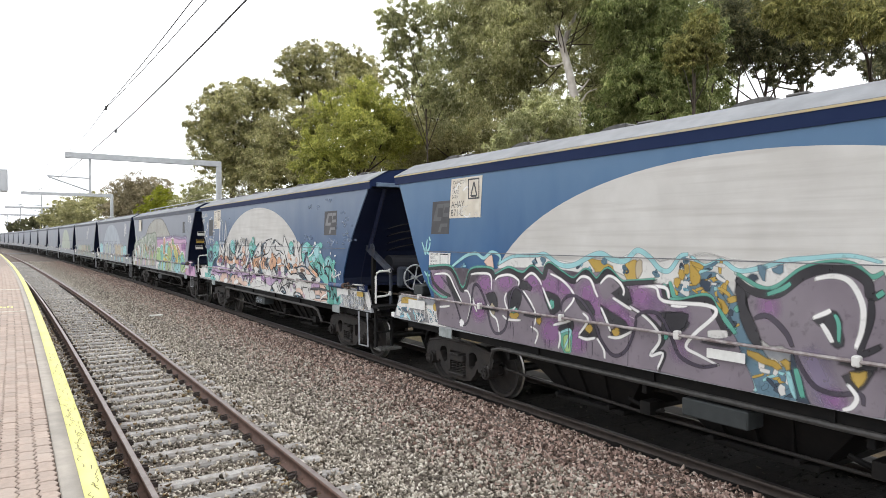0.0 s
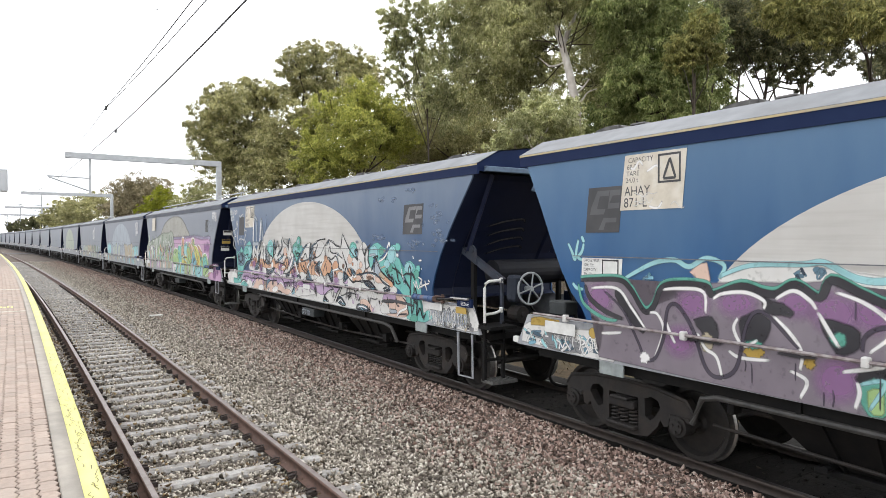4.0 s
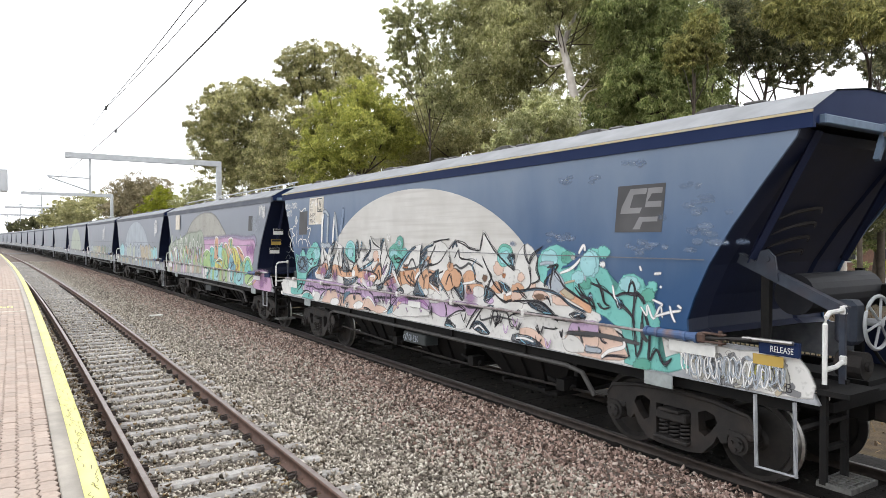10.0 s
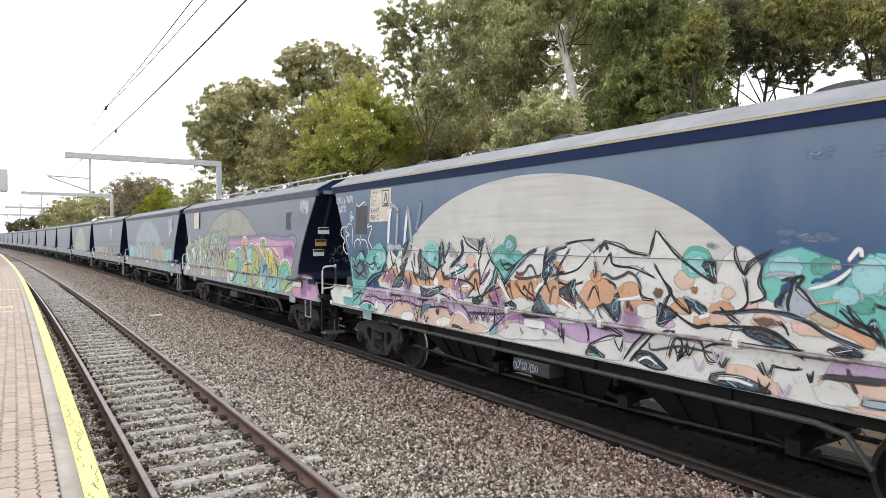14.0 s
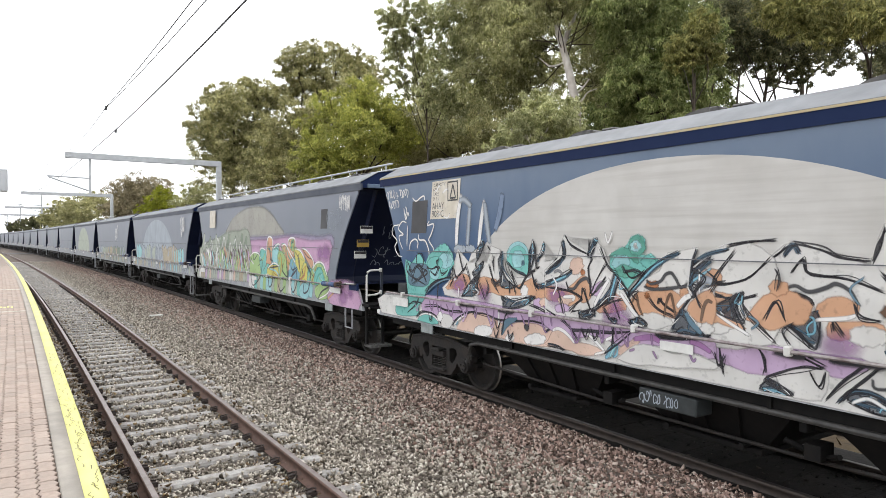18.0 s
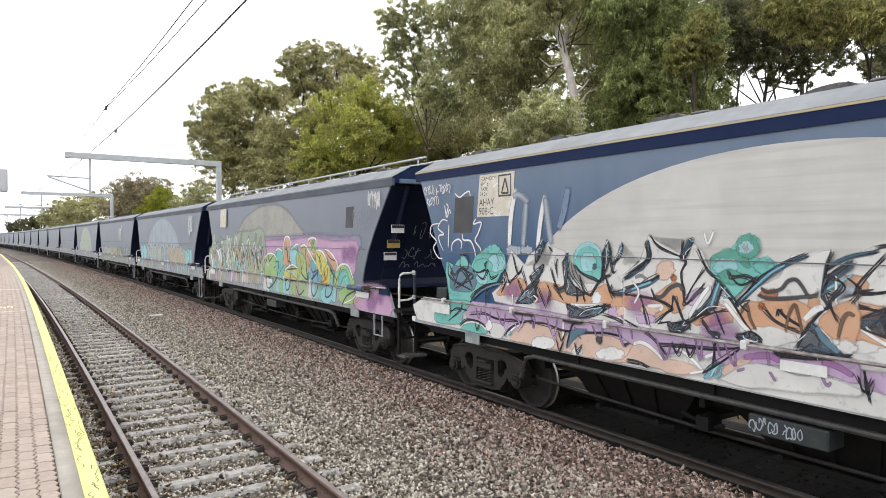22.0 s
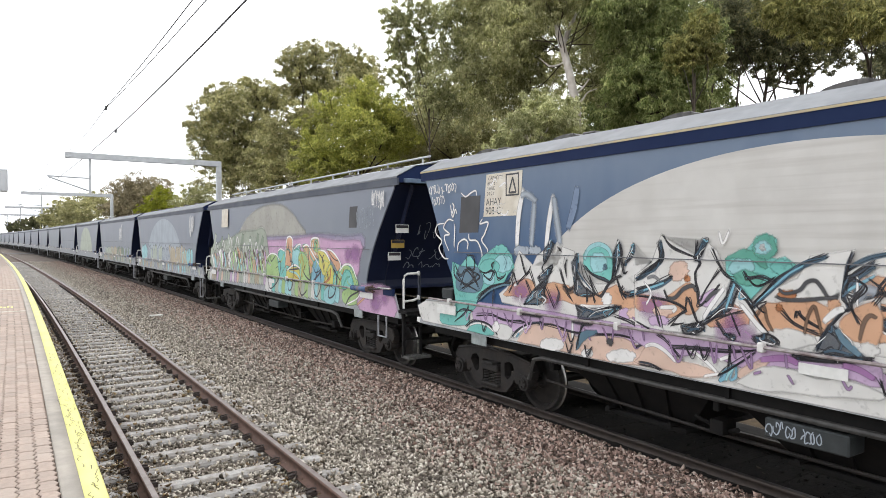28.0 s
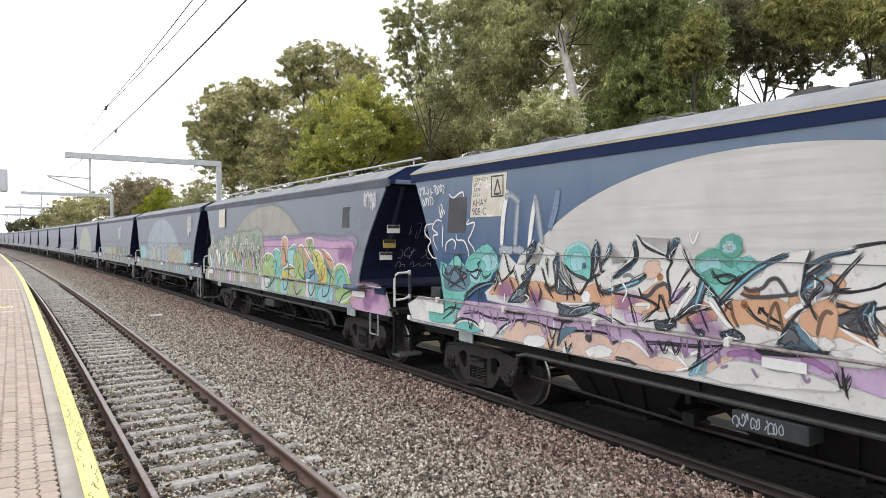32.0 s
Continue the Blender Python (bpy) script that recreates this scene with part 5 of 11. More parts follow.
def data_panel(w, number):
    """The cracked cream data panel with its class letters."""
    bm = bmesh.new()
    plate(bm, [(5.40, 3.06), (4.48, 3.06), (4.42, 3.73), (5.32, 3.73)], 0.004, flat(-1.4575))
    sign = part("data_panel", bm, M["panel"], w, "cracked cream data panel")
    ink = M["flat_darkgrey"]
    lettering("CAPACITY", 0.085, ink, sign, 5.27, 3.635, -1.459, 0.95)
    lettering("68.0 t", 0.085, ink, sign, 5.29, 3.555, -1.459)
    lettering("TARE", 0.085, ink, sign, 5.30, 3.475, -1.459)
    lettering("24.0 t", 0.085, ink, sign, 5.31, 3.395, -1.459)
    lettering("AHAY", 0.165, ink, sign, 5.33, 3.235, -1.459, 0.9)
    lettering(number, 0.165, ink, sign, 5.34, 3.095, -1.459, 0.95)
    bm = bmesh.new()
    for a, b, c, d in ((4.80, 4.50, 3.675, 3.70), (4.82, 4.52, 3.36, 3.385), (4.82, 4.795, 3.36, 3.70), (4.525, 4.50, 3.36, 3.70)):
        rect(bm, a, b, c, d, -1.460)
    for p, q in (((4.74, 3.41), (4.65, 3.64)), ((4.65, 3.64), (4.57, 3.41)), ((4.57, 3.41), (4.74, 3.41))):
        brush(bm, [p, q], 0.03, -1.4602, 1, 0.004)
    part("triangle_mark", bm, ink, sign)
    rng = random.Random(5)
    for i in range(9):
        bm = bmesh.new()
        y, z = rng.uniform(4.55, 5.25), rng.uniform(3.1, 3.65)
        brush(bm, [(y, z), (y - 0.06, z + rng.uniform(-0.05, 0.05)), (y - 0.14, z + rng.uniform(-0.07, 0.07)), (y - 0.2, z + rng.uniform(-0.05, 0.05))], 0.008 + 0.02 * (i % 3 == 0), -1.4595, 5, 0.004)
        part("peeling_patch", bm, M["art_white"], sign)


def emblem(w, y0, y1, z0, z1, bars, bar="flat_grey"):
    """A dark emblem panel with pale angular shapes."""
    bm = bmesh.new()
    plate(bm, [(y0, z0), (y1, z0), (y1 - 0.06, z1), (y0 - 0.06, z1)], 0.003, flat(-1.4545))
    e = part("emblem", bm, M["flat_darkgrey"], w, "dark square emblem with pale angular shapes")
    if bars:
        dy, dz = y1 - y0, z1 - z0
        g = lambda a, b: (y0 + dy * a - 0.06 * b, z0 + dz * b)
        for poly in ([(0.10, 0.40), (0.52, 0.40), (0.56, 0.52), (0.30, 0.52), (0.36, 0.80), (0.62, 0.80), (0.64, 0.92), (0.28, 0.92), (0.12, 0.55)],
                     [(0.62, 0.52), (0.95, 0.52), (0.95, 0.64), (0.66, 0.64), (0.74, 0.80), (0.95, 0.80), (0.95, 0.92), (0.66, 0.92)],
                     [(0.40, 0.06), (0.55, 0.06), (0.60, 0.22), (0.90, 0.22), (0.90, 0.32), (0.52, 0.32)]):
            bm = bmesh.new()
            bm.faces.new([bm.verts.new((-1.4565, *g(a, b))) for a, b in poly])
            part("emblem_bar", bm, M[bar], e)


def dome(w, material, plane=-1.4545, c=0.3, r=3.95, h=2.05):
    bm = bmesh.new()
    bm.faces.new([bm.verts.new((plane, c + r * math.cos(q), 1.6 + h * math.sin(q))) for q in (math.pi * k / 48 for k in range(49))])
    part("dome_panel", bm, material, w, "pale dome painted on the side")


def end_gear(w, sgn, fine, brake=True):
    """Ladder, handrail, steps, brake wheel and air tank on one end; the brake stands on the near end."""
    y = sgn * 7.42
    bm = bmesh.new()
    hoop = [(-1.30, y, 1.18), (-1.31, y, 1.24), (-1.36, y, 1.27), (-1.36, y, 1.90), (-1.34, y, 1.97), (-1.28, y, 2.01), (-1.02, y, 2.02)]
    tube(bm, hoop, 0.024, 8)
    tube(bm, [(-1.36, y, 1.47), (-1.15, y, 1.48), (-1.02, y, 1.52)], 0.024, 7)
    for z in (1.53, 2.02):
        box(bm, (-1.02, y, z), (0.05, 0.06, 0.09), bevel=0.01)
    part("handrail", bm, M["white"], w, "white tubular hand rail")
    bm = bmesh.new()
    box(bm, (-0.99, y + 0.02, 1.64), (0.05, 0.06, 0.80), bevel=0.008)
    part("rail_post", bm, M["galv_blue"], w)
    bm = bmesh.new()
    for x in (-1.36, -0.98):
        box(bm, (x, y, 0.86), (0.05, 0.06, 0.95))
    for z in (0.72, 0.98):
        box(bm, (-1.17, y, z), (0.36, 0.07, 0.035))
    box(bm, (-1.17, y + 0.02 * sgn, 1.27), (0.55, 0.5, 0.05))
    part("ladder", bm, M["under"], w)
    bm = bmesh.new()
    for d in (-0.05, 0.25):
        box(bm, (-1.13, y + sgn * d, 0.385), (0.48, 0.025, 0.05))
    for x in (-1.37, -0.89):
        box(bm, (x, y + sgn * 0.10, 0.385), (0.025, 0.32, 0.05))
    tread = part("step", bm, M["step"], w, "open steel grid foot step")
    for i in range(6 if fine else 0):
        bm = bmesh.new()
        box(bm, (-1.31 + 0.072 * i, y + sgn * 0.10, 0.39), (0.014, 0.30, 0.03))
        part("tread_bar", bm, M["step"], tread)
    for i in range(3 if fine else 0):
        bm = bmesh.new()
        box(bm, (-1.13, y + sgn * (0.02 + 0.08 * i), 0.39), (0.44, 0.014, 0.026))
        part("tread_bar", bm, M["step"], tread)
    bm = bmesh.new()
    tube(bm, [(-1.44, sgn * 7.18, 1.12), (-1.44, sgn * 7.20, 0.40), (-1.44, sgn * 6.79, 0.39), (-1.44, sgn * 6.77, 1.12)] if sgn < 0 and brake else [(-1.44, -6.85, 1.12), (-1.44, -6.85, 0.70), (-1.44, -6.50, 0.70), (-1.44, -6.50, 1.12)] if sgn < 0 else [(-1.44, 6.7, 1.12), (-1.44, 6.7, 0.55), (-1.44, 6.35, 0.55), (-1.44, 6.35, 1.12)], 0.022, 6)
    part("wheel_guard", bm, M["sill"], w, "bent steel bar before the wheel")
    # the sloping corner post and end bracing
    for x in (-1.0, 1.0):
        bm = bmesh.new()
        tube(bm, [(x, sgn * 7.16, 3.80), (x, sgn * 6.42, 2.45)], 0.05, 4)
        part("end_post", bm, M["end"], w)
        bm = bmesh.new()
        box(bm, (x, sgn * 6.62, 1.75 if brake else 1.30), (0.07, 0.09, 1.2 if brake else 0.3))
        part("end_stanchion", bm, M["under"], w)
    bm = bmesh.new()
    box(bm, (1.28, sgn * 6.95, 1.42), (0.06, 0.9, 0.55))
    part("end_plate", bm, M["end"], w)
    if sgn < 0 and fine and not brake:
        bm = bmesh.new()
        tube(bm, [(-0.20, -7.42, 3.80), (0.85, -7.60, 3.42)], 0.035, 8)
        tube(bm, [(-0.10, -7.44, 3.76), (0.30, -7.51, 3.62)], 0.055, 8)
        tube(bm, [(0.78, -7.58, 3.46), (0.95, -7.60, 3.36)], 0.06, 8)
        part("hatch_shaft", bm, M["shaft"], w, "grimy telescopic shaft between the roof hatch gear")
    if sgn < 0 and fine and brake:
        bm = bmesh.new()
        m = Euler((radians(24), 0, 0)).to_matrix().to_4x4()
        box(bm, (-1.03, -6.88, 2.24), (0.015, 1.25, 0.10), m)
        box(bm, (-0.99, -6.88, 2.295), (0.10, 1.25, 0.015), m)
        plate(bm, [(-6.50, 2.36), (-6.78, 2.27), (-6.74, 2.52), (-6.66, 2.60), (-6.58, 2.58)], 0.03, flat(-1.06))
        tube(bm, [(-1.075, -6.66, 2.50), (-1.02, -6.66, 2.50)], 0.035, 8)
        part("brace", bm, M["galv_blue"], w)
        bm = bmesh.new()
        tube(bm, [(-0.70, -6.75, 2.11), (0.80, -6.75, 2.11)], 0.225, 20)
        tube(bm, [(0.80, -6.75, 2.11), (0.87, -6.75, 2.11)], 0.225, 20, 0.14)
        part("air_tank", bm, M["tank"], w, "dark cylindrical air tank")
        bm = bmesh.new()
        box(bm, (-0.62, -7.28, 1.86), (0.24, 0.22, 0.46), bevel=0.05)
        part("brake_housing", bm, M["galv_blue"], w)
        bm = bmesh.new()
        c = Vector((-0.42, -7.46, 1.86))
        ring = [c + Vector((0.27 * math.cos(q), 0, 0.27 * math.sin(q))) for q in (math.tau * k / 28 for k in range(29))]
        tube(bm, ring, 0.019, 7, caps=False)
        rim = part("brake_wheel", bm, M["galv"], w, "six-spoked grey hand brake wheel")
        for k in range(6):
            q = math.tau * k / 6 + 0.3
            bm = bmesh.new()
            tube(bm, [c + Vector((0, -0.02, 0)), c + Vector((0.265 * math.cos(q), 0, 0.265 * math.sin(q)))], 0.014, 6)
            part("spoke", bm, M["galv"], rim)
        bm = bmesh.new()
        tube(bm, [c + Vector((0, -0.05, 0)), c + Vector((0, 0.12, 0))], 0.04, 10)
        part("hub", bm, M["galv"], rim)
        bm = bmesh.new()
        tube(bm, [(-0.55, -7.42, 1.42), (-0.55, -7.16, 1.42)], 0.14, 14)
        tube(bm, [(-0.55, -7.46, 1.42), (-0.55, -7.14, 1.42)], 0.05, 10)
        part("chain_drum", bm, M["bogie"], w)
        bm = bmesh.new()
        tube(bm, [(-0.42, -7.4, 1.62), (-0.30, -7.45, 1.45), (0.05, -7.5, 1.18)], 0.018, 6)
        tube(bm, [(0.75, -7.1, 1.95), (0.85, -7.15, 1.6), (0.8, -7.3, 1.25)], 0.04, 7)
        box(bm, (0.86, -7.0, 2.05), (0.22, 0.2, 0.26), bevel=0.03)
        part("brake_pipe", bm, M["under"], w)
        bm = bmesh.new()
        tube(bm, [(0.25, -7.35, 3.70), (-0.15, -7.35, 3.70)], 0.05, 8)
        box(bm, (0.30, -7.28, 3.70), (0.06, 0.14, 0.24))
        box(bm, (-0.18, -7.37, 3.72), (0.05, 0.06, 0.44), Euler((0, radians(28), 0)).to_matrix().to_4x4())
        part("hatch_crank", bm, M["crank"], w, "pale blue crank of the roof hatches")
        bm = bmesh.new()
        tube(bm, [(-0.20, -7.42, 3.80), (0.85, -7.60, 3.42)], 0.035, 8)
        tube(bm, [(-0.10, -7.44, 3.76), (0.30, -7.51, 3.62)], 0.055, 8)
        tube(bm, [(0.78, -7.58, 3.46), (0.95, -7.60, 3.36)], 0.06, 8)
        part("hatch_shaft", bm, M["shaft"], w, "grimy telescopic shaft between the roof hatch gear")


def far_end(w):
    for x in (-1.0, 1.0):
        bm = bmesh.new()
        tube(bm, [(x, 7.16, 3.80), (x, 6.42, 2.45)], 0.05, 4)
        part("end_post", bm, M["end"], w)
    bm = bmesh.new()
    box(bm, (-1.18, 6.72, 1.72), (0.26, 0.34, 0.20), bevel=0.02)
    part("junction_box", bm, M["boxgrey"], w)
    bm = bmesh.new()
    tube(bm, smooth3([(-0.55, 7.5, 0.92), (-0.55, 7.72, 0.50), (-0.4, 7.66, 0.33), (0.0, 7.6, 0.34), (0.2, 7.5, 0.6)]), 0.026, 7)
    part("brake_hose", bm, M["under"], w)
    bm = bmesh.new()
    plate(bm, [(7.42, 1.15), (7.52, 1.16), (7.52, 1.24), (7.39, 1.25)], 0.05, flat(-1.455))
    part("end_step", bm, M["white"], w)


def side_gear(w, fine):
    """The long operating rod, its brackets, the cylinder, pipes and boxes along the near side."""
    bm = bmesh.new()
    tube(bm, [(-1.535, 6.95, 1.64), (-1.535, -5.55, 1.62)], 0.019, 7)
    rod = part("operating_rod", bm, M["rod"], w, "long worn steel operating rod")
    for y in (6.3, 4.4, 2.5, 0.6, -1.3, -3.2):
        bm = bmesh.new()
        box(bm, (-1.525, y, 1.63), (0.075, 0.07, 0.10), bevel=0.012)
        part("rod_bracket", bm, M["flat_pale"], rod)
    rng = random.Random(14)
    for i in range(9 if fine else 0):
        y = rng.uniform(-4.8, 4.5)
        bm = bmesh.new()
        brush(bm, [(y, 1.60), (y - rng.uniform(0.1, 0.3), 1.60 + rng.uniform(-0.02, 0.03)), (y - rng.uniform(0.3, 0.55), 1.60)], rng.uniform(0.03, 0.07), -1.503 - 0.0002 * i, soft=0.03)
        part("grease_stain", bm, M["art_black"], rod)
    bm = bmesh.new()
    tube(bm, [(-1.545, -5.45, 1.63), (-1.545, -6.15, 1.64)], 0.05, 12)
    for y in (-5.47, -5.62, -6.0, -6.14):
        tube(bm, [(-1.545, y, 1.634), (-1.545, y - 0.03, 1.634)], 0.06, 12)
    part("cylinder", bm, M["cyl"], w, "blue and rusty actuating cylinder")
    bm = bmesh.new()
    box(bm, (-1.545, -6.22, 1.645), (0.10, 0.10, 0.11), bevel=0.02)
    for d in (-0.045, 0.045):
        box(bm, (-1.545, -6.36, 1.655 + d), (0.06, 0.28, 0.022), bevel=0.008)
    tube(bm, [(-1.545, -6.44, 1.58), (-1.545, -6.44, 1.74)], 0.022, 8)
    part("clevis", bm, M["rusty"], w, "rusty forked rod end")
    bm = bmesh.new()
    tube(bm, [(-1.54, -6.15, 1.64), (-1.54, -6.35, 1.65)], 0.028, 8)
    for d in (-0.02, 0.02):
        tube(bm, [(-1.54 + d, -6.32, 1.65), (-1.53 + d, -6.55, 1.67), (-1.54 + d, -6.8, 1.69)], 0.02, 6)
    part("link_chain", bm, M["bogie"], w)
    bm = bmesh.new()
    box(bm, (-1.50, -7.06, 1.64), (0.05, 0.40, 0.14))
    plate_ = part("release_plate", bm, M["navy"], w)
    bm = bmesh.new()
    tube(bm, [(-1.545, -6.70, 1.70), (-1.545, -7.22, 1.71)], 0.022, 8)
    part("release_handle", bm, M["bright"], plate_, "worn steel release handle")
    for y0, y1, z0, z1 in ((-5.75, -6.35, 1.44, 1.56), (6.75, 6.15, 1.40, 1.56), (0.24, -0.21, 1.43, 1.535)):
        bm = bmesh.new()
        plate(bm, [(y0, z0), (y1, z0), (y1, z1), (y0, z1)], 0.006, flat(-1.50))
        part("blank_label", bm, M["white"], w, "blank white label plate")
    for y in (-5.75, 5.35):
        bm = bmesh.new()
        plate(bm, [(y, 0.98), (y + 0.4, 0.98), (y + 0.4, 1.139), (y, 1.139)], 0.02, flat(-1.445))
        part("jacking_pad", bm, M["jack"], w)
    bm = bmesh.new()
    tube(bm, [(-1.30, 4.45, 0.60), (-1.33, 4.30, 0.92), (-1.33, 4.1, 0.97), (-1.33, -3.9, 0.95), (-1.33, -4.2, 0.9), (-1.30, -4.4, 0.62)], 0.035, 8)
    part("air_pipe", bm, M["pipe"], w)
    for y in (3.2, 1.1, -1.0, -3.0):
        bm = bmesh.new()
        box(bm, (-1.32, y, 1.03), (0.05, 0.05, 0.18))
        part("pipe_hanger", bm, M["under"], w)
    bm = bmesh.new()
    box(bm, (-1.22, 0.25, 0.80), (0.30, 0.82, 0.20), bevel=0.015)
    part("valve_box", bm, M["boxgrey"], w, "grey steel valve box")
    for y in (-1.35, 1.35, -3.6):
        bm = bmesh.new()
        tube(bm, [(-1.15, y - 0.25, 0.62), (-1.0, y, 0.52), (-1.15, y + 0.3, 0.66)], 0.03, 6)
        box(bm, (-1.05, y, 0.6), (0.25, 0.16, 0.16))
        part("gate_lever", bm, M["under"], w)
    bm = bmesh.new()
    plate(bm, [(-6.2, 2.476), (6.2, 2.476), (6.2, 2.488), (-6.2, 2.488)], 0.004, flat(-1.496))
    part("weld_seam", bm, M["seam"], w)


def warning_plates(w):
    for y, z, m in ((-6.82, 2.91, "white"), (-6.64, 2.60, "flat_ochre"), (-6.49, 2.34, "white")):
        bm = bmesh.new()
        box(bm, (-1.12, y - 0.12, z), (0.30, 0.012, 0.17))
        p = part("warning_plate", bm, M[m], w, "small warning plate")
        bm = bmesh.new()
        box(bm, (-1.12, y - 0.128, z + 0.045), (0.28, 0.006, 0.06))
        part("writing_bar", bm, M["flat_black"], p)


M["panel"] = mat("panel_cream", (0.62, 0.57, 0.48), (0.52, 0.47, 0.39), 0.6, 0, 7, 0.2, 30, (0.72, 0.70, 0.66), 0.5, 5)
M["step"] = mat("step_steel", (0.09, 0.09, 0.09), (0.16, 0.16, 0.155), 0.6, 0.5, 20)
M["tank"] = mat("tank_black", (0.010, 0.011, 0.016), (0.017, 0.018, 0.023), 0.62, 0, 6, 0.05, 18, (0.03, 0.028, 0.028), 0.4, 3, spec=0.22)
M["rod"] = mat("rod_worn", (0.30, 0.27, 0.27), (0.16, 0.12, 0.12), 0.6, 0.3, 12, 0.1, 60, (0.48, 0.46, 0.45), 0.6, 6)
M["cyl"] = mat("cylinder_paint", (0.07, 0.12, 0.24), (0.05, 0.09, 0.19), 0.6, 0.1, 9, 0.1, 30, (0.20, 0.12, 0.08), 0.7, 6)
M["pipe"] = mat("pipe_grey", (0.04, 0.039, 0.038), (0.065, 0.062, 0.06), 0.6, 0.2, 10)
M["boxgrey"] = mat("valve_box", (0.022, 0.027, 0.028), (0.034, 0.038, 0.040), 0.7, 0, 8, 0.1, 30)
M["rusty"] = mat("rusty_iron", (0.05, 0.03, 0.024), (0.10, 0.055, 0.04), 0.85, 0.1, 16, 0.25, 50, (0.17, 0.14, 0.13), 0.4, 6)
M["jack"] = mat("pad_grey", (0.30, 0.33, 0.33), (0.20, 0.22, 0.22), 0.7, 0, 8)
M["seam"] = mat("seam_dark", (0.10, 0.10, 0.11), (0.16, 0.16, 0.17), 0.7, 0, 8)


def garden_piece(p):
    """Green, orange and blue rounded letters on a pink ground, beside a paler tangled piece."""
    p.fill("cream", (3.56, 2.71), (2.7, 3.22), (1.9, 3.46), (0.84, 3.62), (-0.14, 3.63), (-0.87, 3.56), (-1.55, 3.34), (-2.04, 3.07), (-2.53, 2.77), (-1.54, 2.69), (0.65, 2.68))
    p.fill("lilac", (0.55, 2.71), (-1.54, 2.73), (-3.38, 2.77), (-4.94, 2.71), (-5.77, 2.74), (-5.69, 2.51), (-3.92, 2.59), (-1.87, 2.58), (0.55, 2.5))
    p.fill("blush", (0.59, 2.59), (-1.54, 2.63), (-3.09, 2.69), (-4.45, 2.6), (-5.69, 2.6), (-5.6, 2.27), (-5.52, 1.95), (-4.93, 2.11), (-3.09, 2.37), (0.46, 2.19))
    p.fill("wash", (6.99, 2.29), (5.72, 2.53), (4.33, 2.68), (3.06, 2.88), (1.69, 2.91), (0.95, 2.97), (0.59, 2.68), (0.57, 1.6), (3.58, 1.64), (6.79, 1.67))
    p.line("wash", 0.22, (6.71, 2.29), (6.4, 2.64), (6.27, 2.9))
    p.line("moss", 0.22, (5.81, 2.3), (5.51, 2.58), (5.39, 2.79))
    p.line("wash", 0.22, (4.96, 2.31), (4.68, 2.53), (4.57, 2.89))
    p.line("moss", 0.22, (4.15, 2.33), (3.89, 2.64), (3.78, 2.79))
    p.line("moss", 0.22, (3.27, 2.34), (3.02, 2.59), (2.92, 2.88))
    p.line("moss", 0.22, (2.44, 2.35), (2.21, 2.54), (2.11, 2.79))
    p.line("moss", 0.22, (1.66, 2.36), (1.44, 2.65), (1.35, 2.87))
    p.line("moss", 0.22, (1.19, 2.37), (0.98, 2.6), (0.89, 2.78))
    p.line("white", 0.05, (6.56, 2.1), (6.25, 2.56), (5.96, 2.15))
    p.line("white", 0.05, (5.58, 2.17), (5.29, 2.62), (5.01, 2.22))
    p.line("white", 0.05, (4.66, 2.29), (4.38, 2.72), (4.13, 2.33))
    p.line("white", 0.05, (3.82, 2.34), (3.56, 2.76), (3.32, 2.38))
    p.line("white", 0.05, (3.03, 2.14), (2.78, 2.55), (2.56, 2.18))
    p.line("white", 0.05, (2.42, 2.3), (2.18, 2.69), (1.96, 2.33))
    p.line("white", 0.05, (1.79, 2.19), (1.56, 2.59), (1.36, 2.24))
    p.line("white", 0.05, (1.23, 2.11), (1.02, 2.49), (0.82, 2.15))
    p.line("white", 0.15, (6.86, 2.15), (6.63, 1.85), (6.53, 1.53))
    p.line("orange", 0.08, (6.53, 2.19), (6.12, 1.9), (6.3, 1.51))
    p.line("aqua", 0.08, (6.55, 2.11), (6.44, 1.81), (5.96, 1.57))
    p.line("aqua", 0.14, (6.57, 2.05), (6.3, 1.75), (6.46, 1.58))
    p.line("mauve", 0.13, (6.19, 2.19), (5.81, 1.9), (6.02, 1.53))
    p.line("white", 0.07, (6.21, 1.98), (6.1, 1.68), (6.17, 1.31))
    p.line("beige", 0.1, (6.09, 2.13), (5.74, 1.83), (5.78, 1.54))
    p.line("white", 0.13, (5.98, 2.31), (5.6, 2.02), (5.46, 1.61))
    p.line("white", 0.16, (5.79, 2.34), (5.42, 2.05), (5.49, 1.71))
    p.line("pale", 0.09, (5.82, 2.04), (5.72, 1.74), (5.58, 1.43))
    p.line("lime", 0.1, (5.62, 2.26), (5.52, 1.97), (5.53, 1.62))
    p.line("pale", 0.14, (5.39, 2.4), (5.21, 2.11), (5.09, 1.82))
    p.line("brown", 0.16, (5.27, 2.3), (5.12, 2), (5.34, 1.7))
    p.line("mauve", 0.09, (5.41, 2.33), (5.27, 2.04), (5.04, 1.65))
    p.line("aqua", 0.15, (5.22, 2.26), (5.04, 1.97), (5.01, 1.69))
    p.line("orange", 0.07, (5.03, 2.16), (4.66, 1.88), (4.57, 1.67))
    p.line("beige", 0.1, (4.92, 2.11), (4.79, 1.82), (4.83, 1.59))
    p.line("white", 0.06, (4.78, 2), (4.53, 1.72), (4.45, 1.56))
    p.line("white", 0.12, (4.71, 2.22), (4.57, 1.94), (4.49, 1.65))
    p.line("white", 0.09, (4.52, 2.42), (4.32, 2.13), (4.22, 1.92))
    p.line("white", 0.14, (4.57, 2.29), (4.44, 2.01), (4.15, 1.85))
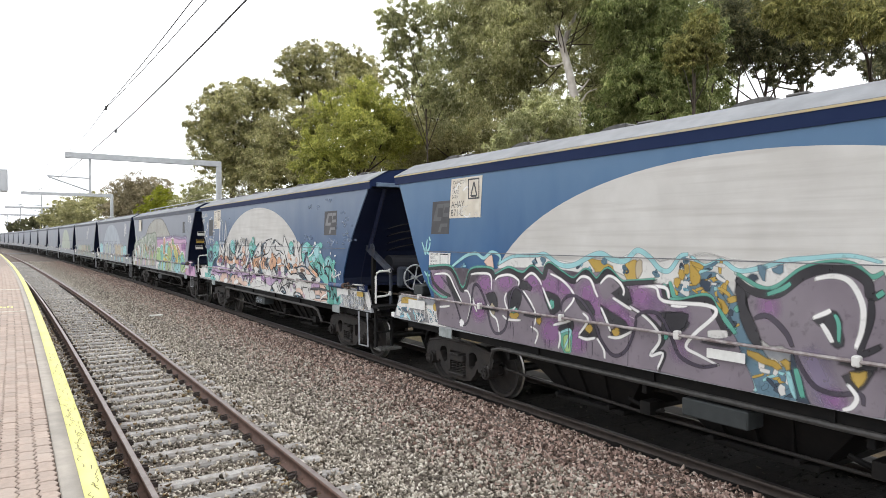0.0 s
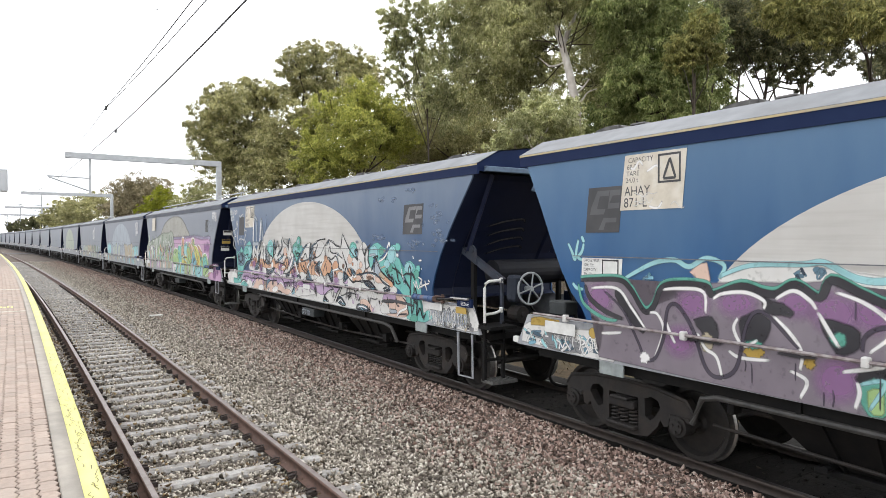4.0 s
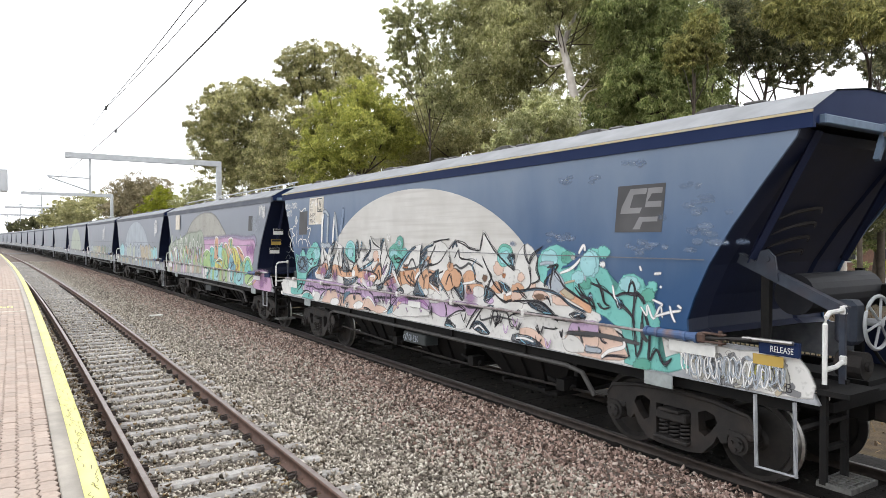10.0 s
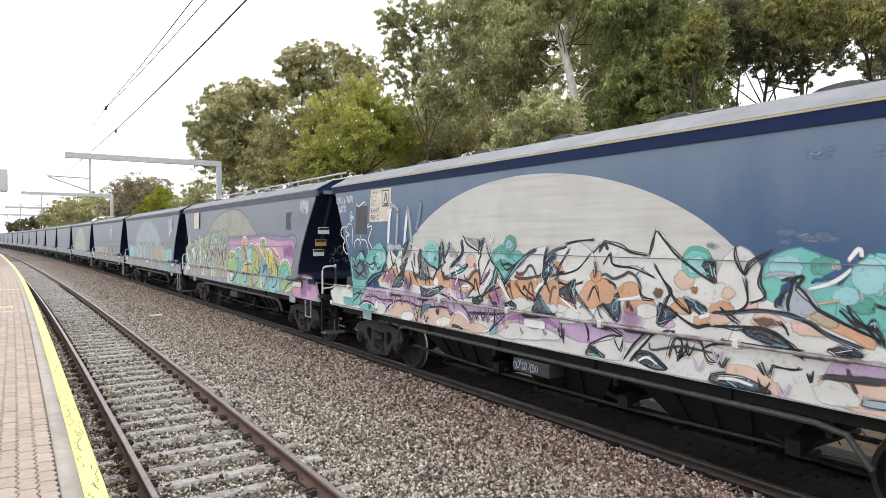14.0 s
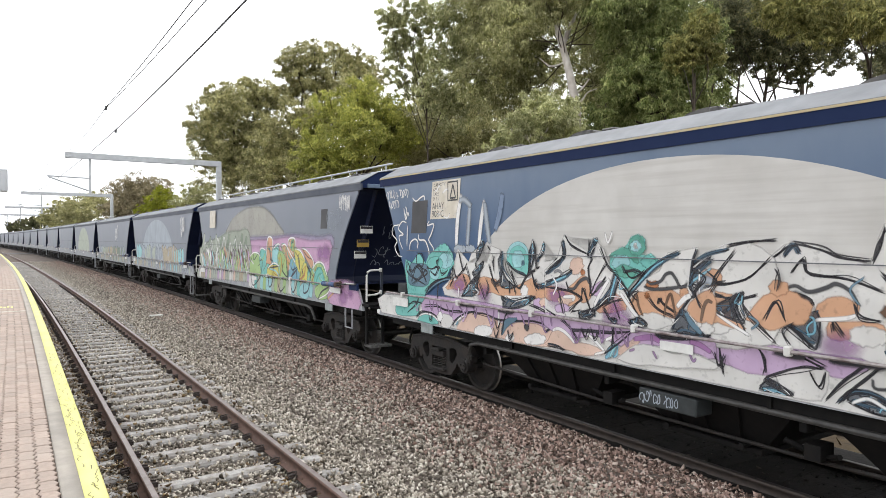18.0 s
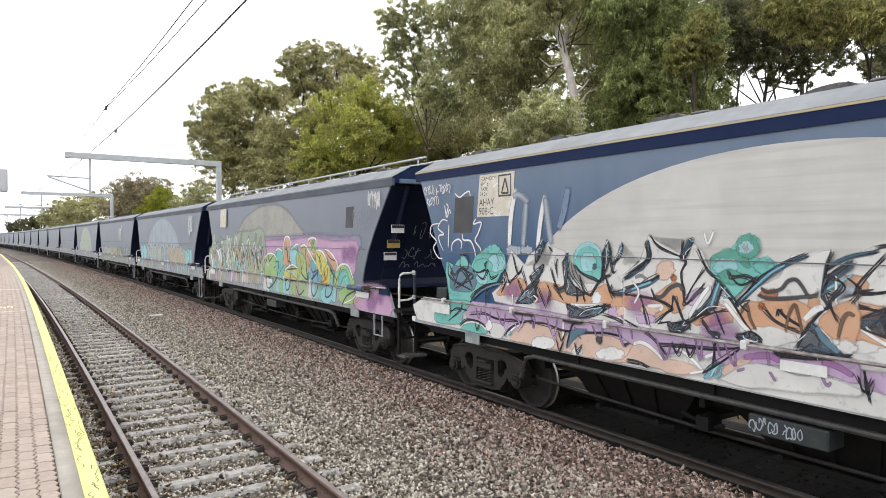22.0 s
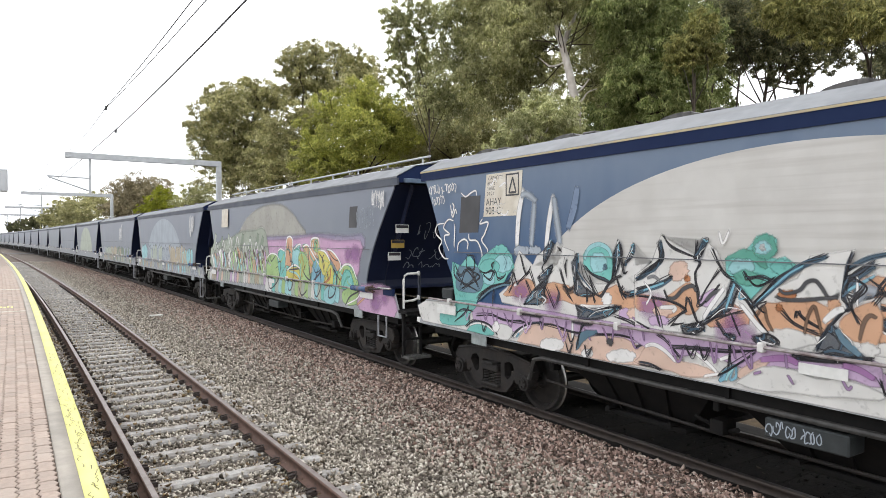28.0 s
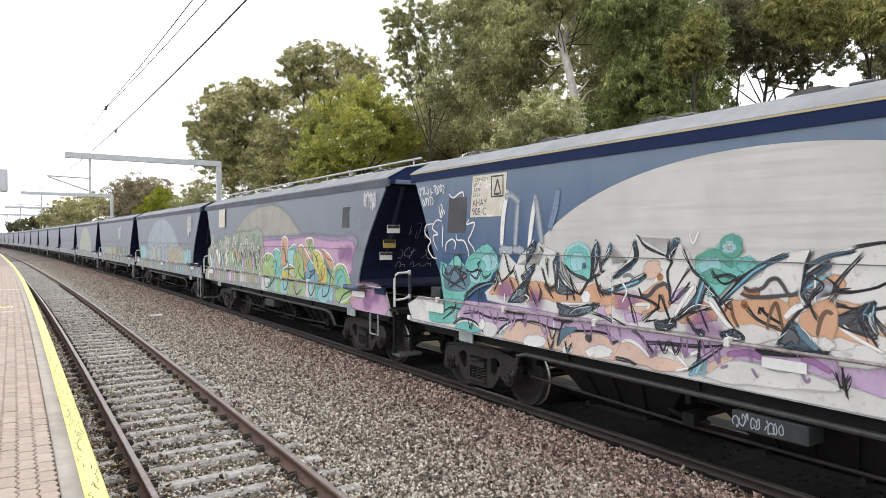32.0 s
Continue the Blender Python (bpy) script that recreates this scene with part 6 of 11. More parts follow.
    p.line("aqua", 0.09, (4.36, 2.01), (4.24, 1.73), (3.92, 1.54))
    p.line("lime", 0.07, (4.41, 2.24), (4.26, 1.96), (4.3, 1.61))
    p.line("aqua", 0.07, (4.25, 2.06), (3.97, 1.79), (4.22, 1.5))
    p.line("salmon", 0.11, (4.19, 2.1), (4.08, 1.81), (3.77, 1.48))
    p.line("lime", 0.14, (4.11, 2.31), (3.96, 2.03), (4.13, 1.82))
    p.line("white", 0.12, (3.85, 2.32), (3.72, 2.04), (3.59, 1.9))
    p.line("lime", 0.15, (3.85, 2.35), (3.54, 2.08), (3.32, 1.84))
    p.line("brown", 0.06, (3.62, 2.05), (3.44, 1.78), (3.25, 1.47))
    p.line("brown", 0.15, (3.52, 2.21), (3.22, 1.94), (3.01, 1.78))
    p.line("orange", 0.15, (3.6, 2.42), (3.29, 2.15), (3.13, 1.88))
    p.line("aqua", 0.11, (3.56, 2.13), (3.45, 1.85), (3.66, 1.58))
    p.line("lime", 0.09, (3.46, 2.06), (3.34, 1.79), (3.02, 1.55))
    p.line("brown", 0.07, (3.18, 2.3), (2.88, 2.03), (3.21, 1.83))
    p.line("aqua", 0.14, (3.21, 2.08), (3.17, 1.8), (2.93, 1.47))
    p.line("beige", 0.12, (3.17, 2.33), (2.97, 2.06), (3.24, 1.84))
    p.line("aqua", 0.06, (2.89, 2.1), (2.84, 1.83), (2.7, 1.69))
    p.line("lime", 0.09, (2.83, 2.24), (2.69, 1.97), (2.71, 1.68))
    p.line("brown", 0.16, (2.76, 2.3), (2.6, 2.03), (2.79, 1.89))
    p.line("pale", 0.08, (2.64, 2.13), (2.5, 1.86), (2.38, 1.55))
    p.line("pale", 0.15, (2.63, 2.12), (2.58, 1.86), (2.36, 1.55))
    p.line("mauve", 0.11, (2.56, 2.07), (2.45, 1.8), (2.34, 1.51))
    p.line("mauve", 0.07, (2.52, 2.28), (2.47, 2.01), (2.43, 1.65))
    p.line("lime", 0.11, (2.32, 2.1), (2.25, 1.84), (1.95, 1.57))
    p.line("lime", 0.13, (2.16, 2.14), (1.97, 1.88), (2.2, 1.6))
    p.line("mauve", 0.06, (2.27, 2.39), (2.2, 2.13), (2.31, 1.79))
    p.line("lime", 0.06, (2.14, 2.44), (2.07, 2.18), (1.96, 1.89))
    p.line("lime", 0.06, (2.03, 2.33), (1.79, 2.08), (1.83, 1.78))
    p.line("orange", 0.07, (1.99, 2.16), (1.86, 1.9), (1.76, 1.59))
    p.line("brown", 0.11, (1.87, 2.38), (1.64, 2.13), (1.43, 1.95))
    p.line("orange", 0.1, (1.71, 2.09), (1.65, 1.83), (1.52, 1.52))
    p.line("aqua", 0.1, (1.66, 2.17), (1.48, 1.91), (1.44, 1.58))
    p.line("mauve", 0.15, (1.52, 2.4), (1.44, 2.14), (1.56, 1.84))
    p.line("lime", 0.12, (1.39, 2.26), (1.13, 2.01), (1.41, 1.71))
    p.line("brown", 0.15, (1.47, 2.26), (1.29, 2.01), (1.14, 1.74))
    p.line("pale", 0.12, (1.24, 2.23), (1.13, 1.98), (1.21, 1.85))
    p.line("aqua", 0.12, (1.23, 2.31), (1.14, 2.06), (1.06, 1.75))
    p.line("pale", 0.08, (1.17, 2.2), (0.99, 1.95), (0.78, 1.69))
    p.line("lime", 0.15, (1.17, 2.08), (1.03, 1.83), (0.87, 1.56))
    p.line("brown", 0.12, (0.99, 2.38), (0.77, 2.13), (1.05, 1.95))
    p.line("beige", 0.07, (0.96, 2.13), (0.77, 1.88), (0.69, 1.75))
    p.line("salmon", 0.09, (0.74, 2.4), (0.6, 2.16), (0.45, 2.02))
    p.line("beige", 0.06, (0.84, 2.15), (0.69, 1.91), (0.54, 1.71))
    p.line("mauve", 0.11, (0.77, 2.34), (0.68, 2.09), (0.55, 1.77))
    p.line("line", 0.035, (6.66, 1.89), (6.41, 2.28), (6.18, 1.83), (6, 1.57))
    p.line("line", 0.035, (6.29, 1.98), (6.04, 2.37), (5.81, 1.92), (5.64, 1.66))
    p.line("line", 0.035, (5.68, 2.05), (5.44, 2.42), (5.22, 1.98), (5.06, 1.73))
    p.line("line", 0.035, (5.19, 1.82), (4.96, 2.19), (4.75, 1.76), (4.6, 1.52))
    p.line("line", 0.035, (5, 1.82), (4.77, 2.19), (4.56, 1.76), (4.41, 1.52))
    p.line("line", 0.035, (4.51, 1.88), (4.29, 2.25), (4.09, 1.82), (3.94, 1.58))
    p.line("line", 0.035, (4.01, 2.03), (3.8, 2.39), (3.61, 1.97), (3.46, 1.73))
    p.line("line", 0.035, (3.65, 1.94), (3.45, 2.29), (3.26, 1.88), (3.12, 1.65))
    p.line("line", 0.035, (3.25, 2.06), (3.05, 2.4), (2.86, 2), (2.73, 1.77))
    p.line("line", 0.035, (2.9, 1.88), (2.71, 2.22), (2.53, 1.82), (2.39, 1.59))
    p.line("line", 0.035, (2.56, 2), (2.38, 2.34), (2.2, 1.95), (2.07, 1.72))
    p.line("line", 0.035, (2.35, 2.02), (2.16, 2.35), (1.99, 1.96), (1.86, 1.74))
    p.line("line", 0.035, (1.96, 1.97), (1.78, 2.3), (1.61, 1.92), (1.48, 1.7))
    p.line("line", 0.035, (1.56, 2.02), (1.38, 2.35), (1.22, 1.97), (1.1, 1.75))
    p.line("line", 0.035, (1.34, 2.01), (1.17, 2.33), (1.01, 1.95), (0.89, 1.74))
    p.line("line", 0.035, (0.94, 2.14), (0.77, 2.45), (0.61, 2.08), (0.5, 1.87))
    p.fill("lime", (0.57, 1.57), (0.56, 2.06), (0.26, 2.26), (-0.31, 2.24), (-0.58, 1.98), (-0.66, 1.6))
    p.fill("tealpaint", (-0.57, 1.62), (-0.4, 2.15), (-0.58, 2.39), (-1.03, 2.34), (-1.28, 2.11), (-1.19, 1.62))
    p.fill("orange", (-1.02, 1.99), (-1.11, 2.46), (-1.2, 2.71), (-1.54, 2.7), (-1.57, 2.29), (-1.45, 2))
    p.fill("yolk", (-1.1, 1.56), (-1.16, 1.85), (-1.7, 1.98), (-2.18, 1.92), (-2.27, 1.59))
    p.fill("aqua", (-1.53, 1.98), (-1.62, 2.4), (-2.03, 2.55), (-2.22, 2.36), (-2.52, 1.96))
    p.fill("lime", (-2.18, 1.59), (-2.02, 2.19), (-2.26, 2.36), (-2.65, 2.2), (-2.82, 1.59))
    p.fill("orange", (-2.82, 1.81), (-2.65, 2.2), (-2.31, 2.5), (-2.68, 2.53), (-3.04, 2.27), (-3.19, 2.03))
    p.fill("sky", (-2.91, 1.57), (-2.98, 2), (-3.3, 2.17), (-3.66, 1.97), (-3.75, 1.59))
    p.fill("orange", (-2.84, 2.45), (-2.92, 2.69), (-3.38, 2.7), (-3.45, 2.43), (-3.3, 2.22))
    p.fill("lime", (-3.05, 2.42), (-3.14, 2.66), (-3.29, 2.67), (-3.32, 2.38))
    p.fill("yolk", (-3.44, 2.04), (-3.35, 2.43), (-3.72, 2.38), (-4.08, 2.14), (-3.74, 1.82))
    p.fill("yolk", (-3.65, 1.58), (-3.92, 1.98), (-4.18, 2.06), (-4.33, 1.6))
    p.fill("orange", (-3.87, 2.45), (-4.21, 2.39), (-4.67, 2.15), (-4.64, 1.88), (-4.31, 2.09))
    p.fill("tealpaint", (-4.25, 1.59), (-4.34, 1.9), (-4.59, 1.91), (-4.59, 1.59))
    p.fill("lime", (-4.51, 1.56), (-4.54, 1.93), (-4.93, 2.11), (-5.31, 2.03), (-5.57, 1.61))
    p.fill("tealpaint", (-4.75, 1.56), (-4.75, 1.82), (-4.99, 2), (-5.23, 1.89), (-5.34, 1.6))
    p.line("white", 0.05, (0.56, 2.13), (0.17, 2.27), (-0.31, 2.24), (-0.53, 2.09))
    p.line("white", 0.05, (-1.02, 2.11), (-1.17, 2.71), (-1.57, 2.7), (-1.57, 2.35))
    p.line("white", 0.05, (-1.62, 2.4), (-2.03, 2.55), (-2.22, 2.53))
    p.line("white", 0.05, (-2.31, 2.48), (-2.65, 2.54), (-3.09, 2.27), (-3.44, 2.04))
    p.line("white", 0.05, (-2.87, 2.45), (-2.92, 2.69), (-3.38, 2.7), (-3.4, 2.43))
    p.line("white", 0.05, (-3.45, 2.43), (-3.79, 2.38), (-4.12, 2.14))
    p.line("white", 0.05, (-3.87, 2.46), (-4.25, 2.39), (-4.67, 2.13), (-4.59, 1.91))
    p.line("white", 0.05, (-4.59, 1.93), (-4.88, 2.11), (-5.27, 2.09), (-5.55, 1.78))
    p.line("white", 0.05, (-0.4, 2.33), (-0.64, 2.42), (-1.03, 2.35))
    p.line("white", 0.05, (-1.11, 1.82), (-1.7, 2), (-2.18, 1.92))
    p.line("wash", 0.22, (7.27, 1.52), (7.37, 1.32), (7.44, 1.15))
    p.line("pale", 0.22, (6.94, 1.53), (7.04, 1.33), (7.1, 1.15))
    p.line("beige", 0.22, (6.61, 1.54), (6.71, 1.34), (6.78, 1.15))
    p.line("beige", 0.22, (6.3, 1.54), (6.39, 1.35), (6.46, 1.15))
    p.line("mauve", 0.22, (5.99, 1.55), (6.08, 1.35), (6.14, 1.16))
    p.line("wash", 0.22, (5.68, 1.56), (5.77, 1.36), (5.84, 1.16))
    p.line("salmon", 0.22, (5.38, 1.56), (5.47, 1.37), (5.54, 1.17))
    p.line("wash", 0.22, (5.09, 1.57), (5.18, 1.38), (5.24, 1.18))
    p.line("wash", 0.22, (4.81, 1.57), (4.89, 1.39), (4.95, 1.19))
    p.line("wash", 0.22, (4.53, 1.58), (4.61, 1.39), (4.67, 1.2))
    p.line("mauve", 0.22, (4.25, 1.59), (4.33, 1.4), (4.39, 1.21))
    p.line("pale", 0.22, (3.98, 1.59), (4.06, 1.41), (4.12, 1.21))
    p.line("mauve", 0.22, (3.71, 1.6), (3.79, 1.41), (3.85, 1.22))
    p.line("salmon", 0.22, (3.45, 1.6), (3.53, 1.42), (3.59, 1.23))
    p.line("wash", 0.22, (3.2, 1.61), (3.28, 1.43), (3.33, 1.24))
    p.line("wash", 0.22, (2.95, 1.61), (3.02, 1.43), (3.08, 1.24))
    p.line("pale", 0.22, (2.7, 1.62), (2.78, 1.44), (2.83, 1.25))
    p.line("pale", 0.22, (2.46, 1.62), (2.53, 1.45), (2.58, 1.26))
    p.line("salmon", 0.22, (2.22, 1.63), (2.29, 1.45), (2.34, 1.26))
    p.line("wash", 0.22, (1.99, 1.64), (2.06, 1.46), (2.11, 1.27))
    p.line("wash", 0.22, (1.76, 1.64), (1.83, 1.46), (1.88, 1.28))
    p.line("beige", 0.22, (1.54, 1.64), (1.6, 1.47), (1.65, 1.28))
    p.line("beige", 0.22, (1.31, 1.65), (1.38, 1.48), (1.43, 1.29))
    p.line("wash", 0.22, (1.1, 1.65), (1.16, 1.48), (1.21, 1.3))
    p.line("wash", 0.22, (0.88, 1.66), (0.95, 1.49), (0.99, 1.3))
    p.line("mauve", 0.22, (0.67, 1.66), (0.74, 1.49), (0.78, 1.31))
    p.line("pale", 0.3, (0.47, 1.57), (0.53, 1.35), (0.59, 1.15))
    p.line("pale", 0.3, (0.17, 1.58), (0.24, 1.36), (0.3, 1.15))
    p.line("tealpaint", 0.3, (-0.11, 1.58), (-0.05, 1.36), (0.01, 1.15))
    p.line("wash", 0.3, (-0.39, 1.58), (-0.33, 1.36), (-0.27, 1.15))
    p.line("aqua", 0.3, (-0.66, 1.58), (-0.61, 1.37), (-0.55, 1.15))
    p.line("lime", 0.3, (-0.93, 1.58), (-0.87, 1.37), (-0.82, 1.15))
    p.line("aqua", 0.3, (-1.19, 1.58), (-1.14, 1.37), (-1.08, 1.15))
    p.line("aqua", 0.3, (-1.45, 1.58), (-1.39, 1.38), (-1.34, 1.15))
    p.line("wash", 0.3, (-1.69, 1.59), (-1.64, 1.38), (-1.59, 1.15))
    p.line("lime", 0.3, (-1.94, 1.59), (-1.89, 1.38), (-1.84, 1.16))
    p.line("beige", 0.3, (-2.18, 1.59), (-2.13, 1.39), (-2.08, 1.16))
    p.line("wash", 0.3, (-2.41, 1.59), (-2.36, 1.39), (-2.31, 1.16))
    p.line("lime", 0.3, (-2.64, 1.59), (-2.59, 1.39), (-2.54, 1.17))
    p.line("wash", 0.3, (-2.86, 1.59), (-2.82, 1.39), (-2.77, 1.17))
    p.line("pale", 0.3, (-3.08, 1.59), (-3.04, 1.4), (-2.99, 1.17))
    p.line("aqua", 0.3, (-3.3, 1.6), (-3.25, 1.4), (-3.21, 1.18))
    p.line("wash", 0.3, (-3.51, 1.6), (-3.46, 1.4), (-3.42, 1.18))
    p.line("tealpaint", 0.3, (-3.71, 1.6), (-3.67, 1.4), (-3.63, 1.18))
    p.line("beige", 0.3, (-3.92, 1.6), (-3.88, 1.41), (-3.83, 1.19))
    p.line("pale", 0.3, (-4.12, 1.6), (-4.07, 1.41), (-4.03, 1.19))
    p.line("aqua", 0.3, (-4.31, 1.6), (-4.27, 1.41), (-4.23, 1.19))
    p.line("aqua", 0.3, (-4.5, 1.6), (-4.46, 1.41), (-4.42, 1.2))
    p.fill("aqua", (-4.38, 1.38), (-4.3, 1.24), (-4.11, 1.16), (-3.87, 1.17), (-3.72, 1.26), (-3.72, 1.4), (-3.88, 1.52), (-4.11, 1.56), (-4.31, 1.5))
    p.fill("lime", (-5.68, 1.44), (-5.58, 1.31), (-5.31, 1.23), (-4.99, 1.23), (-4.78, 1.31), (-4.78, 1.45), (-4.99, 1.56), (-5.31, 1.6), (-5.58, 1.55))
    p.fill("blush", (-5.76, 1.64), (-6.98, 1.65), (-7.21, 1.15), (-5.68, 1.19))
    p.fill("violet", (-6.59, 1.37), (-6.55, 1.3), (-6.46, 1.25), (-6.35, 1.25), (-6.28, 1.31), (-6.28, 1.39), (-6.35, 1.46), (-6.46, 1.48), (-6.56, 1.44))
    p.fill("violet", (-6.89, 1.48), (-6.87, 1.45), (-6.82, 1.43), (-6.76, 1.44), (-6.72, 1.46), (-6.72, 1.49), (-6.76, 1.51), (-6.82, 1.52), (-6.87, 1.51))
    p.fill("mauve", (-6.32, 1.53), (-6.26, 1.48), (-6.11, 1.44), (-5.94, 1.43), (-5.82, 1.47), (-5.82, 1.53), (-5.94, 1.58), (-6.11, 1.6), (-6.26, 1.58))
    p.fill("violet", (-5.19, 2.35), (-5.16, 2.29), (-5.1, 2.25), (-5.03, 2.26), (-4.98, 2.31), (-4.98, 2.38), (-5.03, 2.43), (-5.1, 2.44), (-5.16, 2.41))
    p.fill("violet", (-5.63, 2.37), (-5.59, 2.28), (-5.48, 2.24), (-5.36, 2.25), (-5.28, 2.32), (-5.28, 2.41), (-5.36, 2.48), (-5.49, 2.49), (-5.59, 2.45))
    p.line("orange", 0.05, (-5.51, 1.24), (-5.96, 1.46))
    p.line("white", 0.04, (-4.93, 1.2), (-5.51, 1.38), (-5.74, 1.56))
    p.line("line", 0.04, (0.47, 1.57), (0.28, 1.26), (-0.14, 1.36), (-0.52, 1.62), (-0.67, 2.04), (-0.4, 2.03))
    p.line("line", 0.04, (-1.19, 1.65), (-1.29, 1.3), (-1.56, 1.44), (-1.65, 2.01), (-1.37, 2.1))
    p.line("line", 0.04, (-2.49, 2.04), (-2.41, 1.82), (-2.82, 1.66), (-2.73, 1.99))
    p.line("line", 0.04, (-3.4, 2.01), (-3.08, 1.53), (-3.24, 1.26), (-3.52, 1.55), (-3.47, 1.96))
    p.line("line", 0.04, (-4.08, 1.68), (-3.98, 1.31), (-4.32, 1.4), (-4.46, 1.8), (-4.27, 1.99), (-4.71, 1.71))
    p.line("line", 0.04, (-4.93, 1.19), (-5.19, 1.41), (-5.65, 1.56))
    p.line("line", 0.04, (-2.02, 1.47), (-2.25, 1.23), (-2.64, 1.39))


def sharp_letters_far(p):
    """The half of the sharp lettering towards the far end: pale spikes, orange and mauve fields, ink shadows."""
    p.fill("pale", (4.95, 1.84), (4.66, 2.03), (4.61, 2.27), (4.47, 2.52), (4.16, 2.32), (4.07, 2.46), (3.82, 2.61), (3.65, 2.34), (3.54, 2.59), (3.34, 2.54), (3.27, 2.19), (2.9, 2.11), (2.57, 2.13), (2.51, 2.55), (2.44, 2.26), (2.29, 2.65), (2.26, 2.39), (2.02, 2.44), (2.01, 1.55), (2.77, 1.66), (3.49, 1.69), (4.42, 1.72), (4.9, 1.74))
    p.fill("mauve", (5.5, 1.66), (4.42, 1.69), (3.65, 1.67), (3.23, 1.66), (2.57, 1.65), (2.01, 1.66), (2.01, 1.48), (2.44, 1.47), (2.9, 1.44), (3.34, 1.44), (3.81, 1.49), (4.24, 1.46), (4.66, 1.3), (5.05, 1.35), (5.37, 1.38), (5.64, 1.38), (5.7, 1.54))
    p.fill("salmon", (4.51, 1.19), (4.24, 1.43), (3.9, 1.5), (3.49, 1.47), (3.26, 1.39), (2.83, 1.45), (2.44, 1.47), (2.19, 1.41), (2.01, 1.46), (2.01, 1.24), (2.76, 1.16), (3.26, 1.18), (3.98, 1.19))
    p.fill("pale", (5.05, 1.37), (4.66, 1.35), (4.75, 1.17), (5, 1.19))
    p.fill("white", (3.52, 1.26), (3.57, 1.21), (3.71, 1.16), (3.87, 1.15), (3.98, 1.17), (3.98, 1.23), (3.87, 1.28), (3.71, 1.31), (3.57, 1.3))
    p.fill("white", (2.97, 1.22), (2.99, 1.19), (3.04, 1.17), (3.11, 1.16), (3.15, 1.18), (3.15, 1.21), (3.11, 1.24), (3.04, 1.25), (2.99, 1.25))
    p.fill("white", (2.26, 1.29), (2.31, 1.24), (2.44, 1.19), (2.6, 1.18), (2.7, 1.2), (2.7, 1.25), (2.6, 1.3), (2.44, 1.33), (2.31, 1.32))
    p.fill("tealpaint", (6.29, 2.31), (6.05, 2.25), (5.79, 2.43), (5.53, 2.24), (5.42, 2.4), (5.11, 2.54), (4.86, 2.6), (4.66, 2.45), (4.61, 2.27), (4.76, 2.18), (4.85, 2.05), (5.16, 1.97), (5.37, 1.86), (5.53, 1.75), (5.59, 1.67), (6.17, 1.65), (6.23, 1.91), (6.29, 2.14))
    p.fill("tealpaint", (6.17, 1.64), (5.59, 1.65), (5.79, 1.47), (5.87, 1.28), (6.61, 1.23), (6.61, 1.43), (6.2, 1.48))
    p.fill("aqua", (4.65, 2.34), (4.7, 2.26), (4.83, 2.21), (4.97, 2.22), (5.07, 2.28), (5.07, 2.37), (4.97, 2.43), (4.83, 2.45), (4.7, 2.41))
    p.fill("tealpaint", (4.96, 2.27), (5.02, 2.21), (5.17, 2.17), (5.34, 2.17), (5.45, 2.22), (5.45, 2.29), (5.34, 2.35), (5.17, 2.37), (5.02, 2.34))
    p.fill("aqua", (5.09, 2.09), (5.12, 2.03), (5.21, 1.99), (5.31, 2), (5.38, 2.04), (5.38, 2.11), (5.31, 2.16), (5.21, 2.18), (5.12, 2.15))
    p.fill("tealpaint", (4.77, 2.54), (4.81, 2.5), (4.9, 2.48), (5.01, 2.48), (5.08, 2.52), (5.08, 2.56), (5.01, 2.59), (4.9, 2.6), (4.81, 2.58))
    p.fill("petrol", (6.08, 2.23), (5.52, 2.22), (5.45, 1.89), (6.08, 1.83), (6.17, 2.04))
    p.line("ink", 0.035, (6.23, 2.3), (6.05, 2.08), (5.84, 2.18), (5.53, 1.95))
    p.line("ink", 0.035, (6.17, 2.15), (5.87, 1.93), (5.52, 2.16))
    p.line("ink", 0.035, (6.08, 1.88), (5.79, 2.23), (5.48, 1.89))
    p.line("ink", 0.035, (5.87, 2.42), (5.84, 2.23), (5.64, 2.22), (5.66, 2.42), (5.87, 2.42))
    p.line("ink", 0.035, (5.52, 1.85), (6.17, 2.04), (6.23, 2.28))
    p.line("ink", 0.035, (6.05, 1.85), (5.48, 2.08), (5.7, 2.18))
    p.line("ink", 0.035, (6.17, 1.43), (5.99, 1.52), (5.64, 1.51))
    p.line("ink", 0.035, (6.23, 1.29), (5.87, 1.49), (5.79, 1.6))
    p.line("ink", 0.1, (5.54, 1.69), (5.4, 1.81), (5.16, 1.93), (4.85, 2.01), (4.66, 2.04))
    p.line("petrol", 0.035, (5.48, 1.74), (5.21, 1.89), (4.9, 1.99), (4.68, 2.01))
    p.line("black", 0.02, (5.56, 1.72), (5.42, 1.84), (5.16, 1.96), (4.8, 2.05), (4.68, 2.13))
    p.line("line", 0.025, (5.5, 2.19), (5.32, 2.17), (5.16, 2.21), (5.08, 2.15))
    p.line("line", 0.03, (5.4, 2.15), (5.21, 2.06), (5.08, 2.21), (5, 2.1), (4.88, 2.1), (4.8, 2.17))
    p.fill("orange", (4.85, 1.85), (4.61, 2.03), (4.33, 2.11), (4.16, 2.06), (4.13, 1.97), (4.33, 1.87), (4.61, 1.86))
    p.fill("violet", (4.3, 1.93), (4.33, 1.88), (4.41, 1.84), (4.5, 1.85), (4.57, 1.88), (4.57, 1.94), (4.5, 1.98), (4.41, 2), (4.33, 1.98))
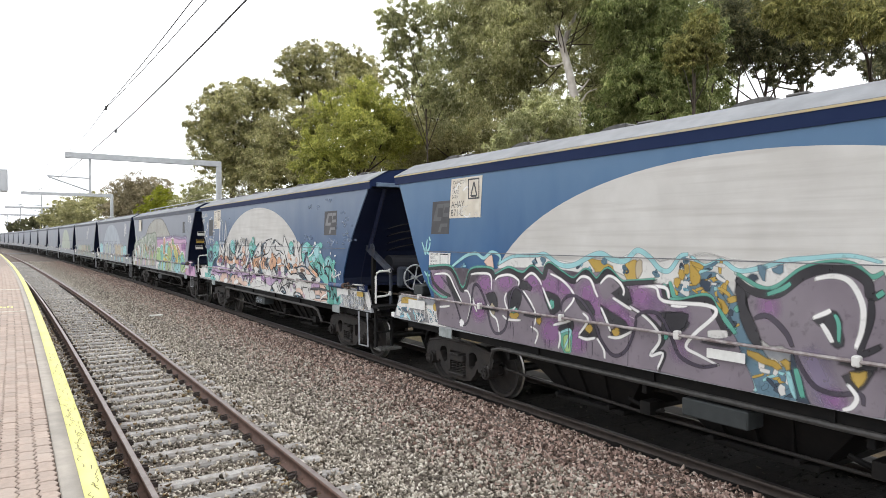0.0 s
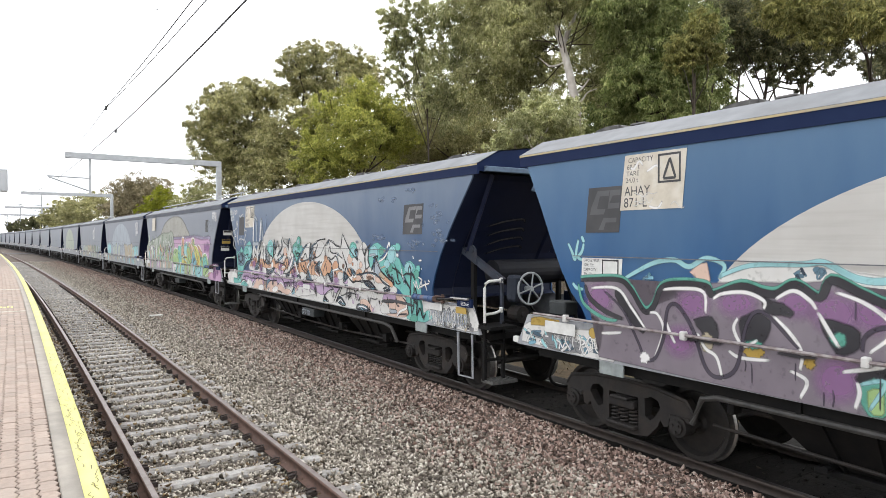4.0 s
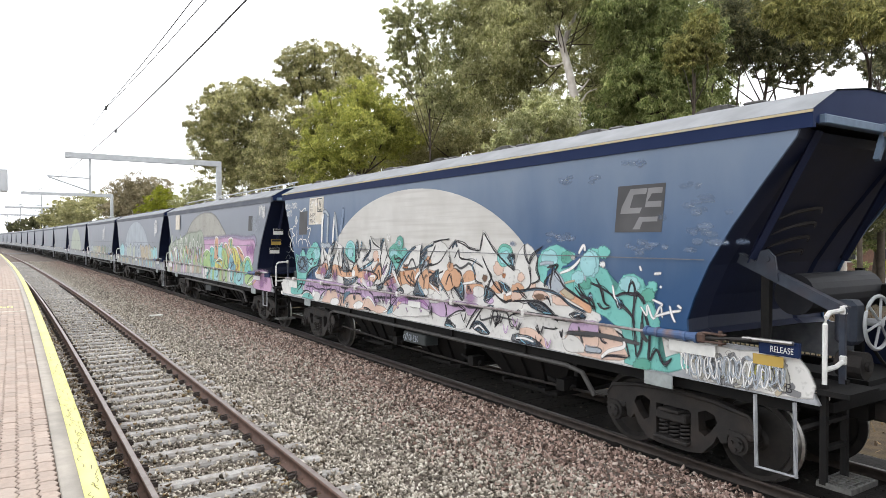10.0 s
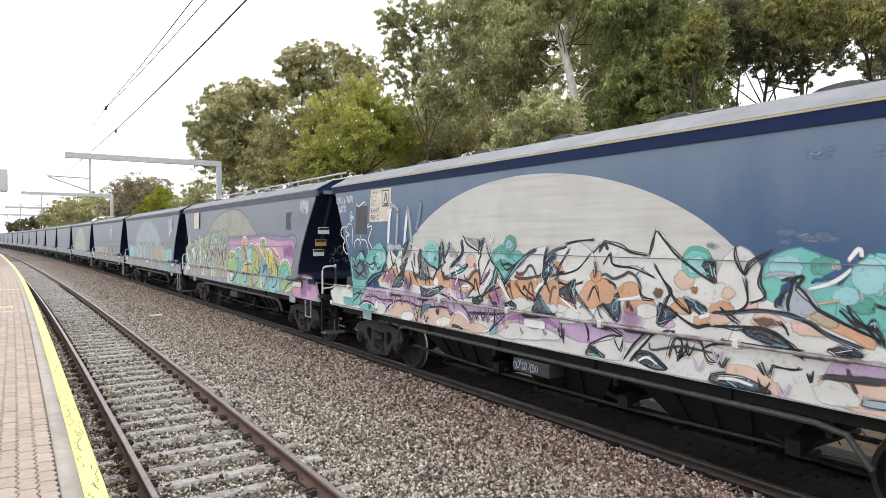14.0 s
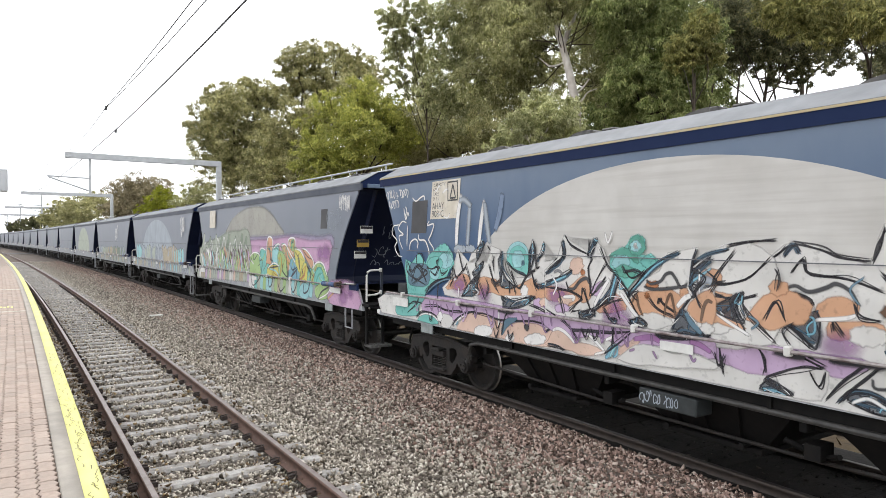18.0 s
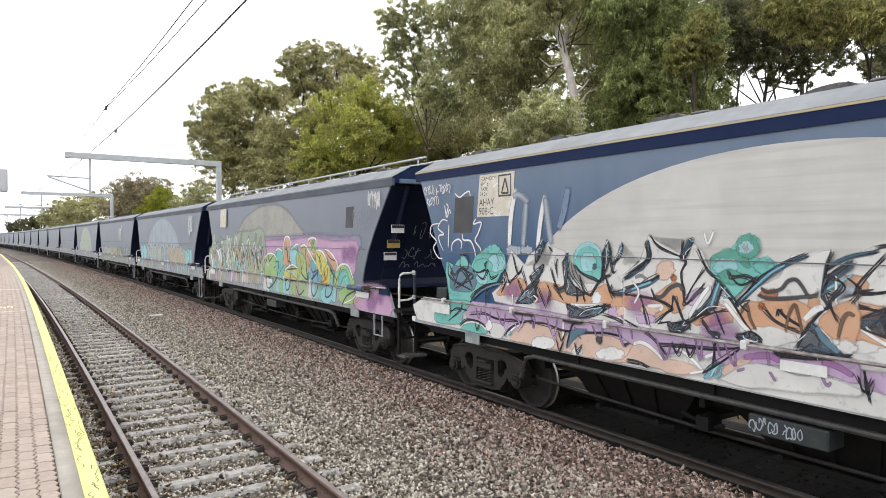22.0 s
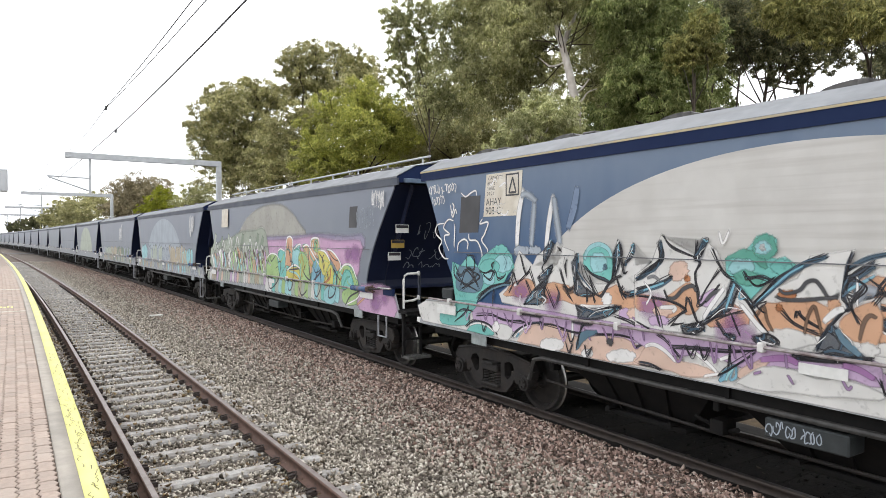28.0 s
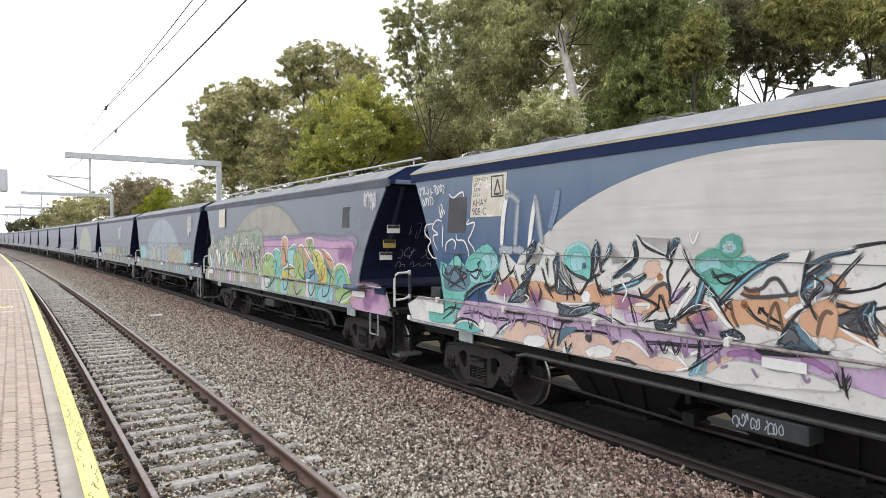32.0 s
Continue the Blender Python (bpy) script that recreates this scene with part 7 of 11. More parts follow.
    p.fill("orange", (3.98, 2.04), (3.73, 2.08), (3.42, 2.05), (3.3, 1.95), (2.9, 1.98), (2.67, 2.07), (2.57, 2.13), (2.44, 2.06), (2.13, 1.99), (2.02, 1.98), (2.02, 1.87), (2.28, 1.89), (2.5, 1.87), (2.94, 1.82), (3.34, 1.85), (3.53, 1.88), (3.9, 1.82), (4.02, 1.84))
    p.fill("brown", (3.53, 2.07), (3.42, 2.02), (3.32, 2.08), (3.36, 1.98), (3.47, 1.98))
    p.fill("white", (2.66, 1.95), (2.67, 1.91), (2.71, 1.88), (2.76, 1.88), (2.79, 1.92), (2.79, 1.96), (2.76, 2), (2.71, 2.01), (2.67, 1.99))
    p.fill("violet", (3.63, 1.83), (3.66, 1.77), (3.71, 1.74), (3.78, 1.74), (3.82, 1.78), (3.82, 1.84), (3.78, 1.89), (3.71, 1.9), (3.66, 1.88))
    p.fill("mauve", (2.34, 1.79), (2.36, 1.75), (2.41, 1.72), (2.46, 1.72), (2.5, 1.75), (2.5, 1.79), (2.46, 1.83), (2.41, 1.84), (2.36, 1.82))
    p.fill("violet", (2.05, 1.94), (2.06, 1.9), (2.1, 1.88), (2.14, 1.88), (2.16, 1.91), (2.17, 1.95), (2.14, 1.99), (2.1, 2), (2.06, 1.98))
    p.fill("salmon", (2.13, 1.82), (2.16, 1.78), (2.23, 1.76), (2.31, 1.76), (2.37, 1.78), (2.37, 1.81), (2.31, 1.85), (2.23, 1.86), (2.16, 1.85))
    p.line("white", 0.06, (3.23, 1.82), (2.94, 1.82), (2.57, 1.87))
    p.line("white", 0.05, (4.07, 1.98), (3.9, 2.19), (3.79, 2.29))
    p.line("white", 0.04, (4.61, 2), (4.49, 2.05))
    p.line("white", 0.04, (3.34, 1.62), (3.34, 1.33))
    p.fill("ink", (4.38, 1.74), (4.07, 2.01), (3.9, 2.07), (3.98, 1.81))
    p.fill("ink", (4.05, 2.15), (3.84, 2.3), (3.75, 2.32), (3.86, 2.13), (3.96, 2.04))
    p.fill("ink", (3.35, 2.39), (3.24, 2.51), (3.26, 2.24), (3.12, 2.07), (2.92, 1.99), (3.26, 1.96), (3.3, 2.13))
    p.fill("ink", (3.28, 1.82), (3.01, 1.79), (2.54, 1.87), (2.5, 1.86), (2.77, 1.71), (3.19, 1.65), (3.23, 1.74))
    p.fill("ink", (2.27, 2.18), (2.02, 2.43), (2.02, 2.36), (2.18, 2.2))
    p.fill("ink", (2.42, 2.05), (2.19, 2.08), (2.02, 2.17), (2.02, 2.05), (2.41, 2.01))
    p.fill("ink", (2.53, 2.69), (2.48, 2.52), (2.59, 2.25), (2.63, 2.45))
    p.fill("ink", (2.28, 2.66), (2.3, 2.5), (2.44, 2.39), (2.35, 2.53))
    p.fill("ink", (3.78, 2.68), (3.73, 2.61), (3.9, 2.38), (3.92, 2.52))
    p.fill("tealpaint", (3.12, 2.37), (3.13, 2.46), (3.07, 2.57), (2.94, 2.64), (2.8, 2.64), (2.69, 2.58), (2.64, 2.47), (2.64, 2.33), (2.67, 2.19), (2.84, 2.21), (2.99, 2.27))
    p.line("aqua", 0.06, (3.12, 2.42), (3.05, 2.57), (2.87, 2.64), (2.7, 2.58), (2.64, 2.47))
    p.fill("aqua", (2.73, 2.41), (2.77, 2.33), (2.85, 2.29), (2.94, 2.3), (3, 2.36), (3, 2.44), (2.94, 2.5), (2.85, 2.52), (2.77, 2.48))
    p.line("ink", 0.05, (3.13, 2.37), (2.98, 2.26), (2.77, 2.2), (2.64, 2.18), (2.61, 2.42))
    p.fill("petrol", (2.73, 2.36), (2.74, 2.34), (2.75, 2.33), (2.76, 2.33), (2.77, 2.35), (2.77, 2.36), (2.76, 2.38), (2.75, 2.38), (2.74, 2.37))
    p.line("black", 0.026, (4.61, 2.23), (4.52, 2.05), (4.45, 2.09), (4.24, 2.24))
    p.line("black", 0.026, (4.24, 2.24), (4.11, 2))
    p.line("black", 0.026, (4.33, 2.11), (4.2, 1.88))
    p.line("black", 0.026, (3.58, 2.31), (3.51, 2.12), (3.46, 2.04))
    p.line("black", 0.026, (3.53, 2.15), (3.42, 1.97), (3.34, 1.86))
    p.line("black", 0.026, (3.9, 2.05), (3.69, 1.73))
    p.line("black", 0.026, (3.73, 2.32), (3.98, 2.04), (4.13, 1.97))
    p.line("black", 0.026, (3.08, 2.07), (3.06, 1.86))
    p.line("black", 0.026, (2.97, 2), (2.92, 1.87))
    p.line("black", 0.026, (4.47, 2.52), (4.33, 2.19), (4.2, 2.32))
    p.line("black", 0.026, (4.73, 1.87), (4.63, 2.03), (4.66, 2.12))
    p.line("black", 0.026, (2.51, 2.65), (2.46, 2.31), (2.39, 2.29))
    p.line("black", 0.026, (2.44, 2.13), (2.49, 2.06), (2.41, 1.98))
    p.line("black", 0.026, (2.13, 2.01), (2.15, 1.87), (2.1, 1.63))
    p.line("black", 0.026, (2.63, 1.75), (2.31, 1.68), (2.05, 1.54))
    p.line("black", 0.026, (3.65, 2.61), (3.57, 2.53))
    p.line("black", 0.026, (2.57, 2.5), (2.62, 2.2))
    p.line("black", 0.05, (3.03, 2.25), (2.94, 2.04), (2.83, 1.98), (2.7, 2.12), (2.57, 2.22), (2.47, 2.25))
    p.line("black", 0.045, (2.57, 2.25), (2.49, 2.07), (2.4, 2.01))
    p.line("black", 0.045, (3.53, 2.07), (3.4, 2.02), (3.32, 2.05))
    p.line("line", 0.04, (5.59, 1.46), (5.16, 1.5), (4.8, 1.47), (4.47, 1.48), (4.24, 1.47))
    p.line("line", 0.045, (4.07, 1.49), (3.73, 1.51), (3.34, 1.46), (2.9, 1.48), (2.5, 1.52), (2.16, 1.48))
    p.line("plum", 0.034, (5.4, 1.6), (5.32, 1.42), (5.24, 1.6))
    p.line("plum", 0.034, (5.16, 1.59), (5.05, 1.35), (5, 1.57))
    p.line("plum", 0.034, (4.85, 1.59), (4.68, 1.38), (4.61, 1.58))
    p.line("plum", 0.034, (4.47, 1.59), (4.26, 1.47), (4.2, 1.59))
    p.line("plum", 0.034, (4.02, 1.61), (3.96, 1.42), (3.92, 1.59))
    p.line("plum", 0.034, (3.69, 1.61), (3.53, 1.36), (3.45, 1.61))
    p.line("plum", 0.034, (2.8, 1.6), (2.65, 1.39), (2.6, 1.62))
    p.line("plum", 0.034, (2.37, 1.63), (2.25, 1.39), (2.13, 1.53))
    p.line("plum", 0.034, (3.12, 1.54), (2.99, 1.37))
    p.line("plum", 0.034, (2.31, 1.77), (2.19, 1.67), (2.21, 1.57))
    p.fill("tealpaint", (5.84, 1.2), (5.59, 1.32), (5.26, 1.29), (5.13, 1.2))
    p.line("ink", 0.045, (5.88, 1.24), (5.64, 1.35), (5.32, 1.37), (5.11, 1.28), (4.99, 1.21))
    p.line("white", 0.03, (5.79, 1.27), (5.53, 1.34), (5.26, 1.32), (5.08, 1.24))
    p.fill("white", (4.97, 1.34), (4.99, 1.29), (5.03, 1.26), (5.08, 1.26), (5.11, 1.3), (5.11, 1.34), (5.08, 1.38), (5.03, 1.4), (4.99, 1.38))
    p.line("ink", 0.05, (4.66, 1.21), (4.51, 1.34), (4.24, 1.47), (3.94, 1.52))
    p.line("white", 0.03, (4.61, 1.21), (4.42, 1.36), (4.2, 1.45))
    p.line("sky", 0.03, (4.54, 1.23), (4.47, 1.31))
    p.fill("petrol", (3.27, 1.23), (3.15, 1.35), (2.99, 1.47), (2.88, 1.52), (3.17, 1.46))
    p.line("ink", 0.04, (3.26, 1.23), (3.21, 1.44), (3.12, 1.57), (2.94, 1.61))
    p.fill("darkgrey", (2.62, 1.41), (2.63, 1.39), (2.65, 1.38), (2.69, 1.38), (2.71, 1.39), (2.71, 1.41), (2.69, 1.43), (2.65, 1.44), (2.63, 1.43))
    p.line("ink", 0.05, (2.25, 1.39), (2.13, 1.46), (2.01, 1.55))
    p.fill("pale", (2.25, 2.26), (2.01, 2.43), (1.88, 2.73), (1.41, 2.53), (1.32, 2.71), (1.15, 2.58), (1.04, 2.37), (0.98, 2.29), (0.9, 2.18), (0.8, 2.06), (0.72, 2.02), (0.57, 2.13), (0.48, 2.21), (0.27, 2.33), (0.14, 2.54), (-0.03, 2.56), (-0.24, 2.61), (-0.17, 2.46), (-0.17, 2.21), (-0.2, 2.12), (-0.44, 2.21), (-0.44, 1.74), (-0.17, 1.64), (0.25, 1.66), (0.72, 1.67), (1.26, 1.68), (2.25, 1.66))
    p.fill("mauve", (2.25, 1.65), (1.55, 1.62), (0.98, 1.62), (0.38, 1.62), (-0.1, 1.62), (-0.44, 1.63), (-0.45, 1.43), (-0.16, 1.48), (0.36, 1.48), (0.67, 1.39), (0.79, 1.39), (1.26, 1.46), (1.71, 1.39), (2.25, 1.49))
    p.fill("salmon", (2.25, 1.21), (2.07, 1.42), (1.84, 1.41), (1.65, 1.33), (1.37, 1.32), (1.13, 1.26), (1.37, 1.2), (1.71, 1.2), (2, 1.23))
    p.fill("salmon", (0.92, 1.29), (0.72, 1.45), (0.57, 1.5), (0.74, 1.27))
    p.fill("pale", (0.9, 1.21), (0.72, 1.35), (0.57, 1.43), (0.36, 1.44), (0.07, 1.4), (-0.18, 1.43), (-0.45, 1.38), (-0.45, 1.33), (0.03, 1.26), (0.57, 1.21))
    p.fill("tealpaint", (1.04, 2.5), (0.91, 2.56), (0.8, 2.59), (0.75, 2.66), (0.68, 2.73), (0.58, 2.75), (0.5, 2.69), (0.49, 2.6), (0.57, 2.51), (0.48, 2.5), (0.39, 2.52), (0.3, 2.46), (0.39, 2.39), (0.48, 2.34), (0.58, 2.29), (0.75, 2.1), (0.91, 2.25), (1.01, 2.34))
    p.fill("teal", (1.05, 2.5), (0.91, 2.56), (0.78, 2.59), (0.63, 2.51), (0.58, 2.43), (0.65, 2.45), (0.78, 2.52), (0.91, 2.52))
    p.fill("teal", (0.49, 2.63), (0.52, 2.56), (0.58, 2.52), (0.66, 2.54), (0.71, 2.59), (0.71, 2.67), (0.66, 2.73), (0.58, 2.74), (0.52, 2.71))
    p.fill("aqua", (0.56, 2.62), (0.58, 2.59), (0.62, 2.57), (0.66, 2.57), (0.69, 2.6), (0.69, 2.64), (0.66, 2.67), (0.62, 2.68), (0.58, 2.66))
    p.fill("aqua", (0.73, 2.41), (0.76, 2.36), (0.83, 2.33), (0.92, 2.33), (0.98, 2.38), (0.98, 2.43), (0.92, 2.48), (0.83, 2.49), (0.76, 2.47))
    p.fill("tealpaint", (0.34, 2.44), (0.36, 2.4), (0.42, 2.38), (0.48, 2.38), (0.52, 2.41), (0.52, 2.45), (0.48, 2.49), (0.42, 2.5), (0.36, 2.48))
    p.fill("white", (0.62, 2.62), (0.62, 2.61), (0.63, 2.61), (0.63, 2.61), (0.64, 2.62), (0.64, 2.63), (0.63, 2.63), (0.63, 2.64), (0.62, 2.63))
    p.fill("teal", (0.93, 2.33), (0.8, 2.39), (0.63, 2.31), (0.72, 2.25), (0.88, 2.27))
    p.fill("orange", (2.25, 2.04), (1.94, 2.02), (1.63, 1.94), (1.62, 1.87), (1.81, 1.82), (2.01, 1.87), (2.25, 1.88))
    p.fill("orange", (1.78, 2.04), (1.53, 2.19), (1.41, 2.17), (1.36, 1.99), (1.5, 1.87), (1.59, 1.95))
    p.fill("orange", (1.26, 1.79), (1.01, 2), (0.88, 1.99), (0.77, 1.88), (0.88, 1.82), (1.12, 1.78))
    p.fill("orange", (0.7, 1.95), (0.57, 2.05), (0.34, 2.1), (0.14, 2.13), (-0.01, 2.06), (-0.07, 1.99), (0.03, 1.82), (0.25, 1.84), (0.43, 1.79), (0.57, 1.78), (0.67, 1.86))
    p.fill("orange", (-0.13, 1.95), (-0.27, 2.09), (-0.44, 2.13), (-0.44, 1.81), (-0.29, 1.8), (-0.17, 1.87))
    p.fill("salmon", (1.51, 2.35), (1.54, 2.29), (1.61, 2.25), (1.69, 2.25), (1.74, 2.31), (1.74, 2.38), (1.69, 2.43), (1.61, 2.45), (1.54, 2.42))
    p.fill("rust", (1.5, 2.27), (1.5, 2.26), (1.52, 2.25), (1.53, 2.25), (1.54, 2.26), (1.54, 2.28), (1.53, 2.29), (1.52, 2.29), (1.5, 2.29))
    p.fill("rust", (0.43, 2.04), (0.43, 2.02), (0.45, 2.02), (0.46, 2.02), (0.47, 2.03), (0.47, 2.04), (0.46, 2.06), (0.45, 2.06), (0.43, 2.05))
    p.fill("rust", (0.28, 2.17), (0.3, 2.15), (0.35, 2.14), (0.41, 2.14), (0.45, 2.15), (0.45, 2.17), (0.41, 2.19), (0.35, 2.2), (0.3, 2.19))
    p.fill("orange", (-0.12, 2.11), (-0.11, 2.09), (-0.09, 2.07), (-0.05, 2.07), (-0.03, 2.09), (-0.03, 2.12), (-0.05, 2.14), (-0.08, 2.15), (-0.11, 2.14))
    p.fill("salmon", (0.9, 1.96), (0.92, 1.93), (0.97, 1.91), (1.02, 1.91), (1.06, 1.93), (1.06, 1.96), (1.02, 1.98), (0.97, 1.99), (0.92, 1.98))
    p.fill("mauve", (1.35, 2.06), (1.15, 2.16), (1.18, 2.03), (1.32, 1.99))
    p.fill("violet", (1.12, 1.73), (0.9, 1.79), (0.72, 1.71), (1.03, 1.69))
    p.fill("violet", (2.15, 1.95), (1.91, 1.99), (1.84, 1.88), (2.08, 1.84))
    p.fill("violet", (0.91, 1.89), (0.92, 1.87), (0.94, 1.86), (0.96, 1.86), (0.97, 1.87), (0.97, 1.89), (0.96, 1.9), (0.94, 1.91), (0.92, 1.9))
    p.fill("salmon", (1.71, 1.88), (1.74, 1.86), (1.82, 1.83), (1.91, 1.83), (1.97, 1.85), (1.97, 1.87), (1.91, 1.9), (1.82, 1.91), (1.74, 1.9))
    p.fill("mauve", (1.78, 1.77), (1.81, 1.74), (1.88, 1.71), (1.97, 1.71), (2.03, 1.73), (2.03, 1.76), (1.97, 1.79), (1.88, 1.81), (1.81, 1.8))
    p.fill("pale", (0.57, 1.76), (0.43, 1.82), (0.25, 1.82), (0.09, 1.75), (0.34, 1.66), (0.57, 1.69))
    p.fill("pale", (-0.44, 1.74), (-0.42, 1.71), (-0.38, 1.68), (-0.33, 1.68), (-0.3, 1.7), (-0.3, 1.74), (-0.33, 1.77), (-0.38, 1.78), (-0.42, 1.77))
    p.fill("ink", (0.96, 2.27), (0.88, 2.23), (0.74, 2.08), (0.72, 2.01), (0.82, 2.12), (0.9, 2.18), (0.98, 1.98), (1.06, 1.92), (1.29, 1.79), (1.35, 1.79), (1.17, 1.91), (1.04, 2.07))
    p.line("sky", 0.03, (1.04, 1.95), (0.96, 2.17), (0.93, 2.25))
    p.line("steel", 0.065, (0.73, 2.03), (0.58, 2.17), (0.43, 2.32), (0.3, 2.41), (0.17, 2.48), (-0.03, 2.56))
    p.line("sky", 0.025, (0.71, 2.06), (0.53, 2.22), (0.36, 2.37), (0.19, 2.47))
    p.line("black", 0.03, (0.75, 2.04), (0.6, 2.18), (0.46, 2.33))
    p.line("black", 0.03, (0.8, 2.33), (0.67, 2.23), (0.48, 2.34))
    p.line("ink", 0.05, (0.83, 2.39), (0.78, 2.32), (0.65, 2.33), (0.48, 2.29))
    p.line("steel", 0.065, (1.89, 2.71), (1.86, 2.49), (1.98, 2.38), (2.15, 2.26), (2.25, 2.22))
    p.line("black", 0.03, (1.92, 2.69), (1.9, 2.49), (2.01, 2.39), (2.22, 2.25))
    p.line("steel", 0.07, (2.25, 2.05), (2.04, 2.13), (1.88, 2.18), (1.7, 2.28))
    p.line("black", 0.035, (2.25, 2.09), (2.04, 2.16), (1.88, 2.2), (1.7, 2.29))
    p.line("sky", 0.03, (2.15, 2.09), (1.98, 2.15), (1.81, 2.21))
    p.line("black", 0.045, (1.37, 2.7), (1.41, 2.53), (1.36, 2.45), (1.41, 2.32), (1.39, 2.14), (1.35, 1.99), (1.23, 2.08), (1.09, 2.24))
    p.line("black", 0.035, (1.21, 2.63), (1.09, 2.41), (1.01, 2.32), (0.95, 2.28))
    p.line("black", 0.028, (1.86, 2.76), (1.72, 2.63), (1.41, 2.5))
    p.line("black", 0.035, (1.54, 1.87), (1.51, 2.06), (1.42, 1.88), (1.37, 1.79))
    p.line("black", 0.02, (1.99, 2.05), (1.92, 1.83), (1.87, 1.68))
    p.line("black", 0.03, (1.84, 2.13), (1.78, 2.01))
    p.line("black", 0.05, (2.25, 2.03), (1.94, 2.02), (1.68, 1.99), (1.53, 1.92), (1.6, 1.86), (1.78, 1.72))
    p.line("black", 0.028, (0.43, 2.02), (0.29, 1.9), (0.03, 1.82))
    p.line("black", 0.028, (0.29, 1.95), (0.27, 2.02), (0.2, 1.94), (0.03, 1.86))
    p.line("black", 0.03, (1.15, 1.84), (1.03, 1.69))
    p.line("black", 0.03, (0.98, 1.95), (0.87, 1.71))
    p.line("black", 0.03, (0.8, 2.11), (0.7, 1.95), (0.57, 1.76))
    p.line("black", 0.02, (1.09, 2.41), (1.26, 2.18), (1.35, 2.02))
    p.line("black", 0.03, (2.25, 1.72), (2.01, 1.63))
    p.line("black", 0.025, (1.55, 1.77), (1.74, 1.72))
    p.line("black", 0.025, (1.94, 1.61), (1.77, 1.53), (1.58, 1.34))
    p.fill("ink", (1.31, 2.71), (1.26, 2.68), (1.36, 2.49), (1.42, 2.5))
    p.line("darkgrey", 0.05, (1.78, 2.04), (1.68, 2.04), (1.56, 2.15), (1.44, 2.19), (1.39, 2.12))
    p.line("darkgrey", 0.05, (1.29, 2.02), (1.18, 2.13), (1.04, 2.17))
    p.line("darkgrey", 0.04, (0.46, 2.23), (0.39, 2.18), (0.25, 2.22), (0.18, 2.3), (0.1, 2.32), (0.04, 2.26), (-0.03, 2.17), (-0.13, 2.22))
    p.line("darkgrey", 0.04, (0.5, 2.15), (0.39, 2.12), (0.21, 2.13), (0.03, 2.16), (-0.13, 2.18))
    p.line("grey", 0.04, (2.08, 2.24), (1.98, 2.27), (1.88, 2.22))
    p.line("darkgrey", 0.035, (-0.23, 2.23), (-0.32, 2.29), (-0.44, 2.23))
    p.line("brown", 0.035, (0.2, 1.79), (0.17, 1.96), (0.11, 2.08), (0.07, 1.97), (0.03, 1.8))
    p.line("brown", 0.04, (-0.29, 1.79), (-0.33, 1.97), (-0.38, 2.04), (-0.44, 2.02))
    p.line("brown", 0.035, (0.68, 1.93), (0.61, 2.04), (0.57, 1.9), (0.5, 1.78))
    p.line("ink", 0.06, (-0.24, 2.61), (-0.18, 2.46), (-0.16, 2.21), (-0.2, 2.08), (-0.15, 2.05), (-0.01, 1.87), (0.09, 1.67))
    p.fill("ink", (0.1, 1.67), (-0.01, 1.87), (-0.07, 1.92), (-0.17, 1.81), (-0.29, 1.7), (-0.33, 1.67), (-0.14, 1.66))
    p.line("petrol", 0.06, (-0.09, 1.9), (-0.17, 1.78), (-0.32, 1.66))
    p.line("steel", 0.07, (-0.16, 2.2), (-0.2, 2.32), (-0.3, 2.4), (-0.43, 2.49))
    p.line("ink", 0.06, (-0.17, 2.36), (-0.28, 2.41), (-0.43, 2.53))
    p.line("sky", 0.03, (-0.18, 2.24), (-0.29, 2.31), (-0.43, 2.4))
    p.line("ghost", 0.08, (-0.25, 2.15), (-0.34, 2.26), (-0.44, 2.25))
    p.line("white", 0.05, (1.32, 1.82), (1.18, 2.03), (1.03, 2.22))
    p.line("white", 0.05, (0.89, 2.07), (0.67, 1.84), (0.57, 1.76))
    p.line("white", 0.06, (0.03, 1.93), (-0.09, 2.05), (-0.17, 2.08))
    p.line("white", 0.05, (2.11, 1.43), (1.97, 1.47), (1.81, 1.42), (1.64, 1.3))
    p.line("white", 0.04, (1.51, 1.51), (1.28, 1.39), (1.11, 1.27))
    p.line("white", 0.05, (1.91, 1.91), (1.68, 1.93), (1.71, 1.87))
    p.line("white", 0.04, (1.11, 1.42), (0.96, 1.49))
    p.line("white", 0.03, (1.12, 2.8), (1.07, 2.66), (0.99, 2.81))
    p.line("white", 0.03, (1.31, 1.21), (1.09, 1.28))
    p.fill("black", (1.59, 1.73), (1.34, 1.79), (1.3, 1.72), (1.4, 1.67), (1.55, 1.66))
    p.fill("black", (0.72, 1.71), (0.55, 1.76), (0.45, 1.68), (0.67, 1.67))
    p.fill("black", (1.03, 1.7), (0.93, 1.71), (0.95, 1.66))
    p.fill("black", (0.31, 1.61), (0.03, 1.63), (-0.41, 1.65), (-0.1, 1.59), (0.24, 1.57))
    p.fill("petrol", (1.11, 1.19), (1.06, 1.32), (0.91, 1.4), (0.98, 1.22))
    p.line("aqua", 0.03, (1.03, 1.21), (0.98, 1.31), (0.9, 1.41))
    p.line("ink", 0.04, (1.13, 1.24), (0.98, 1.34), (0.67, 1.58))
    p.line("ink", 0.04, (0.99, 1.34), (0.97, 1.62))
    p.line("ink", 0.05, (2.21, 1.23), (2, 1.23), (1.84, 1.19))
    p.line("line", 0.04, (1.77, 1.49), (1.4, 1.51), (0.98, 1.53), (0.67, 1.58))
    p.line("violet", 0.07, (0.67, 1.49), (0.38, 1.55), (0.24, 1.51))
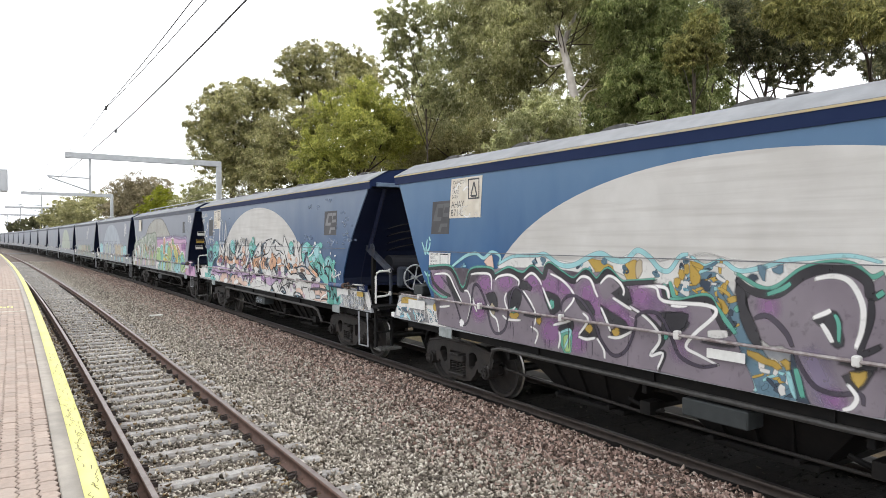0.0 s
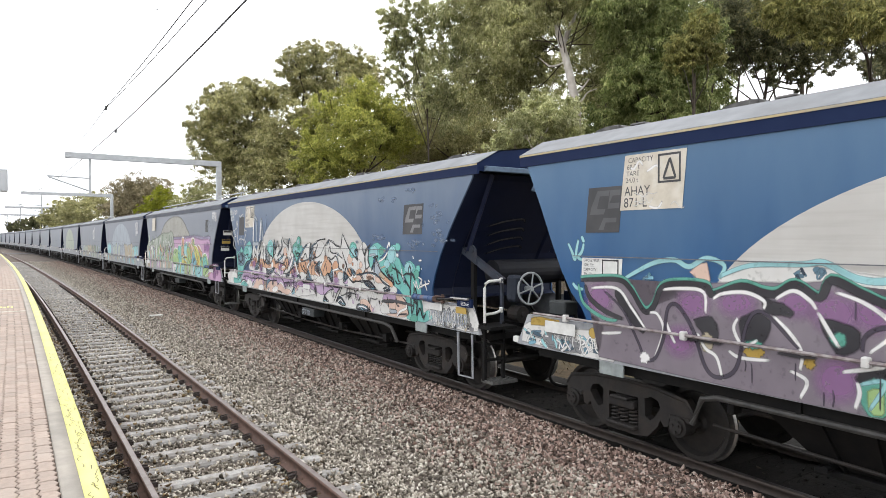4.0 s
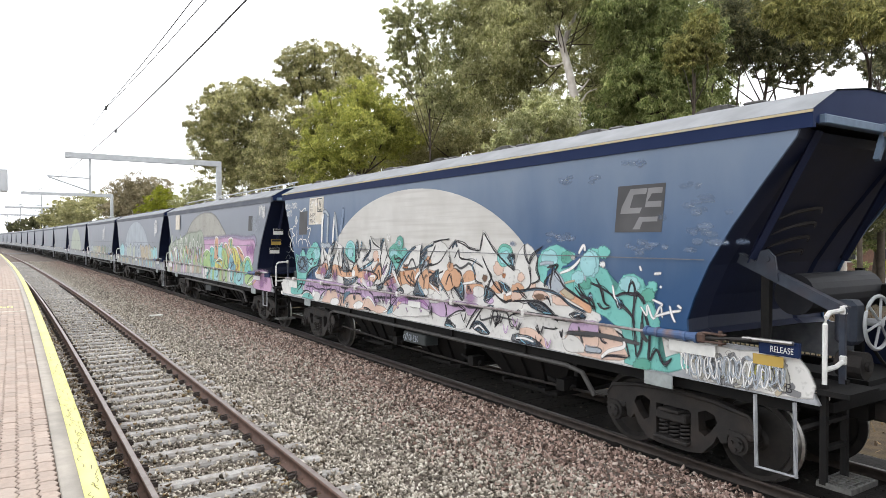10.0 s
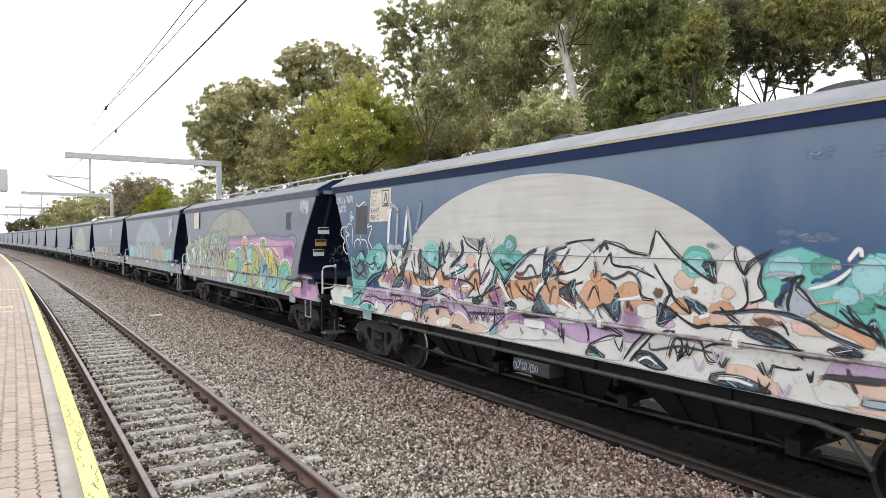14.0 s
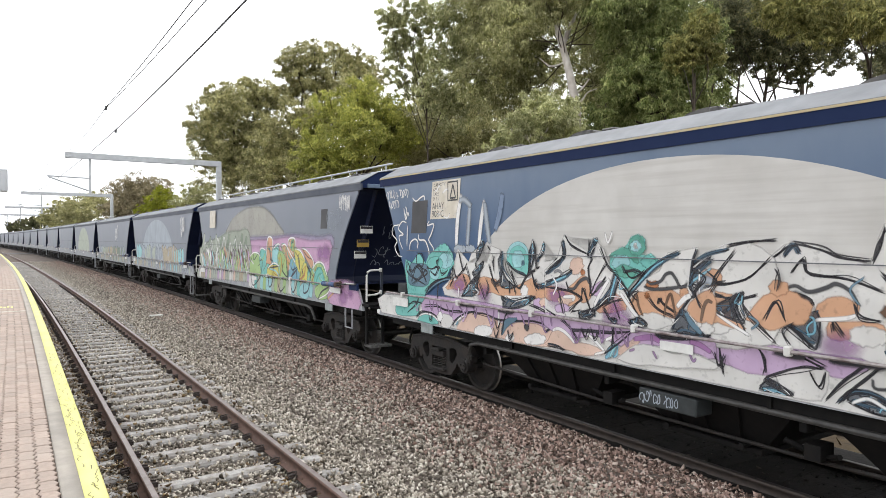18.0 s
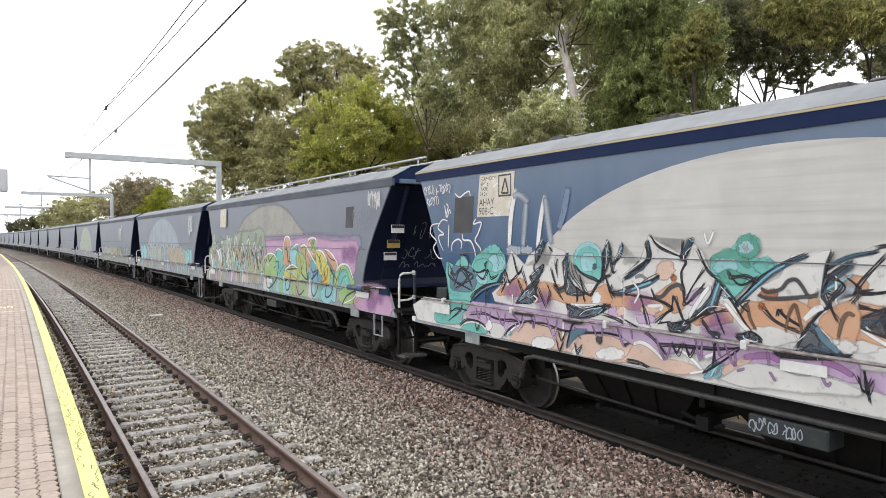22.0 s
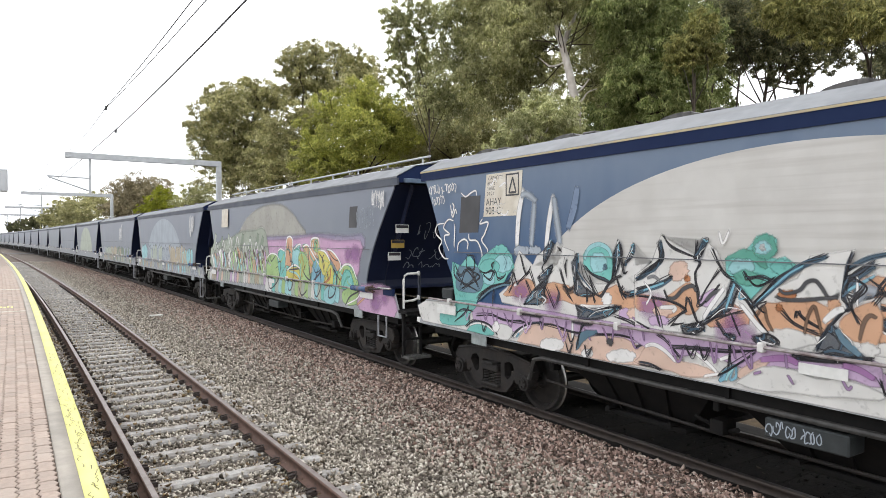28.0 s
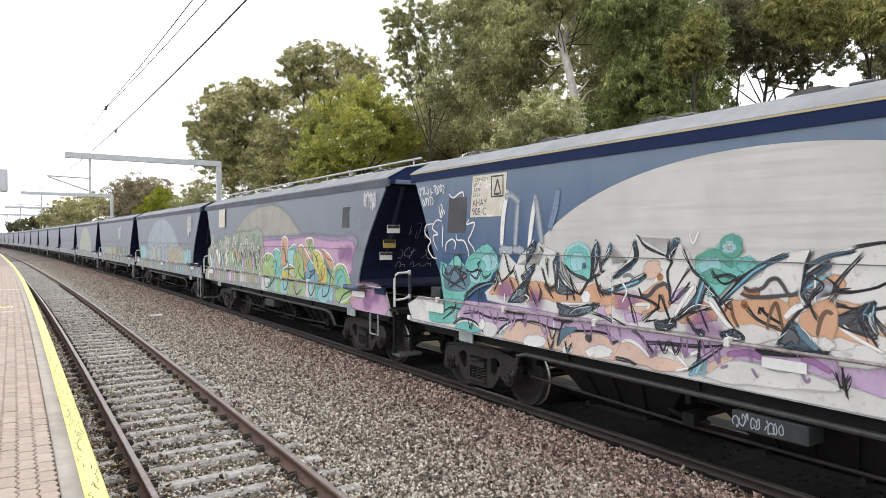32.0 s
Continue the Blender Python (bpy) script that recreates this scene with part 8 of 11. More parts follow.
    p.line("violet", 0.06, (-0.14, 1.57), (-0.29, 1.55), (-0.44, 1.48))
    p.line("plum", 0.03, (1.77, 1.58), (1.63, 1.32), (1.54, 1.51))
    p.line("plum", 0.03, (1.23, 1.65), (1.16, 1.38), (1.13, 1.61))
    p.line("plum", 0.03, (0.95, 1.61), (0.91, 1.45))
    p.line("plum", 0.03, (0.87, 1.62), (0.74, 1.39), (0.74, 1.57))
    p.line("plum", 0.03, (0.38, 1.6), (0.36, 1.44))
    p.line("plum", 0.03, (-0.14, 1.46), (-0.2, 1.36), (-0.24, 1.4))
    p.line("plum", 0.03, (2.11, 1.48), (2.15, 1.7))
    p.line("plum", 0.03, (0.62, 1.38), (0.72, 1.34))
    p.line("plum", 0.03, (0.36, 1.4), (0.29, 1.3))


def far_tags(p):
    """White drips and an outlined tag on the blue beside the lettering."""
    p.line("white", 0.1, (4.38, 3.48), (4.5, 3.07), (4.55, 2.54))
    p.line("ghost", 0.09, (4.14, 3.29), (4.18, 2.92), (4.22, 2.56))
    p.line("white", 0.09, (3.73, 3.35), (3.82, 3), (3.9, 2.53))
    p.line("ghost", 0.1, (3.74, 3.33), (3.67, 2.97), (3.59, 2.6))
    p.line("scuff", 0.12, (3.26, 3.43), (3.33, 3.13), (3.46, 2.81))
    p.line("ghost", 0.08, (4.47, 3.35), (4.3, 3.36), (4.08, 3.23))
    p.fill("ghost", (4.26, 2.53), (4.3, 2.49), (4.4, 2.47), (4.52, 2.47), (4.59, 2.5), (4.59, 2.54), (4.52, 2.58), (4.4, 2.59), (4.3, 2.57))
    p.fill("ghost", (4.01, 2.55), (4.04, 2.51), (4.11, 2.5), (4.2, 2.5), (4.25, 2.52), (4.25, 2.56), (4.2, 2.58), (4.11, 2.59), (4.04, 2.58))
    p.line("white", 0.03, (6.52, 2.98), (6.79, 2.95), (6.83, 2.8), (6.64, 2.67), (6.73, 2.54), (6.58, 2.38), (6.41, 2.36))
    p.line("white", 0.03, (6.25, 3.01), (6.43, 3.04), (6.58, 2.9), (6.39, 2.79), (6.55, 2.76), (6.52, 2.64), (6.39, 2.48))
    p.line("white", 0.03, (6.22, 2.99), (6.25, 2.53))
    p.line("white", 0.03, (6.14, 2.48), (6.11, 2.63), (5.94, 2.7), (5.83, 2.64), (5.86, 2.52))
    p.line("white", 0.03, (5.81, 2.8), (5.78, 2.69), (5.57, 2.67), (5.44, 2.49), (5.44, 2.37))
    p.line("white", 0.03, (5.41, 3.04), (5.49, 2.95), (5.27, 2.97), (5.36, 2.79), (5.44, 2.68), (5.28, 2.53), (5.31, 2.39))
    p.line("white", 0.03, (6.37, 3.32), (6.29, 3.08), (6.21, 3.21), (6.16, 3.12))
    p.line("white", 0.03, (6.05, 3.49), (5.9, 3.41), (5.73, 3.47), (5.61, 3.49), (5.58, 3.4))
    p.line("white", 0.03, (6.31, 3.33), (6.25, 3.25), (6.34, 3.09))


def sharp_letters_near(p):
    """The half of the sharp lettering towards the near end, running out into teal clouds."""
    p.fill("pale", (-2.86, 2.2), (-3.09, 2.6), (-3.36, 2.51), (-3.44, 2.25), (-3.61, 2.01), (-3.79, 1.99), (-3.99, 2.05), (-4.24, 1.94), (-4.47, 1.83), (-4.6, 1.78), (-4.6, 1.64), (-4.11, 1.64), (-3.53, 1.63), (-2.87, 1.58))
    p.fill("tealpaint", (-3.43, 2.39), (-3.53, 2.51), (-3.69, 2.58), (-3.82, 2.61), (-3.95, 2.57), (-4.03, 2.53), (-4.17, 2.49), (-4.18, 2.44), (-4.08, 2.35), (-4.03, 2.32), (-4.17, 2.26), (-4.37, 2.31), (-4.42, 2.47), (-4.51, 2.57), (-4.61, 2.57), (-4.61, 1.85), (-4.41, 1.91), (-4.21, 1.98), (-4.03, 2.03), (-3.84, 2.26), (-3.77, 2.35), (-3.63, 2.27), (-3.59, 2.07), (-3.47, 2.14), (-3.42, 2.27))
    p.fill("tealpaint", (-4.18, 2.21), (-4.31, 2.45), (-4.44, 2.56), (-4.58, 2.51), (-4.59, 2.36), (-4.75, 2.31), (-4.83, 2.17), (-4.88, 2.02), (-4.95, 2.15), (-5.03, 2.25), (-5.19, 2.27), (-5.32, 2.2), (-5.37, 2.08), (-5.47, 2.02), (-5.45, 1.95), (-5.57, 1.75), (-5.55, 1.59), (-5.58, 1.29), (-5.86, 1.39), (-5.99, 1.28), (-5.72, 1.18), (-5.28, 1.17), (-5.07, 1.18), (-5.04, 1.56), (-4.75, 1.73), (-4.51, 1.81), (-4.15, 1.96))
    p.fill("salmon", (-4.48, 1.54), (-4.87, 1.57), (-5.04, 1.37), (-5.07, 1.24), (-4.66, 1.18), (-4.19, 1.19), (-4.02, 1.37), (-4.35, 1.5))
    p.fill("mauve", (-4.09, 1.49), (-4.29, 1.6), (-4.48, 1.59), (-4.42, 1.51), (-4.12, 1.44))
    p.fill("pale", (-1.06, 2.5), (-1.33, 2.67), (-1.86, 2.52), (-2.02, 2.49), (-2.12, 2.82), (-2.26, 2.66), (-2.42, 2.48), (-2.75, 2.3), (-2.92, 2.23), (-3.02, 2.17), (-3.03, 1.62), (-2.04, 1.63), (-1.07, 1.67))
    p.fill("mauve", (-0.36, 1.64), (-1.07, 1.64), (-1.62, 1.63), (-1.99, 1.62), (-1.78, 1.46), (-1.5, 1.47), (-1.03, 1.36), (-0.52, 1.41))
    p.fill("pale", (-1.14, 1.36), (-1.4, 1.47), (-1.63, 1.46), (-1.56, 1.21), (-1.24, 1.22))
    p.fill("orange", (-0.81, 2.06), (-1.03, 2.11), (-1.17, 2.03), (-1.2, 1.88), (-1.03, 1.76), (-0.85, 1.85))
    p.fill("orange", (-1.54, 2.08), (-1.68, 2.17), (-1.86, 2.14), (-1.88, 2.04), (-1.78, 2.01), (-1.5, 1.95))
    p.fill("orange", (-1.65, 1.94), (-1.93, 1.97), (-2.1, 1.95), (-2.11, 1.84), (-1.93, 1.85), (-1.66, 1.8))
    p.fill("brown", (-2.07, 2.08), (-2.15, 2.12), (-2.21, 2.1), (-2.15, 2.03))
    p.fill("orange", (-2.33, 1.93), (-2.45, 2.02), (-2.58, 2.01), (-2.6, 1.91), (-2.48, 1.88))
    p.fill("orange", (-2.65, 1.83), (-2.87, 1.89), (-3.02, 1.9), (-3.02, 1.8), (-2.8, 1.78), (-2.68, 1.75))
    p.fill("salmon", (-2.63, 2.25), (-2.6, 2.19), (-2.53, 2.16), (-2.45, 2.17), (-2.4, 2.21), (-2.4, 2.27), (-2.45, 2.33), (-2.53, 2.34), (-2.6, 2.31))
    p.fill("rust", (-2.68, 2.15), (-2.67, 2.13), (-2.65, 2.12), (-2.63, 2.12), (-2.62, 2.13), (-2.62, 2.15), (-2.63, 2.16), (-2.65, 2.17), (-2.67, 2.16))
    p.fill("salmon", (-1.15, 2.24), (-1.13, 2.2), (-1.08, 2.18), (-1.02, 2.18), (-0.98, 2.21), (-0.98, 2.25), (-1.02, 2.29), (-1.08, 2.29), (-1.13, 2.28))
    p.fill("violet", (-1.86, 1.75), (-1.83, 1.71), (-1.77, 1.68), (-1.69, 1.68), (-1.64, 1.71), (-1.64, 1.74), (-1.69, 1.78), (-1.77, 1.79), (-1.83, 1.78))
    p.fill("pale", (-2.13, 1.86), (-2.09, 1.81), (-2.01, 1.78), (-1.91, 1.78), (-1.85, 1.81), (-1.85, 1.87), (-1.91, 1.91), (-2.01, 1.93), (-2.09, 1.91))
    p.fill("pale", (-1.16, 1.81), (-1.12, 1.76), (-1.02, 1.73), (-0.91, 1.73), (-0.83, 1.76), (-0.83, 1.81), (-0.91, 1.85), (-1.02, 1.87), (-1.12, 1.85))
    p.fill("mauve", (-2.38, 1.75), (-2.36, 1.72), (-2.31, 1.7), (-2.25, 1.7), (-2.21, 1.71), (-2.21, 1.74), (-2.25, 1.76), (-2.31, 1.77), (-2.36, 1.76))
    p.fill("tealpaint", (-2.86, 2.46), (-2.82, 2.36), (-2.71, 2.3), (-2.58, 2.31), (-2.5, 2.39), (-2.49, 2.5), (-2.58, 2.58), (-2.71, 2.6), (-2.82, 2.55))
    p.fill("aqua", (-2.8, 2.42), (-2.77, 2.36), (-2.7, 2.33), (-2.61, 2.34), (-2.56, 2.38), (-2.56, 2.44), (-2.61, 2.49), (-2.7, 2.51), (-2.77, 2.48))
    p.line("teal", 0.045, (-2.48, 2.49), (-2.57, 2.59), (-2.67, 2.61), (-2.8, 2.57), (-2.85, 2.49))
    p.fill("ink", (-1.18, 2.15), (-1.33, 2.19), (-1.5, 2.1), (-1.2, 2.05))
    p.fill("ink", (-1.18, 1.98), (-1.53, 2.02), (-1.55, 1.72), (-1.47, 1.7), (-1.34, 1.82), (-1.24, 1.91))
    p.line("sky", 0.025, (-1.4, 1.9), (-1.45, 1.97), (-1.51, 1.95), (-1.51, 1.83), (-1.43, 1.8))
    p.fill("ink", (-0.42, 1.98), (-0.78, 2.16), (-0.7, 2.02), (-0.81, 1.85), (-0.55, 1.91))
    p.fill("ink", (-2.13, 1.73), (-2.17, 1.96), (-2.26, 1.92), (-2.4, 1.85), (-2.29, 1.77), (-2.18, 1.71))
    p.fill("ink", (-2.51, 2.05), (-2.68, 2.02), (-2.8, 1.93), (-2.73, 1.88), (-2.58, 1.97))
    p.fill("ink", (-2.74, 2.43), (-2.8, 2.47), (-2.89, 2.46), (-2.9, 2.25), (-2.82, 2.31))
    p.fill("ink", (-1.81, 1.25), (-1.87, 1.35), (-2.07, 1.33), (-2.27, 1.21), (-2.04, 1.19))
    p.line("ink", 0.09, (-1.72, 1.21), (-1.87, 1.34), (-2.07, 1.34), (-2.29, 1.2))
    p.line("white", 0.03, (-1.84, 1.23), (-1.99, 1.3), (-2.16, 1.23))
    p.fill("ink", (-0.96, 1.2), (-1.07, 1.31), (-1.21, 1.25), (-1.31, 1.2))
    p.line("black", 0.042, (-1.26, 2.68), (-1.56, 2.61), (-1.74, 2.54), (-2.01, 2.51))
    p.line("black", 0.036, (-2.12, 2.82), (-2.06, 2.66), (-2.02, 2.5))
    p.line("black", 0.042, (-2.12, 2.82), (-2.26, 2.66), (-2.42, 2.51), (-2.58, 2.4), (-2.75, 2.3), (-2.91, 2.22))
    p.line("black", 0.042, (-1.27, 2.37), (-1.4, 2.52), (-1.43, 2.4), (-1.56, 2.37), (-1.8, 2.35), (-2.12, 2.25))
    p.line("black", 0.048, (-2.09, 2.43), (-2.21, 2.25), (-2.32, 2.1), (-2.26, 1.99), (-2.15, 1.73))
    p.line("black", 0.042, (-2.29, 2.15), (-2.4, 2), (-2.53, 1.9), (-2.6, 1.9), (-2.53, 2.05))
    p.line("black", 0.054, (-2.26, 1.95), (-2.48, 1.81), (-2.67, 1.73), (-2.8, 1.77), (-3.02, 1.8))
    p.line("black", 0.03, (-0.97, 2.27), (-0.94, 2.42), (-1.13, 2.55), (-1.26, 2.65))
    p.line("black", 0.03, (-0.9, 2.28), (-1.01, 2.17), (-1.1, 2.16))
    p.line("black", 0.03, (-1.86, 2.14), (-1.92, 2.03), (-2.1, 1.99))
    p.line("black", 0.027, (-1.69, 1.85), (-1.69, 1.96), (-1.78, 1.83))
    p.line("black", 0.03, (-1.06, 2.02), (-1.2, 1.91), (-1.5, 1.69))
    p.line("black", 0.03, (-0.67, 2.02), (-0.89, 1.8), (-1.14, 1.69))
    p.line("black", 0.03, (-1.21, 1.23), (-1.03, 1.31), (-1.2, 1.41), (-1.4, 1.48), (-1.61, 1.5))
    p.line("black", 0.03, (-1.3, 1.62), (-1.61, 1.5))
    p.line("black", 0.03, (-1.47, 1.46), (-1.56, 1.33), (-1.63, 1.48))
    p.line("black", 0.036, (-1.61, 1.21), (-1.78, 1.41), (-1.99, 1.61))
    p.line("black", 0.036, (-1.75, 1.24), (-1.93, 1.43), (-2.1, 1.61))
    p.line("black", 0.03, (-2.73, 1.6), (-2.81, 1.4), (-2.92, 1.38))
    p.line("black", 0.024, (-2.29, 1.34), (-2.37, 1.56), (-2.48, 1.57), (-2.48, 1.42), (-2.43, 1.34), (-2.54, 1.45), (-2.56, 1.58))
    p.line("black", 0.027, (-2.75, 1.52), (-2.92, 1.6), (-3.03, 1.64))
    p.line("black", 0.024, (-1.03, 1.36), (-1.01, 1.51), (-0.94, 1.63))
    p.line("black", 0.024, (-0.57, 1.27), (-0.54, 1.4), (-0.5, 1.61))
    p.line("darkgrey", 0.03, (-2.02, 1.49), (-2.07, 1.4), (-2.43, 1.49), (-2.68, 1.49), (-2.92, 1.48))
    p.line("darkgrey", 0.04, (-1.23, 2.23), (-1.33, 2.26), (-1.46, 2.21), (-1.62, 2.26), (-1.71, 2.3), (-1.83, 2.24), (-1.9, 2.12))
    p.line("steel", 0.05, (-1.2, 2.53), (-1.3, 2.65), (-1.36, 2.56))
    p.line("white", 0.06, (-1.2, 2.02), (-1.33, 2.05), (-1.53, 2.05))
    p.line("white", 0.04, (-1.5, 1.95), (-1.78, 1.99), (-1.89, 2.03))
    p.line("white", 0.05, (-2.68, 1.84), (-2.87, 1.9), (-3.02, 1.92))
    p.fill("black", (-2.38, 1.64), (-2.36, 1.63), (-2.32, 1.61), (-2.27, 1.61), (-2.23, 1.62), (-2.23, 1.63), (-2.27, 1.65), (-2.32, 1.65), (-2.36, 1.65))
    p.fill("aqua", (-3.83, 2.44), (-3.8, 2.37), (-3.71, 2.33), (-3.61, 2.33), (-3.54, 2.39), (-3.54, 2.46), (-3.61, 2.52), (-3.71, 2.54), (-3.8, 2.5))
    p.fill("teal", (-4.15, 2.46), (-4.13, 2.41), (-4.06, 2.38), (-3.99, 2.39), (-3.94, 2.42), (-3.94, 2.48), (-3.99, 2.52), (-4.06, 2.53), (-4.13, 2.5))
    p.fill("aqua", (-4.61, 2.39), (-4.59, 2.29), (-4.53, 2.23), (-4.46, 2.25), (-4.42, 2.33), (-4.42, 2.43), (-4.46, 2.52), (-4.53, 2.54), (-4.59, 2.49))
    p.fill("teal", (-4.48, 2.12), (-4.46, 2.08), (-4.41, 2.06), (-4.34, 2.06), (-4.3, 2.09), (-4.3, 2.13), (-4.34, 2.17), (-4.4, 2.18), (-4.46, 2.16))
    p.fill("aqua", (-4.37, 2.2), (-4.34, 2.16), (-4.28, 2.13), (-4.2, 2.13), (-4.14, 2.16), (-4.14, 2.21), (-4.2, 2.25), (-4.28, 2.27), (-4.34, 2.25))
    p.fill("blue", (-3.92, 2.3), (-4.1, 2.37), (-4.25, 2.49), (-4.33, 2.58), (-4.34, 2.5), (-4.25, 2.41), (-4.08, 2.34))
    p.fill("ghost", (-3.67, 2.01), (-3.69, 2.17), (-3.77, 2.26), (-3.86, 2.22), (-3.99, 2.05), (-3.79, 1.97))
    p.fill("orange", (-3.92, 1.98), (-4.03, 2.01), (-4.24, 1.93), (-4.47, 1.81), (-4.44, 1.76), (-4.24, 1.84), (-4, 1.92))
    p.fill("beige", (-3.94, 1.98), (-4.03, 2.01), (-4.17, 1.95), (-4.14, 1.91), (-4.01, 1.94))
    p.fill("salmon", (-2.86, 1.89), (-3.03, 1.93), (-3.12, 1.91), (-3.08, 1.84), (-2.86, 1.79))
    p.fill("salmon", (-3.36, 1.93), (-3.53, 1.96), (-3.67, 1.9), (-3.53, 1.85), (-3.35, 1.85))
    p.fill("salmon", (-3.75, 1.91), (-3.88, 1.89), (-4.1, 1.82), (-3.88, 1.81), (-3.77, 1.83))
    p.fill("salmon", (-3.12, 2.14), (-3.11, 2.11), (-3.07, 2.09), (-3.03, 2.09), (-3, 2.12), (-3, 2.15), (-3.03, 2.18), (-3.07, 2.19), (-3.11, 2.17))
    p.fill("orange", (-2.86, 1.99), (-3, 2.04), (-3.12, 1.99), (-3.05, 1.94), (-2.86, 1.93))
    p.fill("salmon", (-3.28, 2.04), (-3.36, 2.06), (-3.37, 2.01), (-3.27, 1.98))
    p.fill("brown", (-3.36, 1.88), (-3.49, 1.9), (-3.59, 1.88), (-3.45, 1.85))
    p.fill("mauve", (-4.09, 1.47), (-4.17, 1.58), (-4.38, 1.61), (-4.58, 1.61), (-4.58, 1.5), (-4.38, 1.49), (-4.14, 1.46))
    p.fill("salmon", (-4.05, 1.4), (-4.18, 1.46), (-4.58, 1.47), (-4.59, 1.32), (-4.43, 1.23), (-4.26, 1.3))
    p.fill("pale", (-3.96, 1.3), (-4.11, 1.4), (-4.25, 1.37), (-4.35, 1.23), (-4.04, 1.2))
    p.fill("ink", (-2.87, 1.26), (-3.08, 1.3), (-3.3, 1.28), (-3.54, 1.17), (-3.24, 1.16), (-2.87, 1.16))
    p.line("salmon", 0.12, (-3.01, 1.33), (-3.24, 1.35), (-3.45, 1.3), (-3.66, 1.18))
    p.line("white", 0.035, (-2.92, 1.22), (-3.15, 1.24), (-3.37, 1.21))
    p.fill("ink", (-3.21, 1.78), (-3.38, 1.81), (-3.59, 1.76), (-3.77, 1.64), (-3.49, 1.67), (-3.3, 1.72))
    p.fill("ink", (-4.44, 1.95), (-4.48, 2), (-4.5, 1.92))
    p.fill("black", (-4.09, 1.68), (-4.19, 1.72), (-4.34, 1.7), (-4.38, 1.67), (-4.17, 1.65))
    p.line("black", 0.078, (-2.86, 1.92), (-3.08, 1.94), (-3.43, 1.99), (-3.73, 1.97), (-3.92, 1.91), (-4.1, 1.82), (-4.41, 1.73))
    p.line("black", 0.048, (-2.86, 1.77), (-3.14, 1.79), (-3.36, 1.81), (-3.59, 1.76), (-3.77, 1.65), (-3.86, 1.55))
    p.line("black", 0.048, (-3.79, 2.27), (-3.88, 2.19), (-3.99, 2.05), (-4.19, 1.96), (-4.37, 1.89), (-4.58, 1.81))
    p.line("black", 0.054, (-3.63, 2.3), (-3.73, 2.32), (-3.8, 2.35), (-3.86, 2.34), (-3.77, 2.23))
    p.line("black", 0.06, (-3.57, 2.03), (-3.59, 2.09), (-3.63, 2.15), (-3.71, 2.21))
    p.line("black", 0.042, (-3.72, 2), (-3.7, 2.1), (-3.73, 2.21), (-3.75, 2.33))
    p.line("black", 0.048, (-4.25, 2.12), (-4.31, 2), (-4.39, 1.94), (-4.5, 1.9), (-4.57, 1.77))
    p.line("black", 0.036, (-2.96, 1.99), (-3.08, 1.88), (-3.19, 1.82))
    p.line("black", 0.03, (-3.59, 1.89), (-3.67, 1.86), (-3.72, 1.77))
    p.line("black", 0.036, (-3.13, 2.63), (-3.14, 2.5), (-3.25, 2.34), (-3.32, 2.47), (-3.55, 2.6))
    p.line("black", 0.03, (-3.25, 2.34), (-3.28, 2.04), (-3.12, 1.93))
    p.line("black", 0.024, (-3.44, 2.47), (-3.42, 2.27), (-3.47, 2.14), (-3.3, 2.04))
    p.line("black", 0.024, (-3.39, 1.45), (-3.47, 1.33))
    p.line("black", 0.021, (-3.54, 1.44), (-3.73, 1.45), (-3.86, 1.47))
    p.line("black", 0.021, (-3.89, 1.44), (-3.93, 1.35), (-3.95, 1.47))
    p.line("black", 0.048, (-2.87, 1.57), (-3.01, 1.6), (-3.53, 1.63), (-3.89, 1.64))
    p.line("white", 0.045, (-4.25, 2.5), (-4.35, 2.62), (-4.38, 2.54))
    p.line("white", 0.04, (-3.88, 2.23), (-4.08, 2.29), (-4.2, 2.36), (-4.3, 2.45))
    p.line("ghost", 0.03, (-4.37, 2.52), (-4.35, 2.38), (-4.39, 2.13))
    p.fill("white", (-4.18, 2.46), (-4.17, 2.44), (-4.16, 2.44), (-4.15, 2.44), (-4.14, 2.45), (-4.14, 2.46), (-4.15, 2.47), (-4.16, 2.47), (-4.17, 2.46))
    p.line("darkgrey", 0.06, (-4.04, 1.44), (-4.25, 1.44), (-4.58, 1.45))
    p.line("darkgrey", 0.04, (-4.26, 1.55), (-4.3, 1.42), (-4.35, 1.32))
    p.line("ghost", 0.04, (-3.46, 2.34), (-3.61, 2.37), (-3.79, 2.37))
    p.line("beige", 0.03, (-3.98, 2.1), (-4.1, 2.13), (-4.2, 2.15))
    p.fill("aqua", (-4.57, 2.38), (-4.54, 2.29), (-4.46, 2.23), (-4.38, 2.25), (-4.32, 2.32), (-4.31, 2.42), (-4.37, 2.5), (-4.46, 2.52), (-4.54, 2.47))
    p.fill("aqua", (-5.29, 2.16), (-5.25, 2.1), (-5.17, 2.07), (-5.06, 2.07), (-5, 2.11), (-5, 2.17), (-5.06, 2.22), (-5.16, 2.24), (-5.25, 2.21))
    p.fill("tealpaint", (-4.8, 2.54), (-4.78, 2.5), (-4.73, 2.48), (-4.67, 2.48), (-4.63, 2.52), (-4.63, 2.56), (-4.67, 2.6), (-4.73, 2.6), (-4.78, 2.58))
    p.fill("tealpaint", (-5.54, 2.14), (-5.53, 2.11), (-5.49, 2.08), (-5.44, 2.09), (-5.41, 2.11), (-5.41, 2.15), (-5.44, 2.18), (-5.49, 2.19), (-5.53, 2.18))
    p.fill("teal", (-5.51, 2.05), (-5.49, 2), (-5.44, 1.98), (-5.38, 1.98), (-5.34, 2.01), (-5.34, 2.06), (-5.38, 2.09), (-5.44, 2.11), (-5.49, 2.09))
